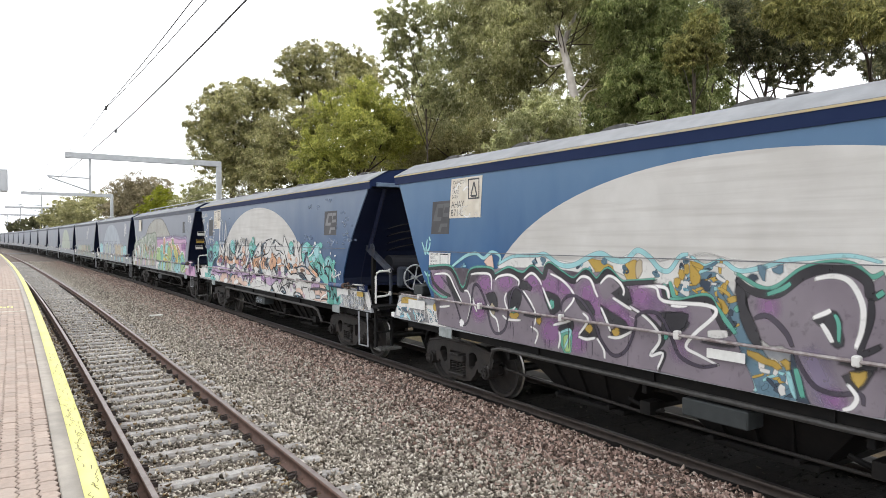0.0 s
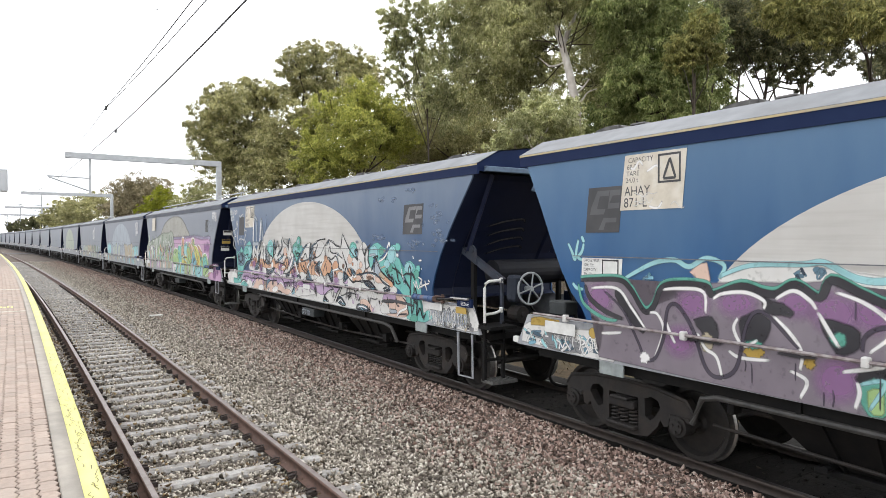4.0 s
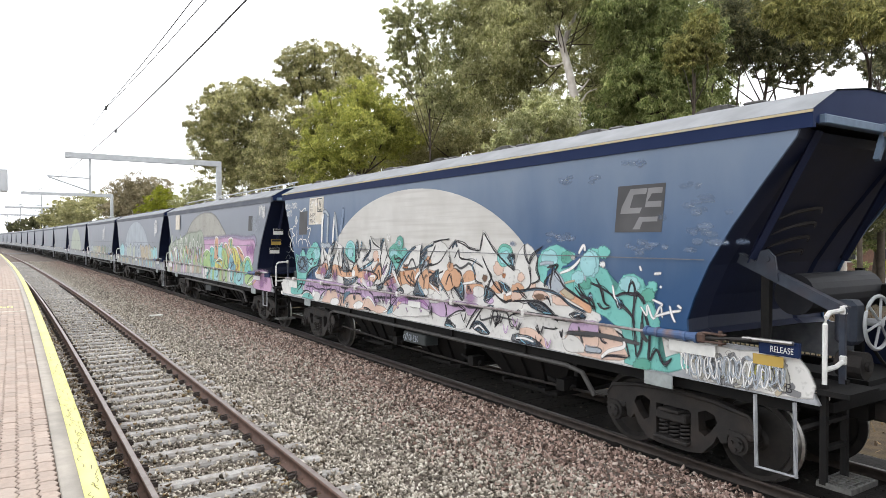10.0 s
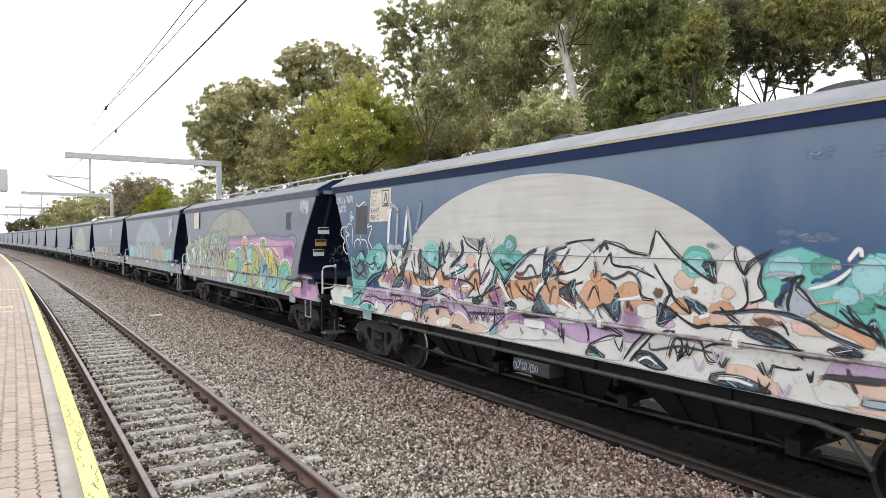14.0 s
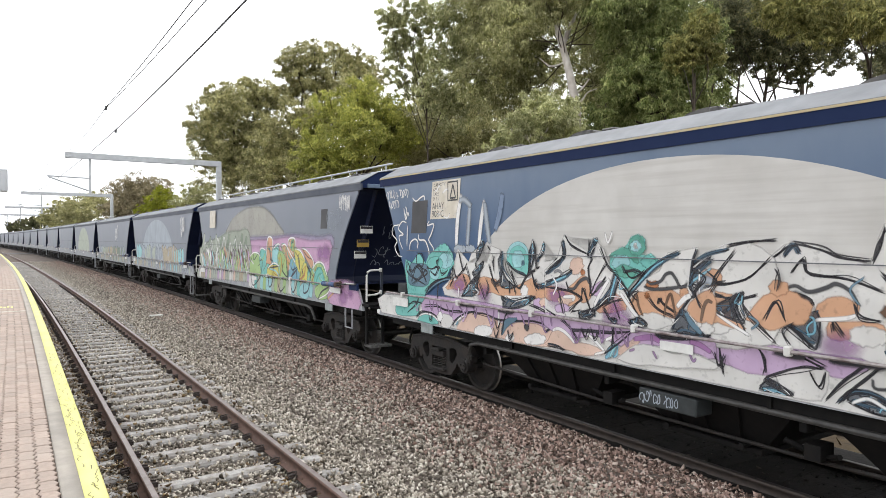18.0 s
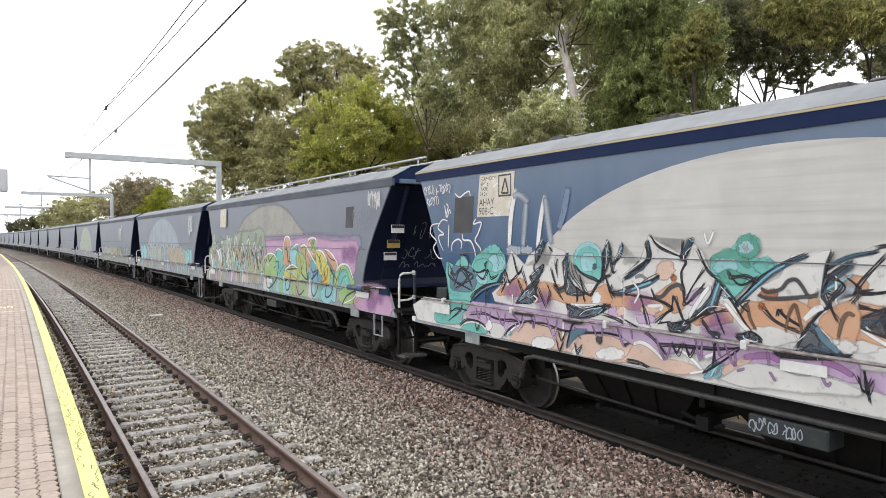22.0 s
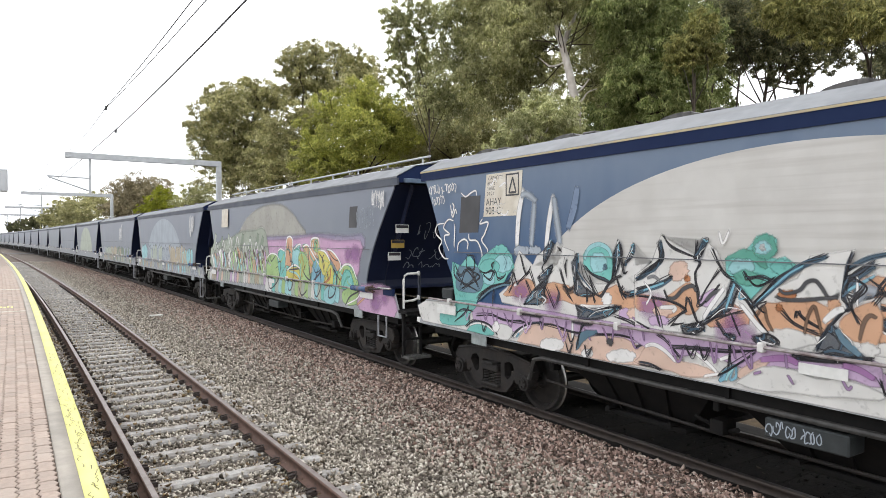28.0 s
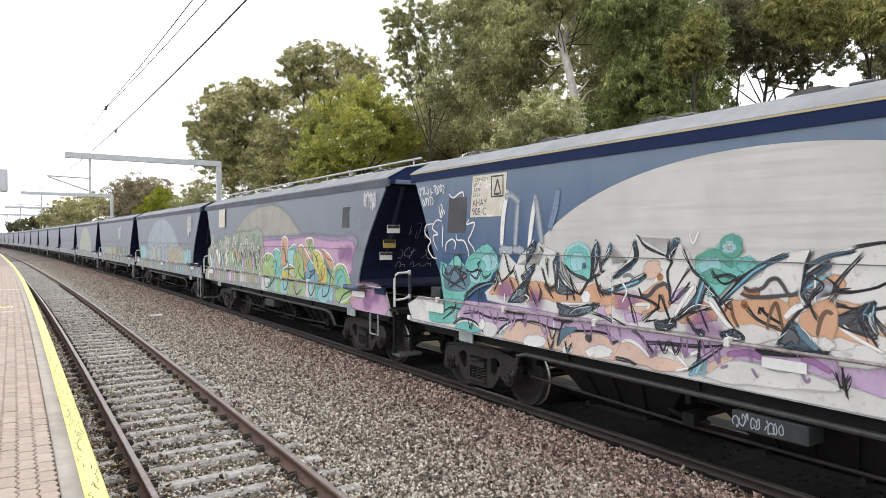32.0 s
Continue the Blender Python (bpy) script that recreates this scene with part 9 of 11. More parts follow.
    p.fill("white", (-4.72, 2.38), (-4.71, 2.37), (-4.69, 2.36), (-4.67, 2.37), (-4.65, 2.37), (-4.65, 2.39), (-4.67, 2.4), (-4.69, 2.4), (-4.71, 2.39))
    p.line("line", 0.06, (-5.11, 2.01), (-5.14, 2.14), (-5.19, 2.18), (-5.22, 2.07), (-5.2, 1.76), (-5.22, 1.54), (-5.25, 1.26))
    p.line("line", 0.06, (-5.25, 2.07), (-5.32, 2.01), (-5.38, 1.92))
    p.line("line", 0.06, (-4.47, 2.14), (-4.72, 2.06), (-4.95, 1.95), (-5.14, 1.8), (-5.22, 1.69))
    p.line("line", 0.06, (-4.89, 1.97), (-5.03, 2.03), (-5.19, 2.04), (-5.32, 2.01), (-5.38, 1.94))
    p.line("line", 0.054, (-4.18, 2.07), (-4.32, 1.95), (-4.44, 1.91), (-4.54, 1.78))
    p.line("line", 0.042, (-4.57, 2.2), (-4.66, 2.08), (-4.72, 1.9), (-4.81, 1.86))
    p.line("line", 0.06, (-5.25, 1.26), (-5.33, 1.44), (-5.34, 1.82), (-5.38, 1.8), (-5.45, 1.58), (-5.44, 1.27), (-5.55, 1.41), (-5.65, 1.26), (-5.77, 1.35))
    p.line("line", 0.048, (-4.91, 1.57), (-5.06, 1.47), (-5.15, 1.24))
    p.line("line", 0.036, (-4.6, 1.89), (-4.69, 1.82), (-4.83, 1.85))
    p.line("line", 0.054, (-4.66, 1.17), (-4.81, 1.23), (-5.13, 1.25))
    p.line("line", 0.054, (-4.63, 1.56), (-4.68, 1.41), (-4.77, 1.38))
    p.fill("ink", (-4.89, 2), (-5.03, 1.91), (-4.98, 1.85))
    p.line("darkgrey", 0.06, (-5.33, 1.72), (-5.34, 1.56), (-5.43, 1.48))
    p.line("darkgrey", 0.06, (-3.98, 1.42), (-4.51, 1.47), (-5.01, 1.46), (-5.33, 1.44))
    p.line("white", 0.05, (-4.66, 1.18), (-4.81, 1.29), (-5.04, 1.37), (-5.05, 1.45))
    p.fill("teal", (-5.45, 1.22), (-5.42, 1.17), (-5.35, 1.15), (-5.27, 1.15), (-5.22, 1.15), (-5.22, 1.2), (-5.27, 1.25), (-5.35, 1.27), (-5.42, 1.26))
    p.line("white", 0.03, (-4.86, 2.14), (-4.89, 2), (-4.92, 1.95))
    p.line("white", 0.03, (-5.3, 1.91), (-5.4, 1.8), (-5.41, 1.92), (-5.5, 1.77), (-5.6, 1.92), (-5.63, 1.78))
    p.line("white", 0.03, (-5.5, 1.79), (-5.71, 1.86), (-5.9, 1.9))
    p.line("white", 0.03, (-5.73, 1.95), (-5.76, 1.84), (-5.81, 1.75))
    p.line("white", 0.03, (-5.47, 2), (-5.62, 1.95), (-5.6, 1.93))
    p.line("white", 0.03, (-5.29, 2.39), (-5.32, 2.32))
    p.line("white", 0.03, (-5.5, 2.3), (-5.62, 2.31))
    p.line("white", 0.03, (-5.59, 2.16), (-5.62, 2.14))
    p.line("white", 0.03, (-5.83, 1.96), (-5.9, 1.92))
    p.fill("ghost", (-4.41, 1.29), (-4.64, 1.29), (-4.64, 1.24), (-4.41, 1.23))
    p.line("darkgrey", 0.012, (-4.4, 1.29), (-4.65, 1.3), (-4.65, 1.24), (-4.4, 1.23), (-4.4, 1.29))
    p.fill("pale", (0.14, 2.22), (-0.36, 2.54), (-0.7, 2.65), (-1.1, 2.5), (-1.1, 1.67), (0.14, 1.63))
    p.fill("orange", (0.14, 2.05), (-0.11, 2.09), (-0.36, 2.12), (-0.55, 2.09), (-0.36, 1.96), (-0.36, 1.81), (0.14, 1.73))
    p.fill("salmon", (-0.4, 2.29), (-0.38, 2.23), (-0.33, 2.2), (-0.28, 2.21), (-0.24, 2.25), (-0.24, 2.31), (-0.28, 2.35), (-0.33, 2.36), (-0.38, 2.34))
    p.fill("pale", (-0.65, 1.78), (-0.6, 1.74), (-0.48, 1.71), (-0.33, 1.71), (-0.23, 1.72), (-0.23, 1.76), (-0.33, 1.79), (-0.48, 1.81), (-0.6, 1.8))
    p.fill("orange", (-0.42, 1.84), (-0.44, 2.12), (-0.56, 2.12), (-0.66, 2.09), (-0.54, 1.95), (-0.8, 1.79), (-0.55, 1.82))
    p.fill("orange", (-0.83, 1.88), (-0.95, 2.08), (-1.13, 2.18), (-1.33, 2.17), (-1.48, 2.08), (-1.41, 1.92), (-1.24, 1.88), (-1.06, 1.82))
    p.fill("orange", (-0.43, 2.37), (-0.5, 2.35), (-0.53, 2.29), (-0.48, 2.23), (-0.4, 2.22), (-0.34, 2.27), (-0.35, 2.34))
    p.fill("orange", (-1.17, 2.29), (-1.24, 2.27), (-1.25, 2.21), (-1.2, 2.17), (-1.12, 2.17), (-1.08, 2.21), (-1.1, 2.27))
    p.line("line", 0.03, (-1.02, 1.88), (-1.14, 2.08), (-1.24, 1.9))
    p.line("line", 0.035, (-0.44, 2.1), (-0.73, 2.08), (-0.95, 2.14))
    p.line("steel", 0.05, (0.06, 2.34), (-0.11, 2.4), (-0.36, 2.54), (-0.63, 2.6))
    p.line("black", 0.024, (-0.03, 2.27), (-0.3, 2.19), (-0.47, 2.25), (-0.59, 2.27))
    p.line("black", 0.027, (-0.7, 2.62), (-0.44, 2.26), (-0.81, 2.3), (-1.1, 2.55))
    p.line("black", 0.03, (-0.03, 2.1), (-0.36, 2.13), (-0.57, 2.11))
    p.line("black", 0.024, (-0.67, 1.99), (-0.76, 1.84), (-0.85, 1.7))
    p.line("black", 0.027, (-0.74, 2.15), (-0.85, 1.93), (-1.14, 1.69))
    p.line("black", 0.024, (-0.57, 2.63), (-0.88, 2.68), (-1.15, 2.7))
    p.line("brown", 0.035, (-0.16, 1.79), (-0.22, 2.06), (-0.36, 1.84))
    p.line("white", 0.035, (-0.4, 1.96), (-0.63, 1.83), (-0.89, 1.71))
    p.fill("ink", (-0.42, 1.98), (-0.78, 2.16), (-0.7, 2.02), (-0.81, 1.85), (-0.55, 1.91))


def shards(p):
    """Small dark and white flicks inside the sharp lettering."""
    rng = random.Random(77)
    for i in range(24):
        y = rng.uniform(-2.4, 5.2)
        z = rng.uniform(1.75, 2.35)
        lean, high = rng.uniform(-0.2, 0.2), rng.uniform(0.08, 0.26)
        c = ("ink", "white", "black", "line", "petrol")[rng.randrange(5)]
        p.line(c, rng.uniform(0.012, 0.03), (y, z + high * 0.6), (y + lean * 0.7, z), (y + lean * 0.2, z - high * 0.7))
    for i in range(20):
        y, z = rng.uniform(-4.2, 6.2), rng.uniform(1.25, 1.5)
        p.line(("line", "ink", "mauve")[rng.randrange(3)], rng.uniform(0.015, 0.03), (y, z + 0.06), (y - 0.06, z - 0.08), (y - 0.14, z + 0.05))


def scuffs(p, y, z, wide, high, n, seed):
    """A patch of faint pale rubs where the paint is worn."""
    rng = random.Random(seed)
    for i in range(n):
        u, v = y + rng.gauss(0, 0.33) * wide, z + rng.gauss(0, 0.33) * high
        a, b = rng.uniform(0.02, 0.10), rng.uniform(0.006, 0.022)
        p.area("scuff", [Vector((u + a * math.cos(math.tau * k / 9) * rng.uniform(0.5, 1.2), v + b * math.sin(math.tau * k / 9) * rng.uniform(0.4, 1.3))) for k in range(9)], 0.03, rng.uniform(0.25, 0.7))
        if i % 4 == 0:
            p.line_only("ghost", 0.006, [(u, v), (u - rng.uniform(0.03, 0.1), v + rng.uniform(-0.03, 0.03))])


def mottled(p, y0, y1, z0, z1, n, seed, cols):
    """Short fat strokes of worn paint over one another."""
    rng = random.Random(seed)
    for i in range(n):
        y, z, a = rng.uniform(y1, y0), rng.uniform(z0, z1), rng.uniform(0, math.pi)
        d = rng.uniform(0.04, 0.14)
        p.line(cols[rng.randrange(len(cols))], rng.uniform(0.02, 0.07), (y - d * math.cos(a), z - 0.6 * d * math.sin(a)), (y + rng.uniform(-0.03, 0.03), z), (y + d * math.cos(a), z + 0.6 * d * math.sin(a)))


def wash_letters(p, seed, cols, z1):
    """A worn piece of pale strokes on the further wagons."""
    rng = random.Random(seed)
    for i in range(60):
        y = 5.6 - 11.2 * i / 60
        p.line(cols[int(len(cols) * i / 60 + rng.random()) % len(cols)], 0.15 + 0.25 * rng.random(), (y, z1 - 0.3 * rng.random()), (y + rng.uniform(-0.3, 0.3), 1.9), (y + rng.uniform(-0.3, 0.3), 1.55))
    for i in range(34):
        y = 7.0 - 0.41 * i
        p.line(cols[rng.randrange(len(cols))], 0.2, (y, 1.5), (y - 0.2, 1.35), (y - 0.1, 1.2))


def dress(w, i):
    """What sets each of the wagons apart."""
    if i == 1:
        dome(w, M["dome"], c=-0.1, r=4.35, h=2.02)
        purple_letters(Painter(w))
        data_panel(w, "871-L")
        emblem(w, 6.00, 5.42, 2.79, 3.37, True, "flat_soot")
        bm = bmesh.new()
        plate(bm, [(6.07, 2.20), (5.38, 2.20), (5.36, 2.46), (6.06, 2.46)], 0.004, flat(-1.457))
        g = part("mass_panel", bm, M["white"], w, "white gross mass panel")
        lettering("GROSS MASS", 0.055, M["flat_black"], g, 6.03, 2.41, -1.459, 0.9)
        lettering("100t  92t", 0.055, M["flat_black"], g, 6.03, 2.35, -1.459, 0.9)
        lettering("CAPACITY", 0.055, M["flat_black"], g, 6.03, 2.29, -1.459, 0.9)
        lettering("76t  68t", 0.055, M["flat_black"], g, 6.03, 2.23, -1.459, 0.9)
        bm = bmesh.new()
        for a, b, c, d in ((5.70, 5.42, 2.425, 2.445), (5.70, 5.42, 2.215, 2.235), (5.70, 5.68, 2.215, 2.445), (5.44, 5.42, 2.215, 2.445)):
            rect(bm, a, b, c, d, -1.459)
        part("panel_frame", bm, M["flat_black"], g)
        p = Painter(w, -1.452)
        p.line("aqua", 0.05, (6.34, 2.66), (6.26, 2.54), (6.2, 2.43), (6.17, 2.57), (6.13, 2.71))
        p.line("aqua", 0.05, (6.08, 2.75), (6.05, 2.7), (6.03, 2.66))
        p.line("aqua", 0.05, (6.03, 2.66), (6.07, 2.54), (6.14, 2.46), (6.03, 2.42))
        p.line("aqua", 0.05, (6.25, 2.12), (6.16, 2.05), (6.03, 2.04))
        q = Painter(w, -1.4560)
        q.fill("pale", (7.3, 1.2), (7.15, 1.48), (6.4, 1.46), (5.6, 1.5), (5.5, 1.18), (6.4, 1.17))
        q.fill("grey", (6.9, 1.2), (6.7, 1.4), (6.2, 1.36), (6.1, 1.2))
        mottled(q, 7.25, 5.5, 1.2, 1.46, 46, 62, ("pale", "ghost", "steel", "sky", "grey", "aqua", "white", "petrol"))
        q.fill("ochre", (7.1, 1.46), (7.05, 1.56), (6.6, 1.55), (6.55, 1.49))
        q.spot("ochre", 0.07, (5.85, 1.48))
        scribble(w, 6.5, 1.20, 1.1, 0.24, "art_white", 6, 8, 0.022, -1.4605)
        bm = bmesh.new()
        rect(bm, 7.05, 6.5, 1.50, 1.58, -1.4565)
        part("paint_patch", bm, M["flat_ochre"], w)
        lettering("PNEUMATIC ROOF HATCH", 0.075, M["flat_pale"], w, 6.56, 1.33, -1.499, 0.85)
        lettering("A", 0.13, M["flat_black"], w, 7.02, 1.22, -1.497)
    elif i == 2:
        dome(w, M["dome"])
        p = Painter(w, rough=True)
        sharp_letters(p)
        sharp_letters_near(p)
        sharp_letters_far(p)
        far_tags(Painter(w, -1.462))
        shards(p)
        data_panel(w, "908-C")
        emblem(w, -4.88, -5.60, 2.79, 3.36, True)
        emblem(w, 6.10, 5.55, 2.81, 3.41, False)
        scribble(w, 7.0, 3.50, 0.85, 0.17, "art_white", 7, 12, 0.018)
        scribble(w, 6.95, 3.30, 0.45, 0.16, "art_white", 8, 6, 0.018)
        q = Painter(w, -1.4572)
        q.fill("pale", (-6.05, 1.17), (-6.0, 1.56), (-6.6, 1.54), (-7.2, 1.56), (-7.36, 1.22), (-6.7, 1.18))
        q.fill("grey", (-6.2, 1.2), (-6.25, 1.42), (-6.6, 1.38), (-6.75, 1.2))
        q.fill("yolk", (-6.72, 1.3), (-6.8, 1.44), (-6.98, 1.4), (-6.92, 1.28))
        mottled(q, -6.0, -7.25, 1.2, 1.5, 34, 64, ("pale", "ghost", "grey", "white", "cream", "beige"))
        scribble(w, -6.0, 1.18, 1.15, 0.34, "art_grey", 31, 11, 0.03, -1.4605)
        scribble(w, -6.05, 1.2, 1.1, 0.3, "art_cream", 32, 9, 0.035, -1.4615)
        scribble(w, -5.95, 1.18, 1.15, 0.30, "art_ghost", 10, 14, 0.014, -1.492)
        scribble(w, -5.90, 1.20, 1.2, 0.28, "art_white", 11, 16, 0.012)
        scribble(w, -6.1, 1.26, 1.0, 0.22, "art_ghost", 19, 12, 0.012, -1.497)
        p = Painter(w, -1.4515)
        for u, v, wide, high, n in ((-4.15, 3.50, 0.5, 0.07, 9), (-3.95, 2.72, 0.5, 0.10, 12), (-2.7, 2.62, 0.25, 0.12, 8), (-6.0, 3.05, 0.5, 0.35, 14), (-5.3, 2.62, 0.6, 0.12, 14), (-6.2, 2.7, 0.5, 0.2, 14), (-5.2, 3.62, 0.3, 0.05, 5)):
            scuffs(p, u, v, wide, high, n, int(100 * v - 10 * u))
        lettering("RELEASE", 0.085, M["white"], w, -6.98, 1.60, -1.532, 0.75)
        lettering("B", 0.13, M["flat_black"], w, -7.12, 1.22, -1.5045)
        bm = bmesh.new()
        rect(bm, -6.78, -7.1, 1.45, 1.555, -1.4990)
        part("paint_patch", bm, M["flat_ochre"], w)
        scribble(w, 0.62, 0.74, 0.55, 0.13, "art_ghost", 15, 9, 0.010, -1.376)
        # loose chalk tags on the end sheet
        m = Matrix.Translation((0.0, -6.30, 2.6)) @ pose(0, 0, 0, 33.5, 0, 0) @ pose(0, 0, 0, 0, 0, 90)
        scribble(w, 1.30, -0.55, 0.35, 0.9, "art_grey", 16, 4, 0.016, 0.05, m)
        for k in range(4):
            bm = bmesh.new()
            u, v = 0.62 - 0.06 * k, 0.45 - 0.20 * k
            brush(bm, [(u, v - 0.08), (u - 0.35, v + 0.04), (u - 0.75, v + 0.10), (u - 0.85, v + 0.02)], 0.05, 0.02, floor=-9)
            bmesh.ops.transform(bm, matrix=m, verts=bm.verts)
            part("tag_stroke", bm, M["art_black"], w)
        scribble(w, 1.36, -0.9, 0.3, 0.5, "art_grey", 18, 4, 0.014, 0.05, m)
    elif i == 3:
        p = Painter(w, loose=True)
        garden_piece(p)
        bm = bmesh.new()
        plate(bm, [(5.40, 3.10), (4.60, 3.10), (4.55, 3.73), (5.32, 3.73)], 0.004, flat(-1.492))
        part("data_panel", bm, M["panel"], w, "faded cream data panel")
        emblem(w, -5.10, -5.50, 2.95, 3.42, False)
        scribble(w, -6.3, 3.35, 0.55, 0.35, "art_white", 21, 10, 0.02)
        scribble(w, -5.6, 2.9, 0.8, 0.5, "art_ghost", 22, 6, 0.02)
        warning_plates(w)
        m = Matrix.Translation((0.0, -6.30, 2.6)) @ pose(0, 0, 0, 33.5, 0, 0) @ pose(0, 0, 0, 0, 0, 90)
        scribble(w, 0.45, 0.15, 0.7, 0.5, "art_ghost", 23, 5, 0.016, 0.02, m)
        scribble(w, 0.60, -0.45, 1.0, 0.32, "art_ghost", 24, 5, 0.018, 0.02, m)
        scribble(w, 0.55, -0.95, 1.0, 0.4, "art_ghost", 25, 6, 0.018, 0.02, m)
        bm = bmesh.new()
        tube(bm, [(-0.15, -7.2, 4.36), (-0.15, 7.2, 4.36)], 0.022, 6)
        tube(bm, [(-0.60, -7.2, 4.40), (-0.60, 7.2, 4.40)], 0.022, 6)
        for k in range(10):
            for x in (-0.15, -0.60):
                tube(bm, [(x, -6.9 + 1.53 * k, 4.22), (x, -6.9 + 1.53 * k, 4.39)], 0.018, 5)
        part("roof_walkway", bm, M["galv"], w, "steel walkway rails on the roof")
    elif i == 4:
        dome(w, M["flat_ghost"])
        wash_letters(Painter(w), 41, ["aqua", "ghost", "wash", "ghost", "beige", "beige"], 2.45)
        scribble(w, -5.2, 2.9, 0.7, 0.8, "art_white", 42, 5, 0.06)
    elif i == 5:
        wash_letters(Painter(w), 51, ["ghost", "wash", "beige", "moss"], 2.2)
        scribble(w, -2.0, 2.6, 1.2, 0.9, "art_white", 52, 4, 0.06)
    elif i == 6:
        dome(w, M["flat_wash"])


def make_wagon(paint, fine, label, roofline=True, brake=True):
    w = tagged(new("grain_wagon"), label, "train wagon", "grain train")
    wagon_body(w, paint, roofline)
    hatches(w)
    underframe(w)
    for yc in (-5.50, 5.66):
        bogie(w, yc, fine)
        for sy in (-0.89, 0.89):
            WHEELS.append(wheelset(w, yc + sy, fine))
    side_gear(w, fine)
    end_gear(w, -1, fine, brake)
    far_end(w)
    return w


WHEELS, WAGONS = [], []
M["shaft"] = mat("shaft_grime", (0.05, 0.045, 0.042), (0.20, 0.19, 0.18), 0.5, 0.4, 14)
M["galv_blue"] = mat("dark_blue_steel", (0.026, 0.034, 0.052), (0.042, 0.05, 0.068), 0.65, 0.1, 8, 0.08, 20, (0.08, 0.05, 0.04), 0.35, 4, spec=0.3)
M["crank"] = mat("faded_blue_steel", (0.14, 0.20, 0.28), (0.10, 0.14, 0.20), 0.6, 0.1, 8)
M["hatch"] = mat("hatch_dark", (0.045, 0.045, 0.045), (0.13, 0.125, 0.12), 0.7, 0.1, 8)

# how far the train has rolled, by time
ROLL = [(0, 0.0), (1, -1.03), (2, -1.99), (3, -2.925), (3.5, -3.39), (4.5, -4.33), (5.5, -5.265), (6, -5.73), (7, -6.65), (8, -7.53), (9, -8.39), (10, -9.265), (11, -10.155), (12, -11.06), (13, -11.92), (14, -12.67), (14.5, -13.03), (15.5, -13.72), (16.5, -14.33), (17, -14.615), (18, -15.11), (19, -15.562), (20, -15.95), (21, -16.286), (22, -16.548), (23, -16.695), (24, -16.775), (25, -16.81), (26, -16.81), (27, -16.78), (28, -16.73), (29, -16.648), (30, -16.526), (31, -16.40), (31.5, -16.37), (32, -16.359)]
ROLL_T, ROLL_S = [a for a, b in ROLL], [b for a, b in ROLL]
# middles of the wagons along the line at the start
MIDDLES = [-11.45, 4.28, 20.01, 35.55, 51.0] + [51.0 + 15.47 * i for i in range(1, 19)]


def train():
    looks = [(M["blue"], "blue hopper wagon of a grain train"), (M["blue"], "blue hopper wagon with pale dome and purple spray-painted lettering"),
             (M["blue_dull"], "blue hopper wagon with pale dome, orange and teal spray paint"), (M["blue_grey"], "faded blue-grey hopper wagon with green and pink spray paint"),
             (M["blue_grey"], "faded grey hopper wagon with beige and teal spray paint")]
    for i in range(5):
        WAGONS.append(make_wagon(looks[i][0], i in (1, 2, 3), looks[i][1], i in (1, 2), i != 3))
        dress(WAGONS[-1], i)
    plain = make_wagon(M["blue_grey"], False, "weathered grey hopper wagon far along the train", False)
    WAGONS.append(plain)
    for i in range(6, len(MIDDLES)):
        WAGONS.append(copy_thing(plain, Matrix.Identity(4)))
    dress(WAGONS[5], 5)
    dress(WAGONS[6], 6)


# ---- trees ----
def spot(azimuth, dist, z=-0.45):
    """A place by its bearing from the platform's viewpoint, in degrees right of the line."""
    return Vector((dist * math.sin(radians(azimuth)), dist * math.cos(radians(azimuth)), z))


def leaves(name, centres, radii, n, size, material, parent, seed, droop=0.75):
    """Two narrow leaves for each of n, gathered into small clumps over the surface of the sprays."""
    rng = np.random.default_rng(seed)
    n *= 2
    centres, radii = np.array(centres, float), np.array(radii, float)
    wgt = radii ** 2 / (radii ** 2).sum()
    nc = max(40, int(n / 60))
    ci = rng.choice(len(centres), nc, p=wgt)
    d = rng.normal(size=(nc, 3)) + np.array([0, 0, 0.2])
    d /= np.linalg.norm(d, axis=1)[:, None]
    cl = centres[ci] + d * (radii[ci] * rng.uniform(0.12, 1.75, nc) ** 0.7)[:, None] * np.array([1, 1, 0.85])
    cr = radii[ci] * rng.uniform(0.08, 0.25, nc)
    li = rng.integers(0, nc, n)
    e = rng.normal(size=(n, 3))
    e *= (rng.random(n) ** 0.4 / np.linalg.norm(e, axis=1))[:, None]
    p = cl[li] + e * cr[li][:, None] * np.array([1.2, 1.2, 0.8])
    axis = rng.normal(size=(n, 3)) * (1.15 - droop) + 0.5 * e
    axis[:, 2] -= droop
    axis /= np.linalg.norm(axis, axis=1)[:, None]
    side = np.cross(axis, rng.normal(size=(n, 3)))
    side /= np.linalg.norm(side, axis=1)[:, None]
    ln = 0.60 * size * rng.uniform(0.5, 1.45, n)[:, None]
    wd = ln * rng.uniform(0.11, 0.21, n)[:, None]
    v = np.stack([p + side * wd, p - side * wd, p + axis * ln], 1)
    return from_arrays(name, v.reshape(-1, 3), np.arange(3 * n).reshape(n, 3), material, parent)


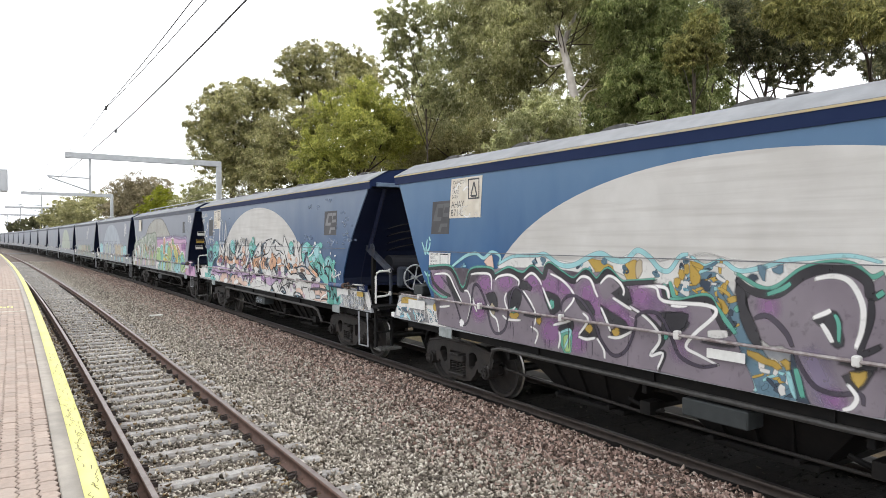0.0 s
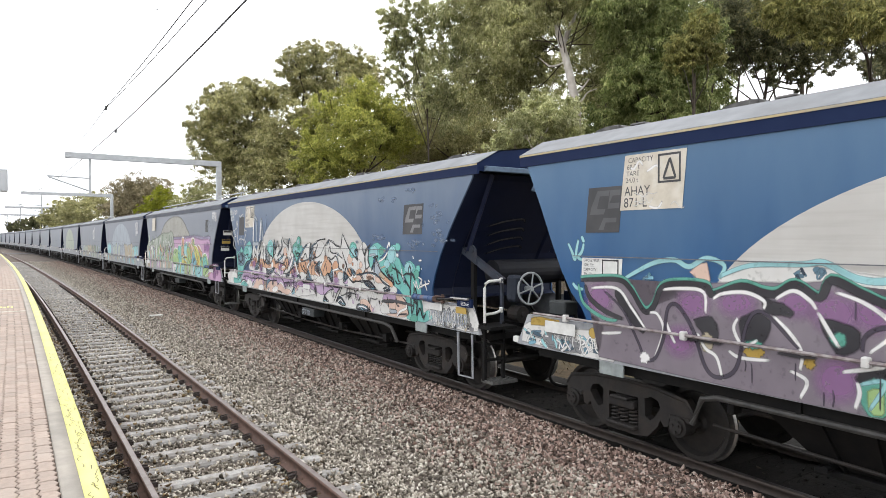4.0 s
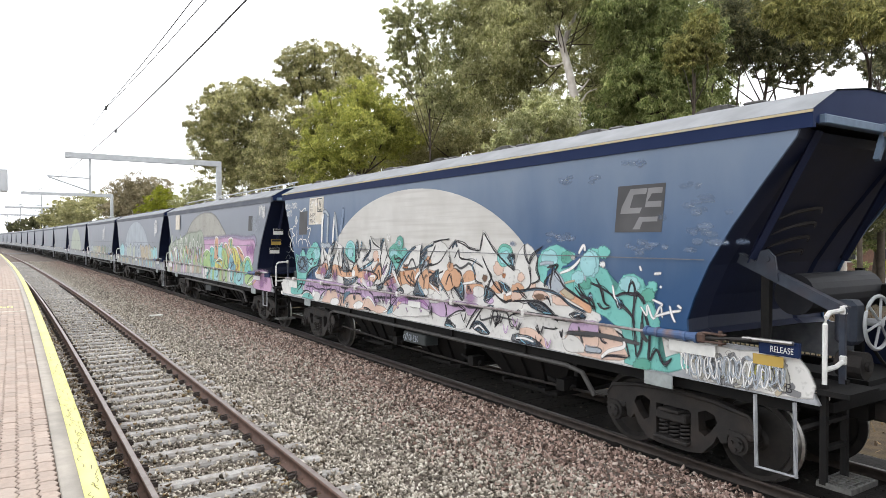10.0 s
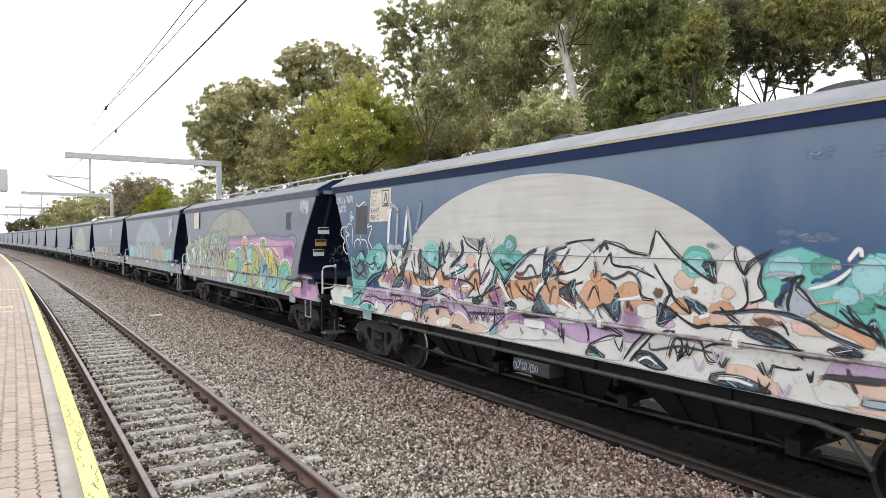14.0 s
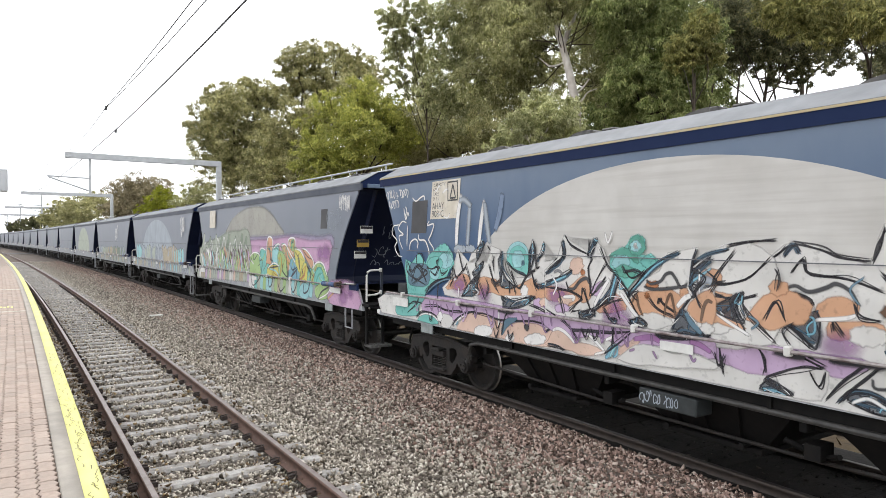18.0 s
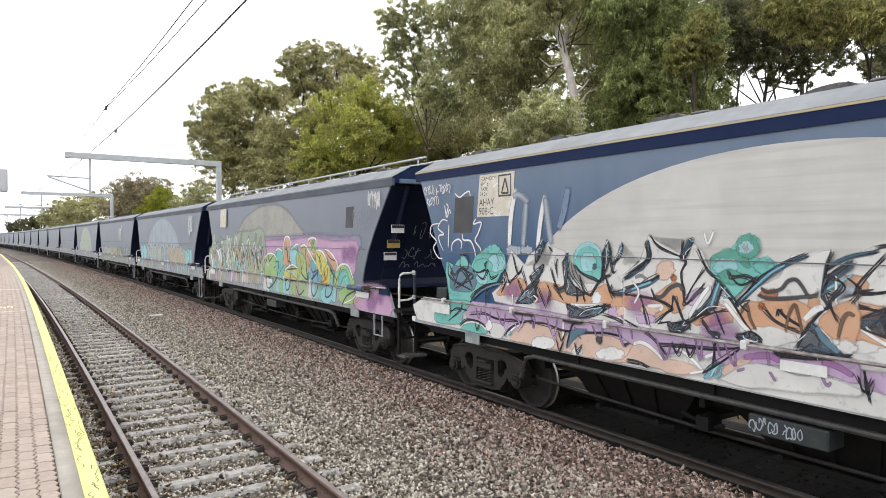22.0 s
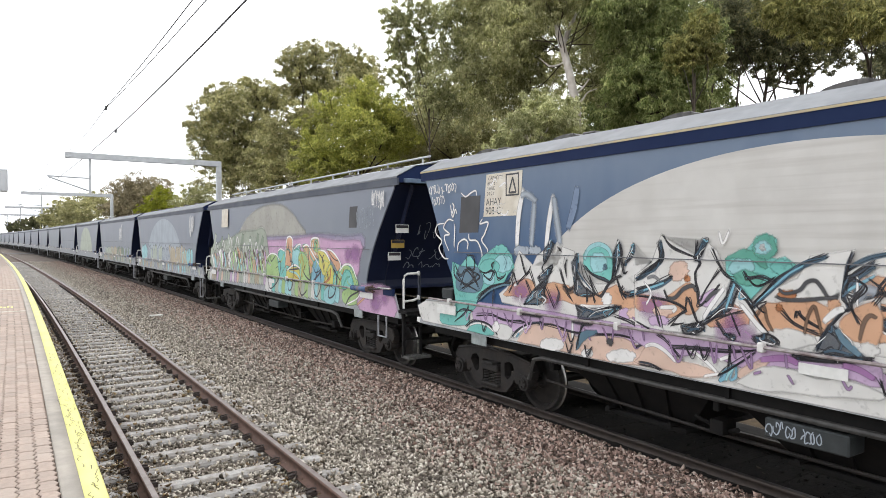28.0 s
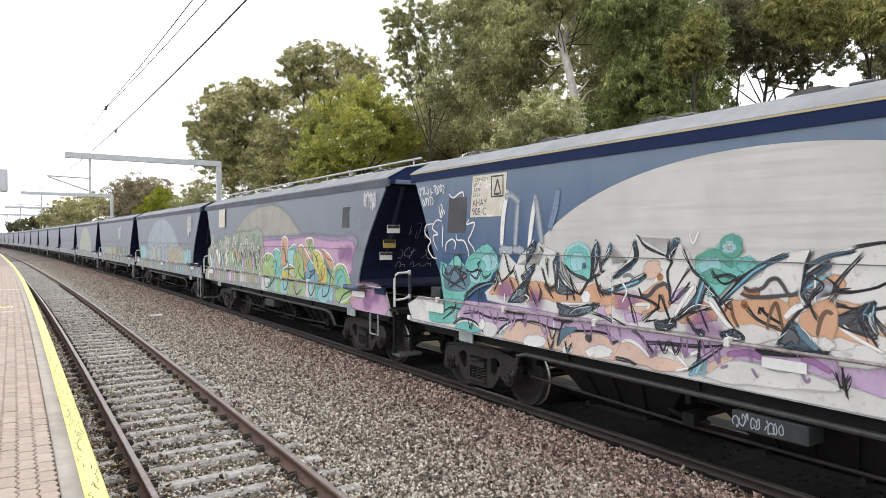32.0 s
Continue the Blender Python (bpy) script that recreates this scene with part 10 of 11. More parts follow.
def tree(where, n, leaf, bark, label, r, size, sprays):
    """where: bearing and distance of the foot; n leaves; trunk radius, leaf length; sprays: right, further, height, radius."""
    az, dist = where
    seed = n + int(10 * az)
    a = radians(az)
    t = tagged(new("tree"), label, "tree", "trees behind the railway")
    t.location = (dist * math.sin(a), dist * math.cos(a), -0.45)
    turn = lambda u, w, h: Vector((u * math.cos(a) + w * math.sin(a), -u * math.sin(a) + w * math.cos(a), h))
    c = [turn(*q[:3]) for q in sprays]
    rad = [q[3] for q in sprays]
    rng = random.Random(seed)
    hs = sorted(q.z for q in c)
    low, high = hs[0], hs[-1]
    mean = sum(c, Vector()) / len(c)
    lean = TRUNKS.get(label)
    if lean:
        stem = [turn(*q) for q in lean]
    else:
        fork = max(1.2, low * 0.55 if low < 6 else low - 2.5)
        stem = [Vector((0, 0, 0)), Vector((mean.x * 0.12, mean.y * 0.12, fork * 0.5)), Vector((mean.x * 0.25, mean.y * 0.25, fork)), Vector((mean.x * 0.7, mean.y * 0.7, (fork + high) * 0.5))]
    bm = bmesh.new()
    tube(bm, smooth3(stem), r, 10, r * (0.6 if bark == "bark" else 0.45))
    part("trunk", bm, M[bark], t, smooth=True)
    for q, rr in zip(c, rad):
        start = stem[-2].lerp(stem[-1], rng.random())
        mid = start.lerp(q, 0.55) + Vector((rng.uniform(-0.4, 0.4), rng.uniform(-0.4, 0.4), rng.uniform(-0.6, 0.3)))
        bm = bmesh.new()
        tube(bm, smooth3([start, mid, q]), r * (0.11 if label in BARE_LIMBS else 0.2 if bark == "bark" else 0.34), 6, r * 0.06)
        for _ in range(5):
            e = q + Vector((rng.uniform(-1, 1), rng.uniform(-1, 1), rng.uniform(-0.5, 1))) * rr * 1.1
            tube(bm, [mid.lerp(q, rng.uniform(0.3, 0.9)), q.lerp(e, 0.5) + Vector((0, 0, 0.15 * rr)), e], r * 0.10, 5, r * 0.03)
        part("limb", bm, M["bark_dark" if label in BARE_LIMBS else bark], t, smooth=True)
    for r0, r1, pts in BARE_LIMBS.get(label, ()):
        bm = bmesh.new()
        tube(bm, smooth3([turn(*q) for q in pts]), r0, 8, r1)
        part("limb", bm, M[bark], t, smooth=True)
    leaves("crown", [tuple(q) for q in c], rad, n, size, M[leaf], t, seed, 0.7 if leaf in ("leaf_grey", "leaf_pale", "leaf_yellow", "leaf_green") else 0.4)
    SWAYING[label] = t
    return t


def smooth3(pts, steps=4):
    p = [Vector(q) for q in pts]
    q = [2 * p[0] - p[1]] + p + [2 * p[-1] - p[-2]]
    out = []
    for i in range(1, len(q) - 2):
        for k in range(steps):
            t = k / steps
            out.append(0.5 * (2 * q[i] + (q[i + 1] - q[i - 1]) * t + (2 * q[i - 1] - 5 * q[i] + 4 * q[i + 1] - q[i + 2]) * t * t + (3 * q[i] - q[i - 1] - 3 * q[i + 1] + q[i + 2]) * t ** 3))
    return out + [p[-1]]


SWAYING = {}
BARE_LIMBS = {"large grey-green eucalypt with a pale smooth trunk": [(0.15, 0.07, [(-0.63, -3, 12.0), (-0.86, -3, 13.0), (-0.89, -2.9, 14.6)]), (0.12, 0.05, [(-0.6, -3, 11.9), (-0.27, -3, 12.7), (0.15, -3, 13.6), (0.65, -2.9, 14.4)]),
                                                                  (0.05, 0.02, [(0.0, -3, 9.1), (0.35, -3.05, 9.5), (0.54, -3.1, 9.75), (0.96, -3.1, 9.9)]), (0.06, 0.03, [(-0.1, -3, 9.7), (0.25, -3.05, 9.9), (0.61, -3.1, 10.35)]),
                                                                  (0.05, 0.02, [(-0.4, -3, 11.2), (-1.1, -3.1, 11.0), (-1.62, -3.1, 11.4)])],
         "dense green scrub behind the railway": [(0.10, 0.05, [(0.3, -5, 9.5), (0.55, -9.9, 12.1), (1.45, -10.2, 12.75), (2.35, -10.4, 13.4), (3.5, -10.4, 14.2)])]}
TRUNKS = {"large grey-green eucalypt with a pale smooth trunk": [(0.2, -3.0, 0), (0.1, -3.0, 6.5), (0.04, -3.0, 8.9), (-0.17, -3.0, 10.15), (-0.4, -3.0, 11.2), (-0.65, -3.0, 12.1)],
          "dark spreading tree with bare lower branches": [(0, 0, 0), (0.1, 0, 6.5), (0.1, 0, 9.2), (0.4, 0, 11.5)],
          "eucalypt with hanging yellow-green foliage": [(1.0, 6, 0), (0.9, 6, 7.0), (1.2, 5, 9.0), (0.5, 1, 10.5)],
          "park tree with mottled trunk and low dark canopy": [(0, 0, 0), (0.05, 0, 1.4), (0.1, 0, 2.4), (0.4, 0, 5.0)]}


def trees():
    tree((14.8, 62), 37800, "leaf_olive", "bark_dark", "olive-green gum tree with a rounded crown", 0.35, 0.42, [(-1.9, -3.1, 12.9, 1.47), (-0.4, -2, 14.4, 1.62), (1.6, 2.2, 15.8, 1.75), (3.4, 0.5, 15.3, 1.43), (-1.7, -3, 10.8, 1.58), (0.5, -0.5, 12.2, 2.23), (3, -0.2, 12.4, 1.98), (-0.4, -2.5, 9, 1.88), (2, 1.7, 9.5, 2.32), (-2.8, -2.9, 12, 0.68), (-1.1, -0.8, 15.6, 0.88), (2.5, 0.1, 16.2, 1.02)])
    tree((22.4, 58), 36200, "leaf_olive", "bark_dark", "tall olive-green gum tree with a dense crown", 0.35, 0.42, [(-2.5, -0.5, 17.7, 1.33), (-0.9, 0.6, 18.6, 1.36), (1.3, 1.6, 18.5, 1.56), (3.4, 3.1, 18.4, 1.44), (4, -1.6, 16.5, 0.85), (-2.6, 1, 15.9, 1.53), (-0.2, 1.4, 16.1, 1.93), (2.6, -1.5, 15.3, 1.59), (-1.9, -3.5, 12.5, 1.51), (0.3, 3.3, 13.5, 1.72), (-4.3, -1.6, 9.3, 1.82), (-2, -1.3, 10.1, 1.84)])
    tree((25.4, 42), 35300, "leaf_bright", "bark_dark", "bright green wattle-like tree beside the fence", 0.2, 0.3, [(-1.8, 1.9, 11.3, 1.23), (0, 0.4, 11.6, 1.39), (1.8, -0.2, 10.8, 1.11), (-2.8, 1.3, 9.7, 1.21), (-0.6, -2.4, 9, 1.49), (1.5, 1, 9.4, 1.62), (-1.4, -0.7, 7.6, 1.36), (-2.6, -2.1, 7.6, 1.12), (2.9, 0.7, 9.7, 0.89), (0.6, 2.2, 12.8, 0.58)])
    tree((31.2, 36), 27000, "leaf_pale", "bark_dark", "grey-green eucalypt reaching over the lower trees", 0.07, 0.28, [(-2, -1.3, 14.6, 0.72), (-1.1, 0.5, 14.3, 0.86), (-0.6, -0.9, 15.1, 0.73), (-1.8, 1, 13.5, 0.7), (-0.8, 1, 12.8, 0.77), (-2, -1.3, 11.7, 0.43), (-1.5, 1.4, 11.7, 0.53), (1, 0.7, 15.3, 1.21), (2.2, 0.7, 14.1, 1.56), (1.3, 1.4, 12.7, 1.41), (-0.1, -0.3, 10.9, 0.74), (1.3, 1.1, 10.4, 1.23)])
    tree((43.6, 34), 62000, "leaf_grey", "bark", "large grey-green eucalypt with a pale smooth trunk", 0.25, 0.27, [(-0.5, -4.0, 13.5, 0.8), (0.7, -3.8, 14.2, 0.9), (-1.5, -3.5, 14.0, 0.9), (-4.6, 1.2, 14.9, 1.51), (-3.2, -1.8, 12.5, 1.52), (-2.6, 1.3, 14.8, 1.49), (-4.4, -0.7, 10.9, 1.33), (-2.7, -0.2, 10.9, 1.21), (-1.8, -1.5, 12.2, 1.04), (-0.8, 0.8, 14.6, 1.17), (0.8, -0.9, 14.1, 1.37), (1.6, 1.5, 12.8, 1.47), (1.2, -0.9, 10.5, 0.97), (-3.6, 0.1, 15, 1.29), (2.2, -0.5, 13.9, 1.23)])
    tree((40.9, 26), 16900, "leaf_pale", "bark", "pale drooping young eucalypt at the foot of the gum", 0.12, 0.22, [(-0.2, 0.3, 8.2, 0.69), (0.5, -0.9, 7.6, 0.7), (-0.8, -1, 7.3, 0.59), (-0, 0.7, 7.3, 0.75), (-1.4, 0.7, 7, 0.63), (1.1, 0.2, 8.2, 0.39), (0.9, 1.2, 7.3, 0.63)])
    tree((34.6, 46), 42300, "leaf_olive", "bark_dark", "brownish scrub with bare twigs below the gums", 0.18, 0.32, [(-3.4, -1.8, 10.4, 1.68), (-1.2, 1.9, 10.5, 2.04), (1.1, -1.8, 9.6, 1.67), (-2, 2.5, 8.8, 1.84), (0.4, 0.7, 11.7, 1.76), (-4.3, 0.4, 8.6, 1.54), (2.9, 2.5, 10, 1.6), (-2.8, 1.5, 12.5, 1.35)])
    tree((45.6, 44), 35200, "leaf_green", "bark_dark", "dense green scrub behind the railway", 0.18, 0.32, [(-0, 1.5, 11.5, 1.68), (1.2, -2.4, 9.3, 1.33), (-1.1, -0.7, 9.5, 1.2), (1.6, -2.2, 10.7, 1.33), (3, -1.7, 9.4, 1.53), (4.3, -1.7, 10.2, 1.33), (-3.7, 1.7, 9.6, 1.5), (0.5, -2, 12, 1.08)])
    tree((50.5, 30), 60500, "leaf_green", "bark_dark", "green and yellow eucalypt with drooping leaves", 0.22, 0.24, [(-1.4, -0.6, 9.7, 0.94), (-0.3, -0, 10.7, 1.08), (0.7, 1, 12.1, 1.24), (1.4, 1.4, 11.1, 0.97), (-0.5, 0.6, 9.4, 1.11), (0.9, -0.9, 9.4, 0.91), (-1.7, 0.1, 8.5, 0.83), (1.6, 0.6, 11.9, 0.81), (0.2, -1.3, 8.4, 0.77), (-1, 0.5, 12.1, 1.25), (-1.9, -0.5, 12.9, 1.08), (0.2, 0.3, 13.1, 1.08)])
    tree((52.9, 28), 7300, "leaf_yellow", "bark_dark", "yellowing eucalypt branch with long leaves", 0.1, 0.24, [(-0, 0.5, 11, 0.66), (0.6, 0.5, 10.4, 0.5), (-0.5, 0.1, 10.4, 0.55), (0.2, 0.2, 11.5, 0.55)])
    tree((57.8, 36), 24000, "leaf_dark", "bark_dark", "dark spreading tree with bare lower branches", 0.13, 0.26, [(-1.1, -1.3, 12.8, 1.2), (0.1, -0, 13.6, 1.38), (1.2, -1.6, 12.4, 1.21), (-0.4, -0.1, 12, 0.92), (0.8, 0.1, 11.6, 0.85), (2, 1.1, 11.7, 0.8), (2.4, -0.5, 12.6, 0.88), (-1.6, -2.1, 13.6, 1), (-2.2, 0.1, 11.7, 0.7), (0.3, -1.3, 10.6, 0.47), (1.8, 1, 10.8, 0.49)])
    tree((62.6, 24), 19200, "leaf_yellow", "bark_dark", "eucalypt with hanging yellow-green foliage", 0.10, 0.22, [(-1.4, -0.4, 10.4, 0.6), (-0.8, -0.4, 10, 0.59), (-0, 1.2, 10.6, 0.72), (0.5, -0.3, 9.8, 0.61), (1.1, -0.5, 9.5, 0.56), (-0.4, -0.5, 9.4, 0.39)])
    tree((65.7, 38), 7800, "leaf_dark", "bark_dark", "dark conifer-like tree beside the park", 0.2, 0.26, [(-0.2, -0.1, 11.5, 0.6), (-0.5, -1.9, 10.7, 0.4), (0.1, 0.2, 12.2, 0.78), (0.6, 1.9, 11.2, 0.94)])
    tree((63.2, 40), 50400, "leaf_dark", "bark", "park tree with mottled trunk and low dark canopy", 0.3, 0.26, [(-1, 0.3, 4.5, 1.27), (-0.2, 1.2, 5.9, 1.51), (1.1, 2.1, 6, 1.42), (1.6, 1.6, 4.2, 0.99), (-1.5, 1.1, 3.3, 0.96), (0.3, 1.5, 3.9, 1.08), (2.6, 1.5, 5.2, 1.46), (1.7, -1.2, 7, 1.38), (-0.7, -0.1, 7.3, 1.48)])
    tree((65.3, 52), 12500, "leaf_green", "bark_dark", "smaller park tree on the grass", 0.22, 0.3, [(-0.5, -1, 3.2, 0.9), (0.4, -1.5, 3.9, 1), (-0.1, 0.4, 5.4, 1.17), (1.6, -1.2, 3.9, 1.59)])
    tree((52.5, 31), 47800, "leaf_dark", "bark_dark", "dark-stemmed park tree on dry grass", 0.2, 0.26, [(-0.8, 0.4, 6.2, 1.41), (0.6, 0.3, 6.4, 1.38), (-0.1, -1.5, 4.8, 1.19), (-1.3, -0.2, 4.4, 1.11), (1.2, -0.4, 4.9, 1.21), (2, 0.7, 6.1, 1.24), (-0.3, -1.5, 3.7, 0.66)])
    tree((57.6, 44), 36200, "leaf_green", "bark", "park tree with spreading green crown", 0.25, 0.3, [(-0.3, -1.7, 7.4, 1.64), (1.2, 0.1, 7.2, 1.68), (0.3, -0.5, 5.5, 1.49), (-1.3, 0.9, 4.9, 1.36), (1.7, -0.9, 5.1, 1.45), (2.3, -1.7, 7, 1.41)])
    tree((8.1, 95), 32000, "leaf_brown", "bark_dark", "brownish-grey far tree with bare top twigs", 0.25, 0.34, [(-2.7, 4.9, 8.7, 1.7), (-0.6, -2.9, 9.2, 1.98), (1.7, -4, 8.7, 1.74), (-1.3, -2.5, 6.8, 1.99), (0.8, -1.8, 7, 2.02), (-3.1, -3.2, 6.5, 1.17)])
    tree((9.6, 78), 14000, "leaf_lime", "bark_dark", "bright yellow-green bushy tree", 0.15, 0.27, [(-0.1, 0.3, 7.9, 0.82), (0.6, 4.1, 7.5, 1.01), (-0.8, -3.5, 6.7, 0.91), (0.1, -0.8, 6.2, 1.08), (-1.7, 1.6, 6.1, 0.83), (1.3, 3.6, 6.3, 1.01)])
    tree((11.6, 75), 12000, "leaf_grey", "bark", "pale gum beside the lineside mast", 0.15, 0.27, [(0, 4.5, 8.1, 1.13), (0.8, -3.2, 6.8, 1.02), (-0.7, 0.3, 6.4, 1.06), (1.8, 3.4, 8.4, 0.84), (2.2, -4.1, 6.5, 0.95)])
    tree((3.4, 120), 26000, "leaf_olive", "bark_dark", "row of far olive trees along the line", 0.3, 0.42, [(-1.9, 1.3, 7.2, 1.79), (0.4, -4.7, 7.9, 1.73), (2.7, 3.8, 8.9, 1.87), (4.4, 6.2, 8.1, 1.71), (-3.4, 0.5, 6.1, 1.38), (1.5, -7.1, 6.4, 1.89), (-0.7, -6.3, 5.6, 1.69)])
    tree((0.3, 220), 12000, "leaf_dark", "bark_dark", "far dark trees near the end of the line", 0.4, 0.75, [(-3.2, -2.2, 6.5, 1.21), (-0.4, 9.2, 7.4, 1.47), (2.8, -7, 7.4, 1.55), (6.3, 4.4, 7.7, 1.65), (-1.9, -2.5, 5.6, 1.39), (1.4, -6.2, 5.9, 1.38)])
    tree((19.8, 56), 30600, "leaf_olive", "bark_dark", "olive scrub behind the bright tree", 0.2, 0.36, [(-0.9, 1.4, 11.3, 1.9), (1.8, -1.3, 8.7, 1.83), (-1.7, -0.9, 7.8, 1.52), (8.1, 1.2, 9.6, 2.07), (10.2, -1, 8.9, 1.85), (5.7, 1.6, 9.1, 2.07), (1.2, 0.1, 7.5, 1.56)])
    tree((38.0, 50), 22000, "leaf_grey", "bark", "grey-green gum further behind the line", 0.25, 0.32, [(-5.6, -2.4, 15.4, 1.54), (-2.9, -0.4, 13.7, 1.78), (-0.9, 2.2, 12.9, 1.77), (1.7, 0.4, 13.8, 1.7), (3.5, 2.7, 15.1, 1.67), (0, -3, 15.1, 1.77), (4.1, -1.1, 9.3, 1.64), (2.2, 1.6, 10.1, 1.74), (4.2, 0.9, 16.4, 1.62)])
    tree((51.0, 44), 46800, "leaf_green", "bark_dark", "green scrub trees further behind the line", 0.2, 0.3, [(-2.8, 0.2, 8.6, 1.46), (-0, 0.9, 9.3, 1.53), (2, 1.9, 10.6, 1.46), (2.3, 0.9, 12.4, 1.35), (-1.4, 0.2, 10.7, 1.44), (-3.1, 0.2, 14.1, 1.54), (-4.2, 0.7, 16.5, 1.65), (2.5, -1, 10.6, 1.13), (-1.1, 0.9, 13.3, 1.46), (2.3, 0.5, 16.8, 1.41)])
    tree((60.7, 46), 31800, "leaf_dark", "bark_dark", "dark tree further behind the park", 0.2, 0.3, [(-3.6, 1.4, 17.8, 1.64), (-1.6, -0.1, 15.3, 1.48), (0.2, -2.6, 15.7, 1.44), (2, 0.2, 15.6, 1.42), (3.5, 1.8, 16.8, 1.53), (1.7, 0.7, 14.1, 0.84), (-3.9, 0.6, 14.4, 1.05)])
    tree((59.4, 35.6), 60000, "leaf_deep", "bark_dark", "dark green park tree with a low crown on dry ground", 0.22, 0.26, [(-2.2, 0, 4.2, 1.3), (-0.8, 0.3, 4.8, 1.5), (0.8, -0.3, 4.6, 1.5), (2.2, 0, 4.0, 1.3), (-1.5, -0.5, 3.4, 1.0), (1.6, -0.5, 3.1, 0.9), (0, 0, 6.2, 1.6), (-2, 0, 6, 1.4), (2, 0.4, 6, 1.4), (0, 0.8, 7.5, 1.5), (3.4, 0.5, 4.6, 1.2)])
    for az, dist, n in ((51.0, 37, 15000), (53.4, 34, 16000), (55.6, 36, 16000), (58.0, 38, 12000)):
        tree((az, dist), n, "leaf_deep", "bark_dark", "dark green bush of the park behind the railway fence", 0.08, 0.22, [(-0.9, 0, 1.3, 0.9), (0.3, 0.3, 1.5, 1.0), (1.1, -0.2, 1.2, 0.8), (-0.4, 0.1, 2.6, 1.0), (0.7, 0, 2.9, 1.0), (0, 0.2, 3.8, 0.9), (-1.2, 0.2, 2.3, 0.8)])
    # bare stems under the dark tree
    t = tagged(new("tree"), "slim bare-stemmed saplings under the dark tree", "tree", "trees behind the railway")
    t.location = spot(56.5, 38)
    rng = random.Random(9)
    for i in range(5):
        x = -2.2 + 1.1 * i
        bm = bmesh.new()
        tube(bm, smooth3([(x * 0.55, -x * 0.75, 0), (x * 0.6, -x * 0.8, 6), (x * 0.8 + rng.uniform(-0.5, 0.5), -x, 9.5), (x + rng.uniform(-1.2, 1.2), -x, 13)]), 0.11, 6, 0.03)
        part("stem", bm, M["bark_dark"], t, smooth=True)


# ---- the park beyond the train ----
def park():
    tagged(sweep("road", [(46, -0.435), (55.5, -0.435)], M["asphalt"], -60, 160, 8.0, close=False), "grey asphalt street beyond the park", "road", kind="structure")
    for x in (45.8, 55.6):
        tagged(sweep("kerb", [(x - 0.1, -0.44), (x - 0.1, -0.31), (x + 0.1, -0.31), (x + 0.1, -0.44)], M["coping"], -60, 160, 8.0), "concrete kerb of the street", "kerb", kind="structure")
    f = tagged(new("fence"), "black steel picket fence along the railway", "fence")
    bm = bmesh.new()
    box(bm, (0, 0, 0.06), (0.022, 0.022, 1.12))
    v = bm.verts.new((0, 0, 0.72))
    me = bpy.data.meshes.new("picket")
    bm.to_mesh(me)
    bm.free()
    me.materials.append(M["fence"])
    for i in range(250):
        ob = new("picket", me)
        ob.parent = f
        ob.matrix_basis = pose_on_line(0.5 + 0.125 * i, 15.5, 0.12)
    for z in (-0.25, 0.5):
        sweep("fence_rail", [(15.48, z), (15.52, z), (15.52, z + 0.04), (15.48, z + 0.04)], M["fence"], -6, 60, 3.0, 0, f)
    for i in range(26):
        bm = bmesh.new()
        box(bm, (0, 0, 0.18), (0.06, 0.06, 1.3), bevel=0.006)
        o = part("fence_post", bm, M["fence"], f)
        o.matrix_basis = pose_on_line(-4 + 2.4 * i, 15.5, 0)
    # house
    h = tagged(new("house"), "low brick house with a tiled roof beyond the street", "house")
    h.matrix_basis = Matrix.Translation(spot(65.2, 84)) @ pose(0, 0, 0, 0, 0, -25)
    bm = bmesh.new()
    box(bm, (0, 0, 1.5), (18, 9, 3.0))
    part("wall", bm, M["brickwall"], h)
    bm = bmesh.new()
    a = [bm.verts.new(q) for q in ((-9.8, -5.3, 2.9), (9.8, -5.3, 2.9), (9.8, 5.3, 2.9), (-9.8, 5.3, 2.9))]
    b = [bm.verts.new(q) for q in ((-5, 0, 5.6), (5, 0, 5.6))]
    for q in ((a[0], a[1], b[1], b[0]), (a[2], a[3], b[0], b[1]), (a[1], a[2], b[1]), (a[3], a[0], b[0]), (a[3], a[2], a[1], a[0])):
        bm.faces.new(q)
    part("roof", bm, M["tiles"], h)
    for x in (-6.5, -2.5, 3.0, 6.5):
        bm = bmesh.new()
        box(bm, (x, -4.52, 1.5), (1.8, 0.1, 1.4))
        wf = part("window", bm, M["white"], h)
        bm = bmesh.new()
        box(bm, (x, -4.575, 1.5), (1.6, 0.04, 1.2))
        part("pane", bm, M["pane"], wf)
    bm = bmesh.new()
    box(bm, (0.4, -4.53, 1.05), (0.95, 0.1, 2.1))
    part("door", bm, M["bark_dark"], h)
    rng = random.Random(4)
    for i in range(9):
        hd = tagged(new("shrub"), "round green garden shrub before the house", "shrub", "garden shrubs")
        hd.location = spot(57 + 1.5 * i, 70 + rng.uniform(-1, 1))
        leaves("foliage", [(0, 0, 0.6), (0.8, 0.2, 0.5), (-0.7, 0.1, 0.5)], [0.7, 0.6, 0.6], 900, 0.28, M["leaf_lime" if i % 3 == 0 else "leaf_green"], hd, 300 + i, 0.2)
    # dry grass and fallen leaves near the fence
    rg = np.random.default_rng(8)
    n = 16000
    s, x = 2 + 36 * rg.random(n), 10.6 + 26 * rg.random(n)
    th = np.interp(s, LINE_S, LINE_T)
    px, py = np.interp(s, LINE_S, LINE_X) + x * np.cos(th), np.interp(s, LINE_S, LINE_Y) + x * np.sin(th)
    q = rg.uniform(0, math.tau, n)
    l = rg.uniform(0.04, 0.12, n)
    hgt = rg.uniform(0.01, 0.14, n)
    base = np.stack([px, py, np.full(n, -0.45)], -1)
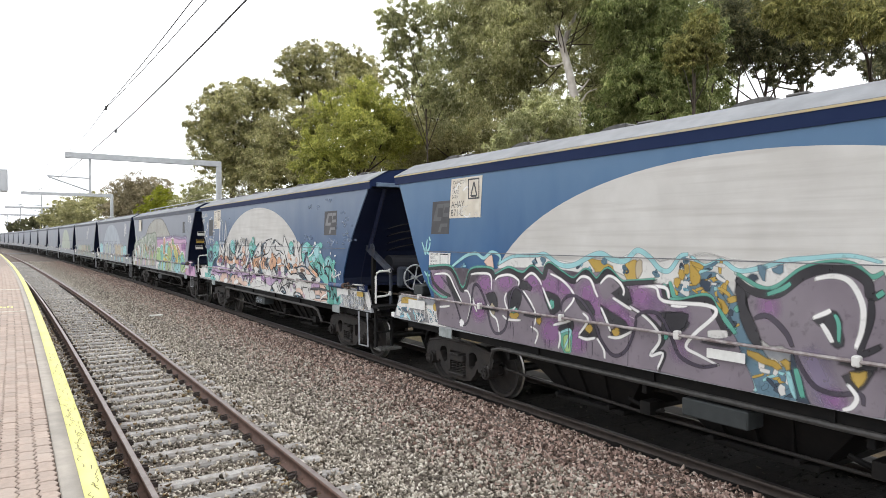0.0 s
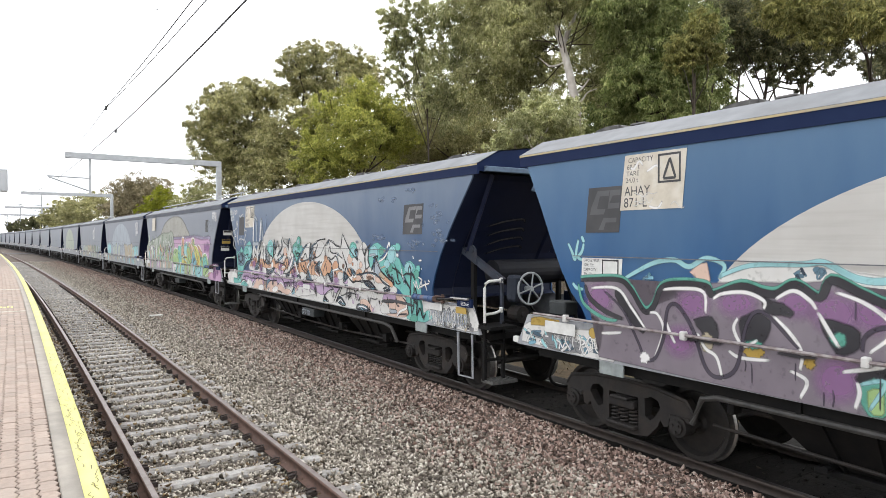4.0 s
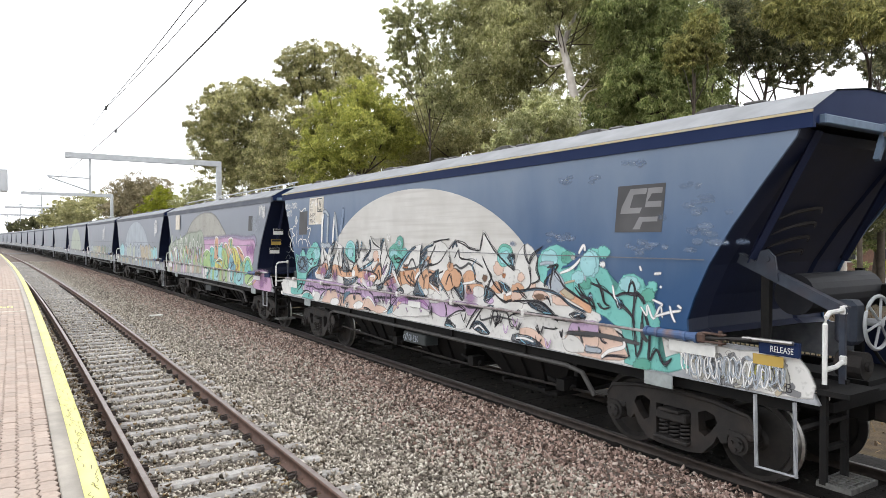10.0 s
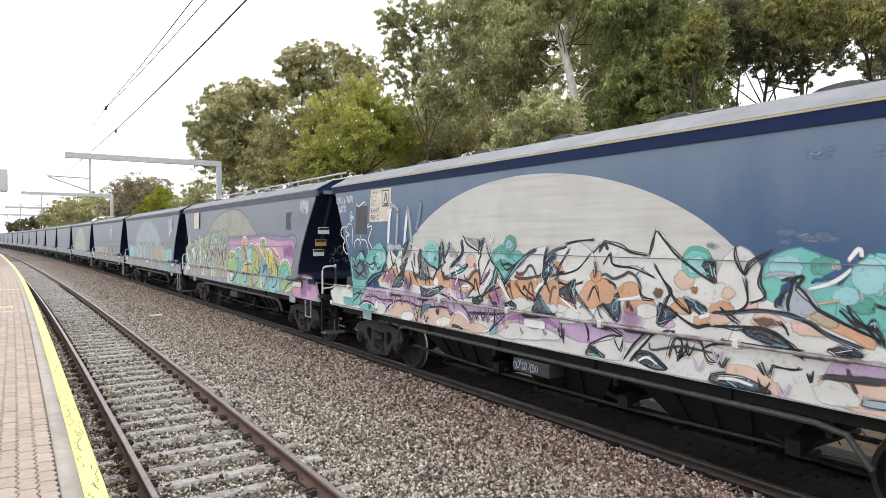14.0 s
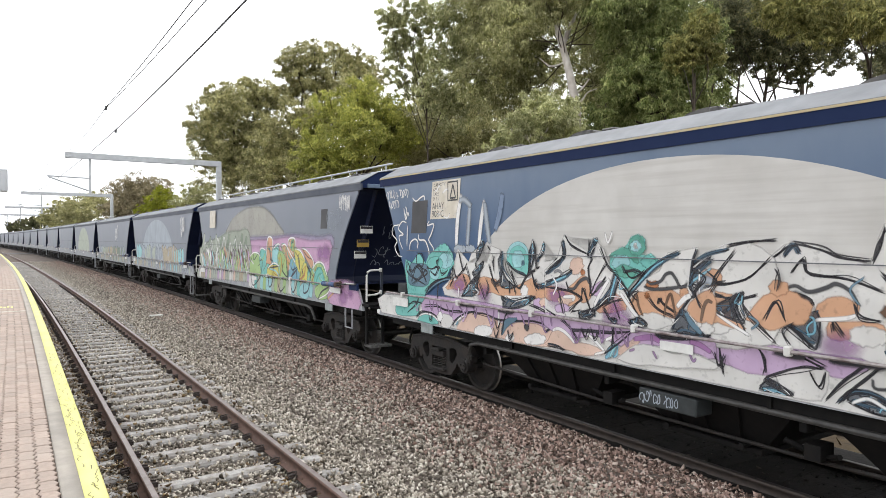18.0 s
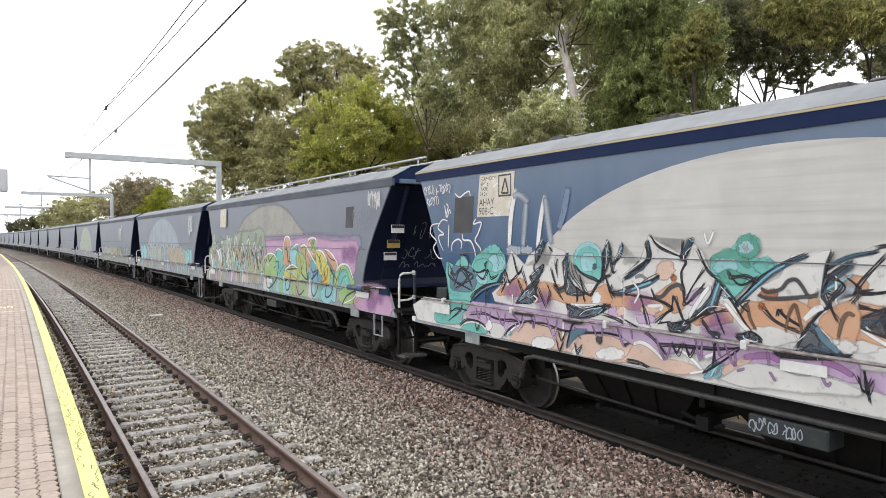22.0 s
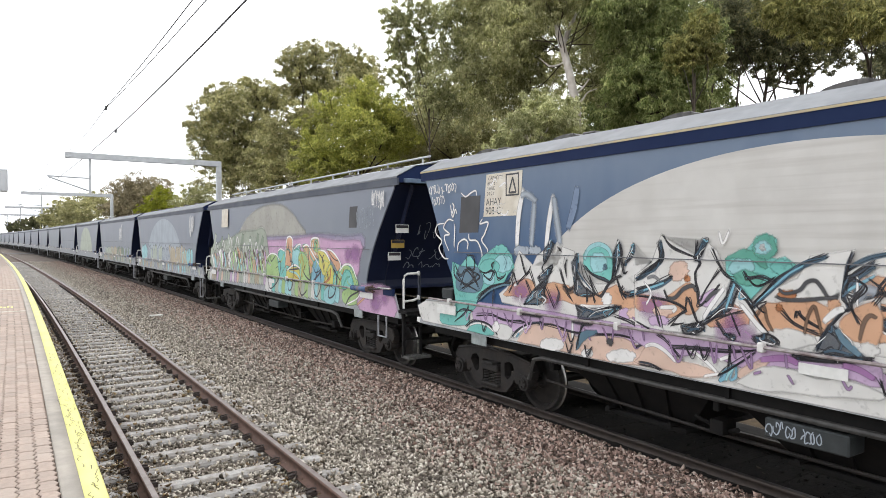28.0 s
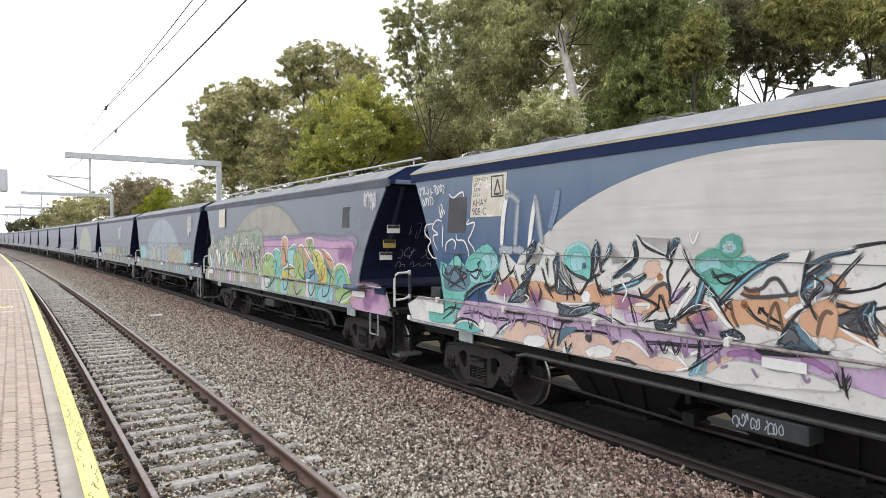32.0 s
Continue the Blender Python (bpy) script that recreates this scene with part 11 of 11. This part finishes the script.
    d = np.stack([np.cos(q) * l, np.sin(q) * l, hgt], -1)
    e = np.stack([-np.sin(q) * 0.02, np.cos(q) * 0.02, 0 * q], -1)
    vv = np.stack([base + e, base - e, base + d - e * 0.3, base + d + e * 0.3], 1)
    tagged(from_arrays("dry_grass", vv.reshape(-1, 3), np.arange(4 * n).reshape(n, 4), M["straw"]), "dry straw and fallen leaves on the ground", "grass", kind="stuff")


# ---- overhead line ----
def gantry(s, x_left, x_mast, z_beam, label):
    gt = tagged(new("overhead_line_gantry"), label, "gantry", "overhead line gantries")
    gt.matrix_basis = pose_on_line(s, 0, 0)
    bm = bmesh.new()
    box(bm, (x_mast, 0, z_beam / 2 - 0.3), (0.30, 0.30, z_beam + 0.3), bevel=0.015)
    part("mast", bm, M["galv"], gt)
    bm = bmesh.new()
    box(bm, ((x_left + x_mast) / 2, 0, z_beam - 0.05), (x_mast - x_left + 0.3, 0.26, 0.34), bevel=0.015)
    part("beam", bm, M["galv"], gt)
    bm = bmesh.new()
    box(bm, (4.25, 0.1, z_beam - 1.1), (0.13, 0.13, 2.3))
    part("drop_post", bm, M["galv"], gt)
    bm = bmesh.new()
    tube(bm, [(4.2, 0.1, z_beam - 1.35), (2.05, 0.1, z_beam - 1.3)], 0.045, 6)
    tube(bm, [(4.2, 0.1, z_beam - 2.1), (2.1, 0.1, z_beam - 1.35)], 0.045, 6)
    part("cantilever", bm, M["galv"], gt)
    return gt


def wire(points, r, label, category="wire"):
    """A wire that sags a little between (s, x, z) points."""
    pts = []
    for (s0, x0, z0), (s1, x1, z1) in zip(points, points[1:]):
        for k in range(10):
            t = k / 10
            pts.append(on_line(s0 + (s1 - s0) * t, x0 + (x1 - x0) * t, z0 + (z1 - z0) * t - 0.5 * t * (1 - t)))
    pts.append(on_line(*points[-1]))
    bm = bmesh.new()
    tube(bm, pts, r, 6)
    tagged(finish("overhead_wire", bm, M["wirem"]), label, category, "overhead wires")


def hanger(s, x, z):
    bm = bmesh.new()
    tube(bm, [(0, 0, 0.05), (0, 0, -0.12)], 0.05, 8)
    tube(bm, [(0, 0, -0.03), (0, 0, -0.06)], 0.055, 8)
    ob = tagged(finish("insulator", bm, M["wirem"]), "dark insulator on an overhead wire", "insulator", "wire insulators")
    ob.matrix_basis = pose_on_line(s, x, z)


def overhead():
    for s, xl, xm, zb in ((44.5, 3.1, 11.75, 7.62), (84, 2.5, 11.1, 7.6), (124, 2.3, 11.3, 7.6), (164, 2.2, 11.3, 7.6)):
        gantry(s, xl, xm, zb, "galvanised steel overhead line gantry on one mast")
    wire([(-8, 4.35, 8.25), (44.5, 4.3, 7.85), (84, 3.9, 7.85), (124, 3.9, 7.85)], 0.022, "thick dark overhead feeder wire")
    wire([(-8, 3.5, 8.35), (30, 3.3, 8.0), (44.5, 3.2, 7.85)], 0.013, "thin overhead wire held by the gantry")
    wire([(-8, 4.05, 8.25), (30, 3.33, 8.0)], 0.012, "thin overhead wire joining its neighbour")
    wire([(44.5, 2.1, 6.25), (84, 2.0, 6.3), (124, 2.0, 6.3), (164, 2.0, 6.3)], 0.012, "contact wire over the near track")
    wire([(44.5, 2.3, 7.3), (84, 2.2, 7.3), (124, 2.2, 7.3), (164, 2.2, 7.3)], 0.012, "carrier wire over the near track")
    hanger(35, 4.32, 7.83)
    hanger(30, 3.30, 8.0)


def small_things():
    # station sign at the platform's far part
    sg = tagged(new("platform_sign"), "grey sign box on a post on the platform", "sign")
    sg.matrix_basis = pose_on_line(14, -0.7, 1.1)
    bm = bmesh.new()
    box(bm, (0, 0, 1.3), (0.12, 0.12, 2.6), bevel=0.01)
    part("post", bm, M["galv"], sg)
    bm = bmesh.new()
    box(bm, (0, 0, 2.63), (1.2, 0.14, 0.40), bevel=0.015)
    board = part("sign_box", bm, M["galv"], sg)
    bm = bmesh.new()
    box(bm, (0, -0.075, 2.63), (1.12, 0.01, 0.34))
    part("sign_face", bm, M["galv"], board)
    bm = bmesh.new()
    box(bm, (0, 0, 0.02), (0.46, 0.13, 0.05), bevel=0.008)
    ob = tagged(finish("plank", bm, M["white"]), "short pale plank lying on the ballast", "plank")
    ob.matrix_basis = pose_on_line(26.8, 4.55, -0.20, 8)
    bm = bmesh.new()
    box(bm, (4.8, 0, -0.02), (9.0, 2.2, 0.08), bevel=0.02)
    ob = tagged(finish("crossing_panel", bm, M["asphalt"]), "dark panel of a foot crossing over the tracks", "crossing")
    ob.matrix_basis = pose_on_line(141, 0, -0.03)
    # painted lines across the platform, and scuffs on the yellow edge line
    for s, w in ((17.5, 0.10), (25.0, 0.14)):
        bm = bmesh.new()
        box(bm, (-0.6, 0, 1.101), (1.62, w, 0.006))
        ob = tagged(finish("platform_line", bm, M["white_line"]), "pale line painted across the platform", "line", kind="structure")
        ob.matrix_basis = pose_on_line(s, 0, 0)
    for i in range(6):
        bm = bmesh.new()
        box(bm, (0, 0, 1.101), (0.045, 0.30, 0.006))
        ob = tagged(finish("platform_line", bm, M["yellow"]), "yellow mark painted on the platform", "line", kind="structure")
        ob.matrix_basis = pose_on_line(18.6 + 0.1 * (i % 2), -0.05 - 0.07 * i, 0)
    rng = random.Random(12)
    bm = bmesh.new()
    for i in range(70):
        s = 4.6 + 6.2 * rng.random()
        x = 0.395 + rng.uniform(-0.045, 0.045)
        pts = [on_line(s, x, 1.1045)]
        for k in range(4):
            x += rng.uniform(-0.02, 0.02)
            s += rng.uniform(0.01, 0.05)
            pts.append(on_line(s, x, 1.1045))
        for p0, p1 in zip(pts, pts[1:]):
            d = (p1 - p0).normalized()
            e = Vector((-d.y, d.x, 0)) * 0.0022
            bm.faces.new([bm.verts.new(q) for q in (p0 - e, p1 - e, p1 + e, p0 + e)])
    tagged(finish("scuff_marks", bm, M["joint"]), "dark scuffs in the yellow platform line", "scuffs", kind="stuff")


M["wirem"] = mat("wire_dark", (0.10, 0.10, 0.105), (0.07, 0.07, 0.075), 0.6, 0.3, 10)
M["straw"] = ramp_by_island("straw", [(0, (0.045, 0.028, 0.016)), (0.5, (0.11, 0.07, 0.034)), (1, (0.22, 0.155, 0.08))])
M["brickwall"] = mat("house_brick", (0.16, 0.09, 0.065), (0.12, 0.07, 0.05), 0.9, 0, 5)
M["tiles"] = mat("roof_tiles", (0.10, 0.075, 0.065), (0.075, 0.055, 0.05), 0.9, 0, 4, 0.3, 12)
M["pane"] = mat("window_glass", (0.02, 0.022, 0.025), (0.03, 0.03, 0.033), 0.08, 0, 3)
M["white_line"] = mat("line_paint", (0.60, 0.57, 0.50), (0.48, 0.45, 0.38), 0.8, 0, 9)
ground()
near_track()
far_track()
ballast()
train()
overhead()
trees()
park()
small_things()
platform()


def bird():
    b = tagged(new("bird"), "small dark bird gliding across the pale sky", "bird")
    bm = bmesh.new()
    tube(bm, [(0, -0.22, 0), (0, -0.10, 0.02), (0, 0.08, 0.02), (0, 0.2, 0.0)], 0.05, 8, 0.03)
    part("body", bm, M["feather"], b)
    for sg in (-1, 1):
        bm = bmesh.new()
        plate(bm, [(0.03, -0.08), (0.24, -0.10), (0.50, -0.16), (0.30, 0.03), (0.03, 0.08)], 0.015, lambda u, v, w: Vector((sg * u, v, 0.02 + w + 0.35 * u * (1 - u))))
        part("wing", bm, M["feather"], b)
    bm = bmesh.new()
    plate(bm, [(-0.03, -0.18), (0.03, -0.18), (0.07, -0.36), (-0.07, -0.36)], 0.012, lambda u, v, w: Vector((u, v, w)))
    part("tail", bm, M["feather"], b)
    return b


M["feather"] = mat("feather_dark", (0.06, 0.055, 0.05), (0.10, 0.09, 0.085), 0.8, 0, 30)
BIRD = bird()


def motions():
    for w, mid in zip(WAGONS, MIDDLES):
        walk(w, [(t, pose_on_line(mid + r, CENTRE, 0)) for t, r in ROLL])
        for ax in w.children:
            if ax.name.startswith("wheelset"):
                y = ax.location.y
                walk(ax, [(0.5 * i, pose(0, y, 0.46, math.degrees(-float(np.interp(0.5 * i, ROLL_T, ROLL_S)) / 0.46))) for i in range(65)])
    # a light wind leans the tall crowns to and fro
    for label, rows in (("grey-green eucalypt reaching over the lower trees", [(0, 0.0), (3, 0.35), (6, 0.55), (8, 1.45), (9, 1.45), (10.5, 0.8), (14.5, 0.0), (17, 0.0), (19.3, 0.3), (20.5, 0.0), (23, 0.0), (25.5, 0.5), (28, 0.9), (31, 1.4), (32, 1.15)]),
                        ("tall olive-green gum tree with a dense crown", [(0, 0.0), (3.5, 0.2), (6, 0.0), (12, -0.15), (18, -0.15), (21.5, 0.05), (23, 0.4), (25, 0.2), (28, 0.1), (32, 0.4)]),
                        ("olive-green gum tree with a rounded crown", [(0, 0.0), (10, 0.05), (19.5, 0.1), (22, 0.5), (25, 0.35), (28, 0.1), (32, 0.1)])):
        t = SWAYING[label]
        walk(t, [(q, Matrix.Translation(t.location) @ Matrix.Rotation(radians(lean), 4, (Vector((t.location.x, t.location.y, 0)).normalized()))) for q, lean in [(q, lean) for q, lean in rows]])
    walk(BIRD, [(t, pose(x, y, z, 4, 0, -104)) for t, x, y, z in ((0, -2.8, 135.4, 46.2), (3, 15.6, 132.8, 44.6), (5.5, 30.9, 129.9, 44.8), (7, 40.3, 127.0, 45.8), (8, 46.8, 124.5, 46.6), (9, 52.8, 121.6, 47.8), (10, 59.1, 118.2, 48.9), (16, 96, 98, 56), (24, 146, 68, 66), (32, 196, 38, 76))])


motions()
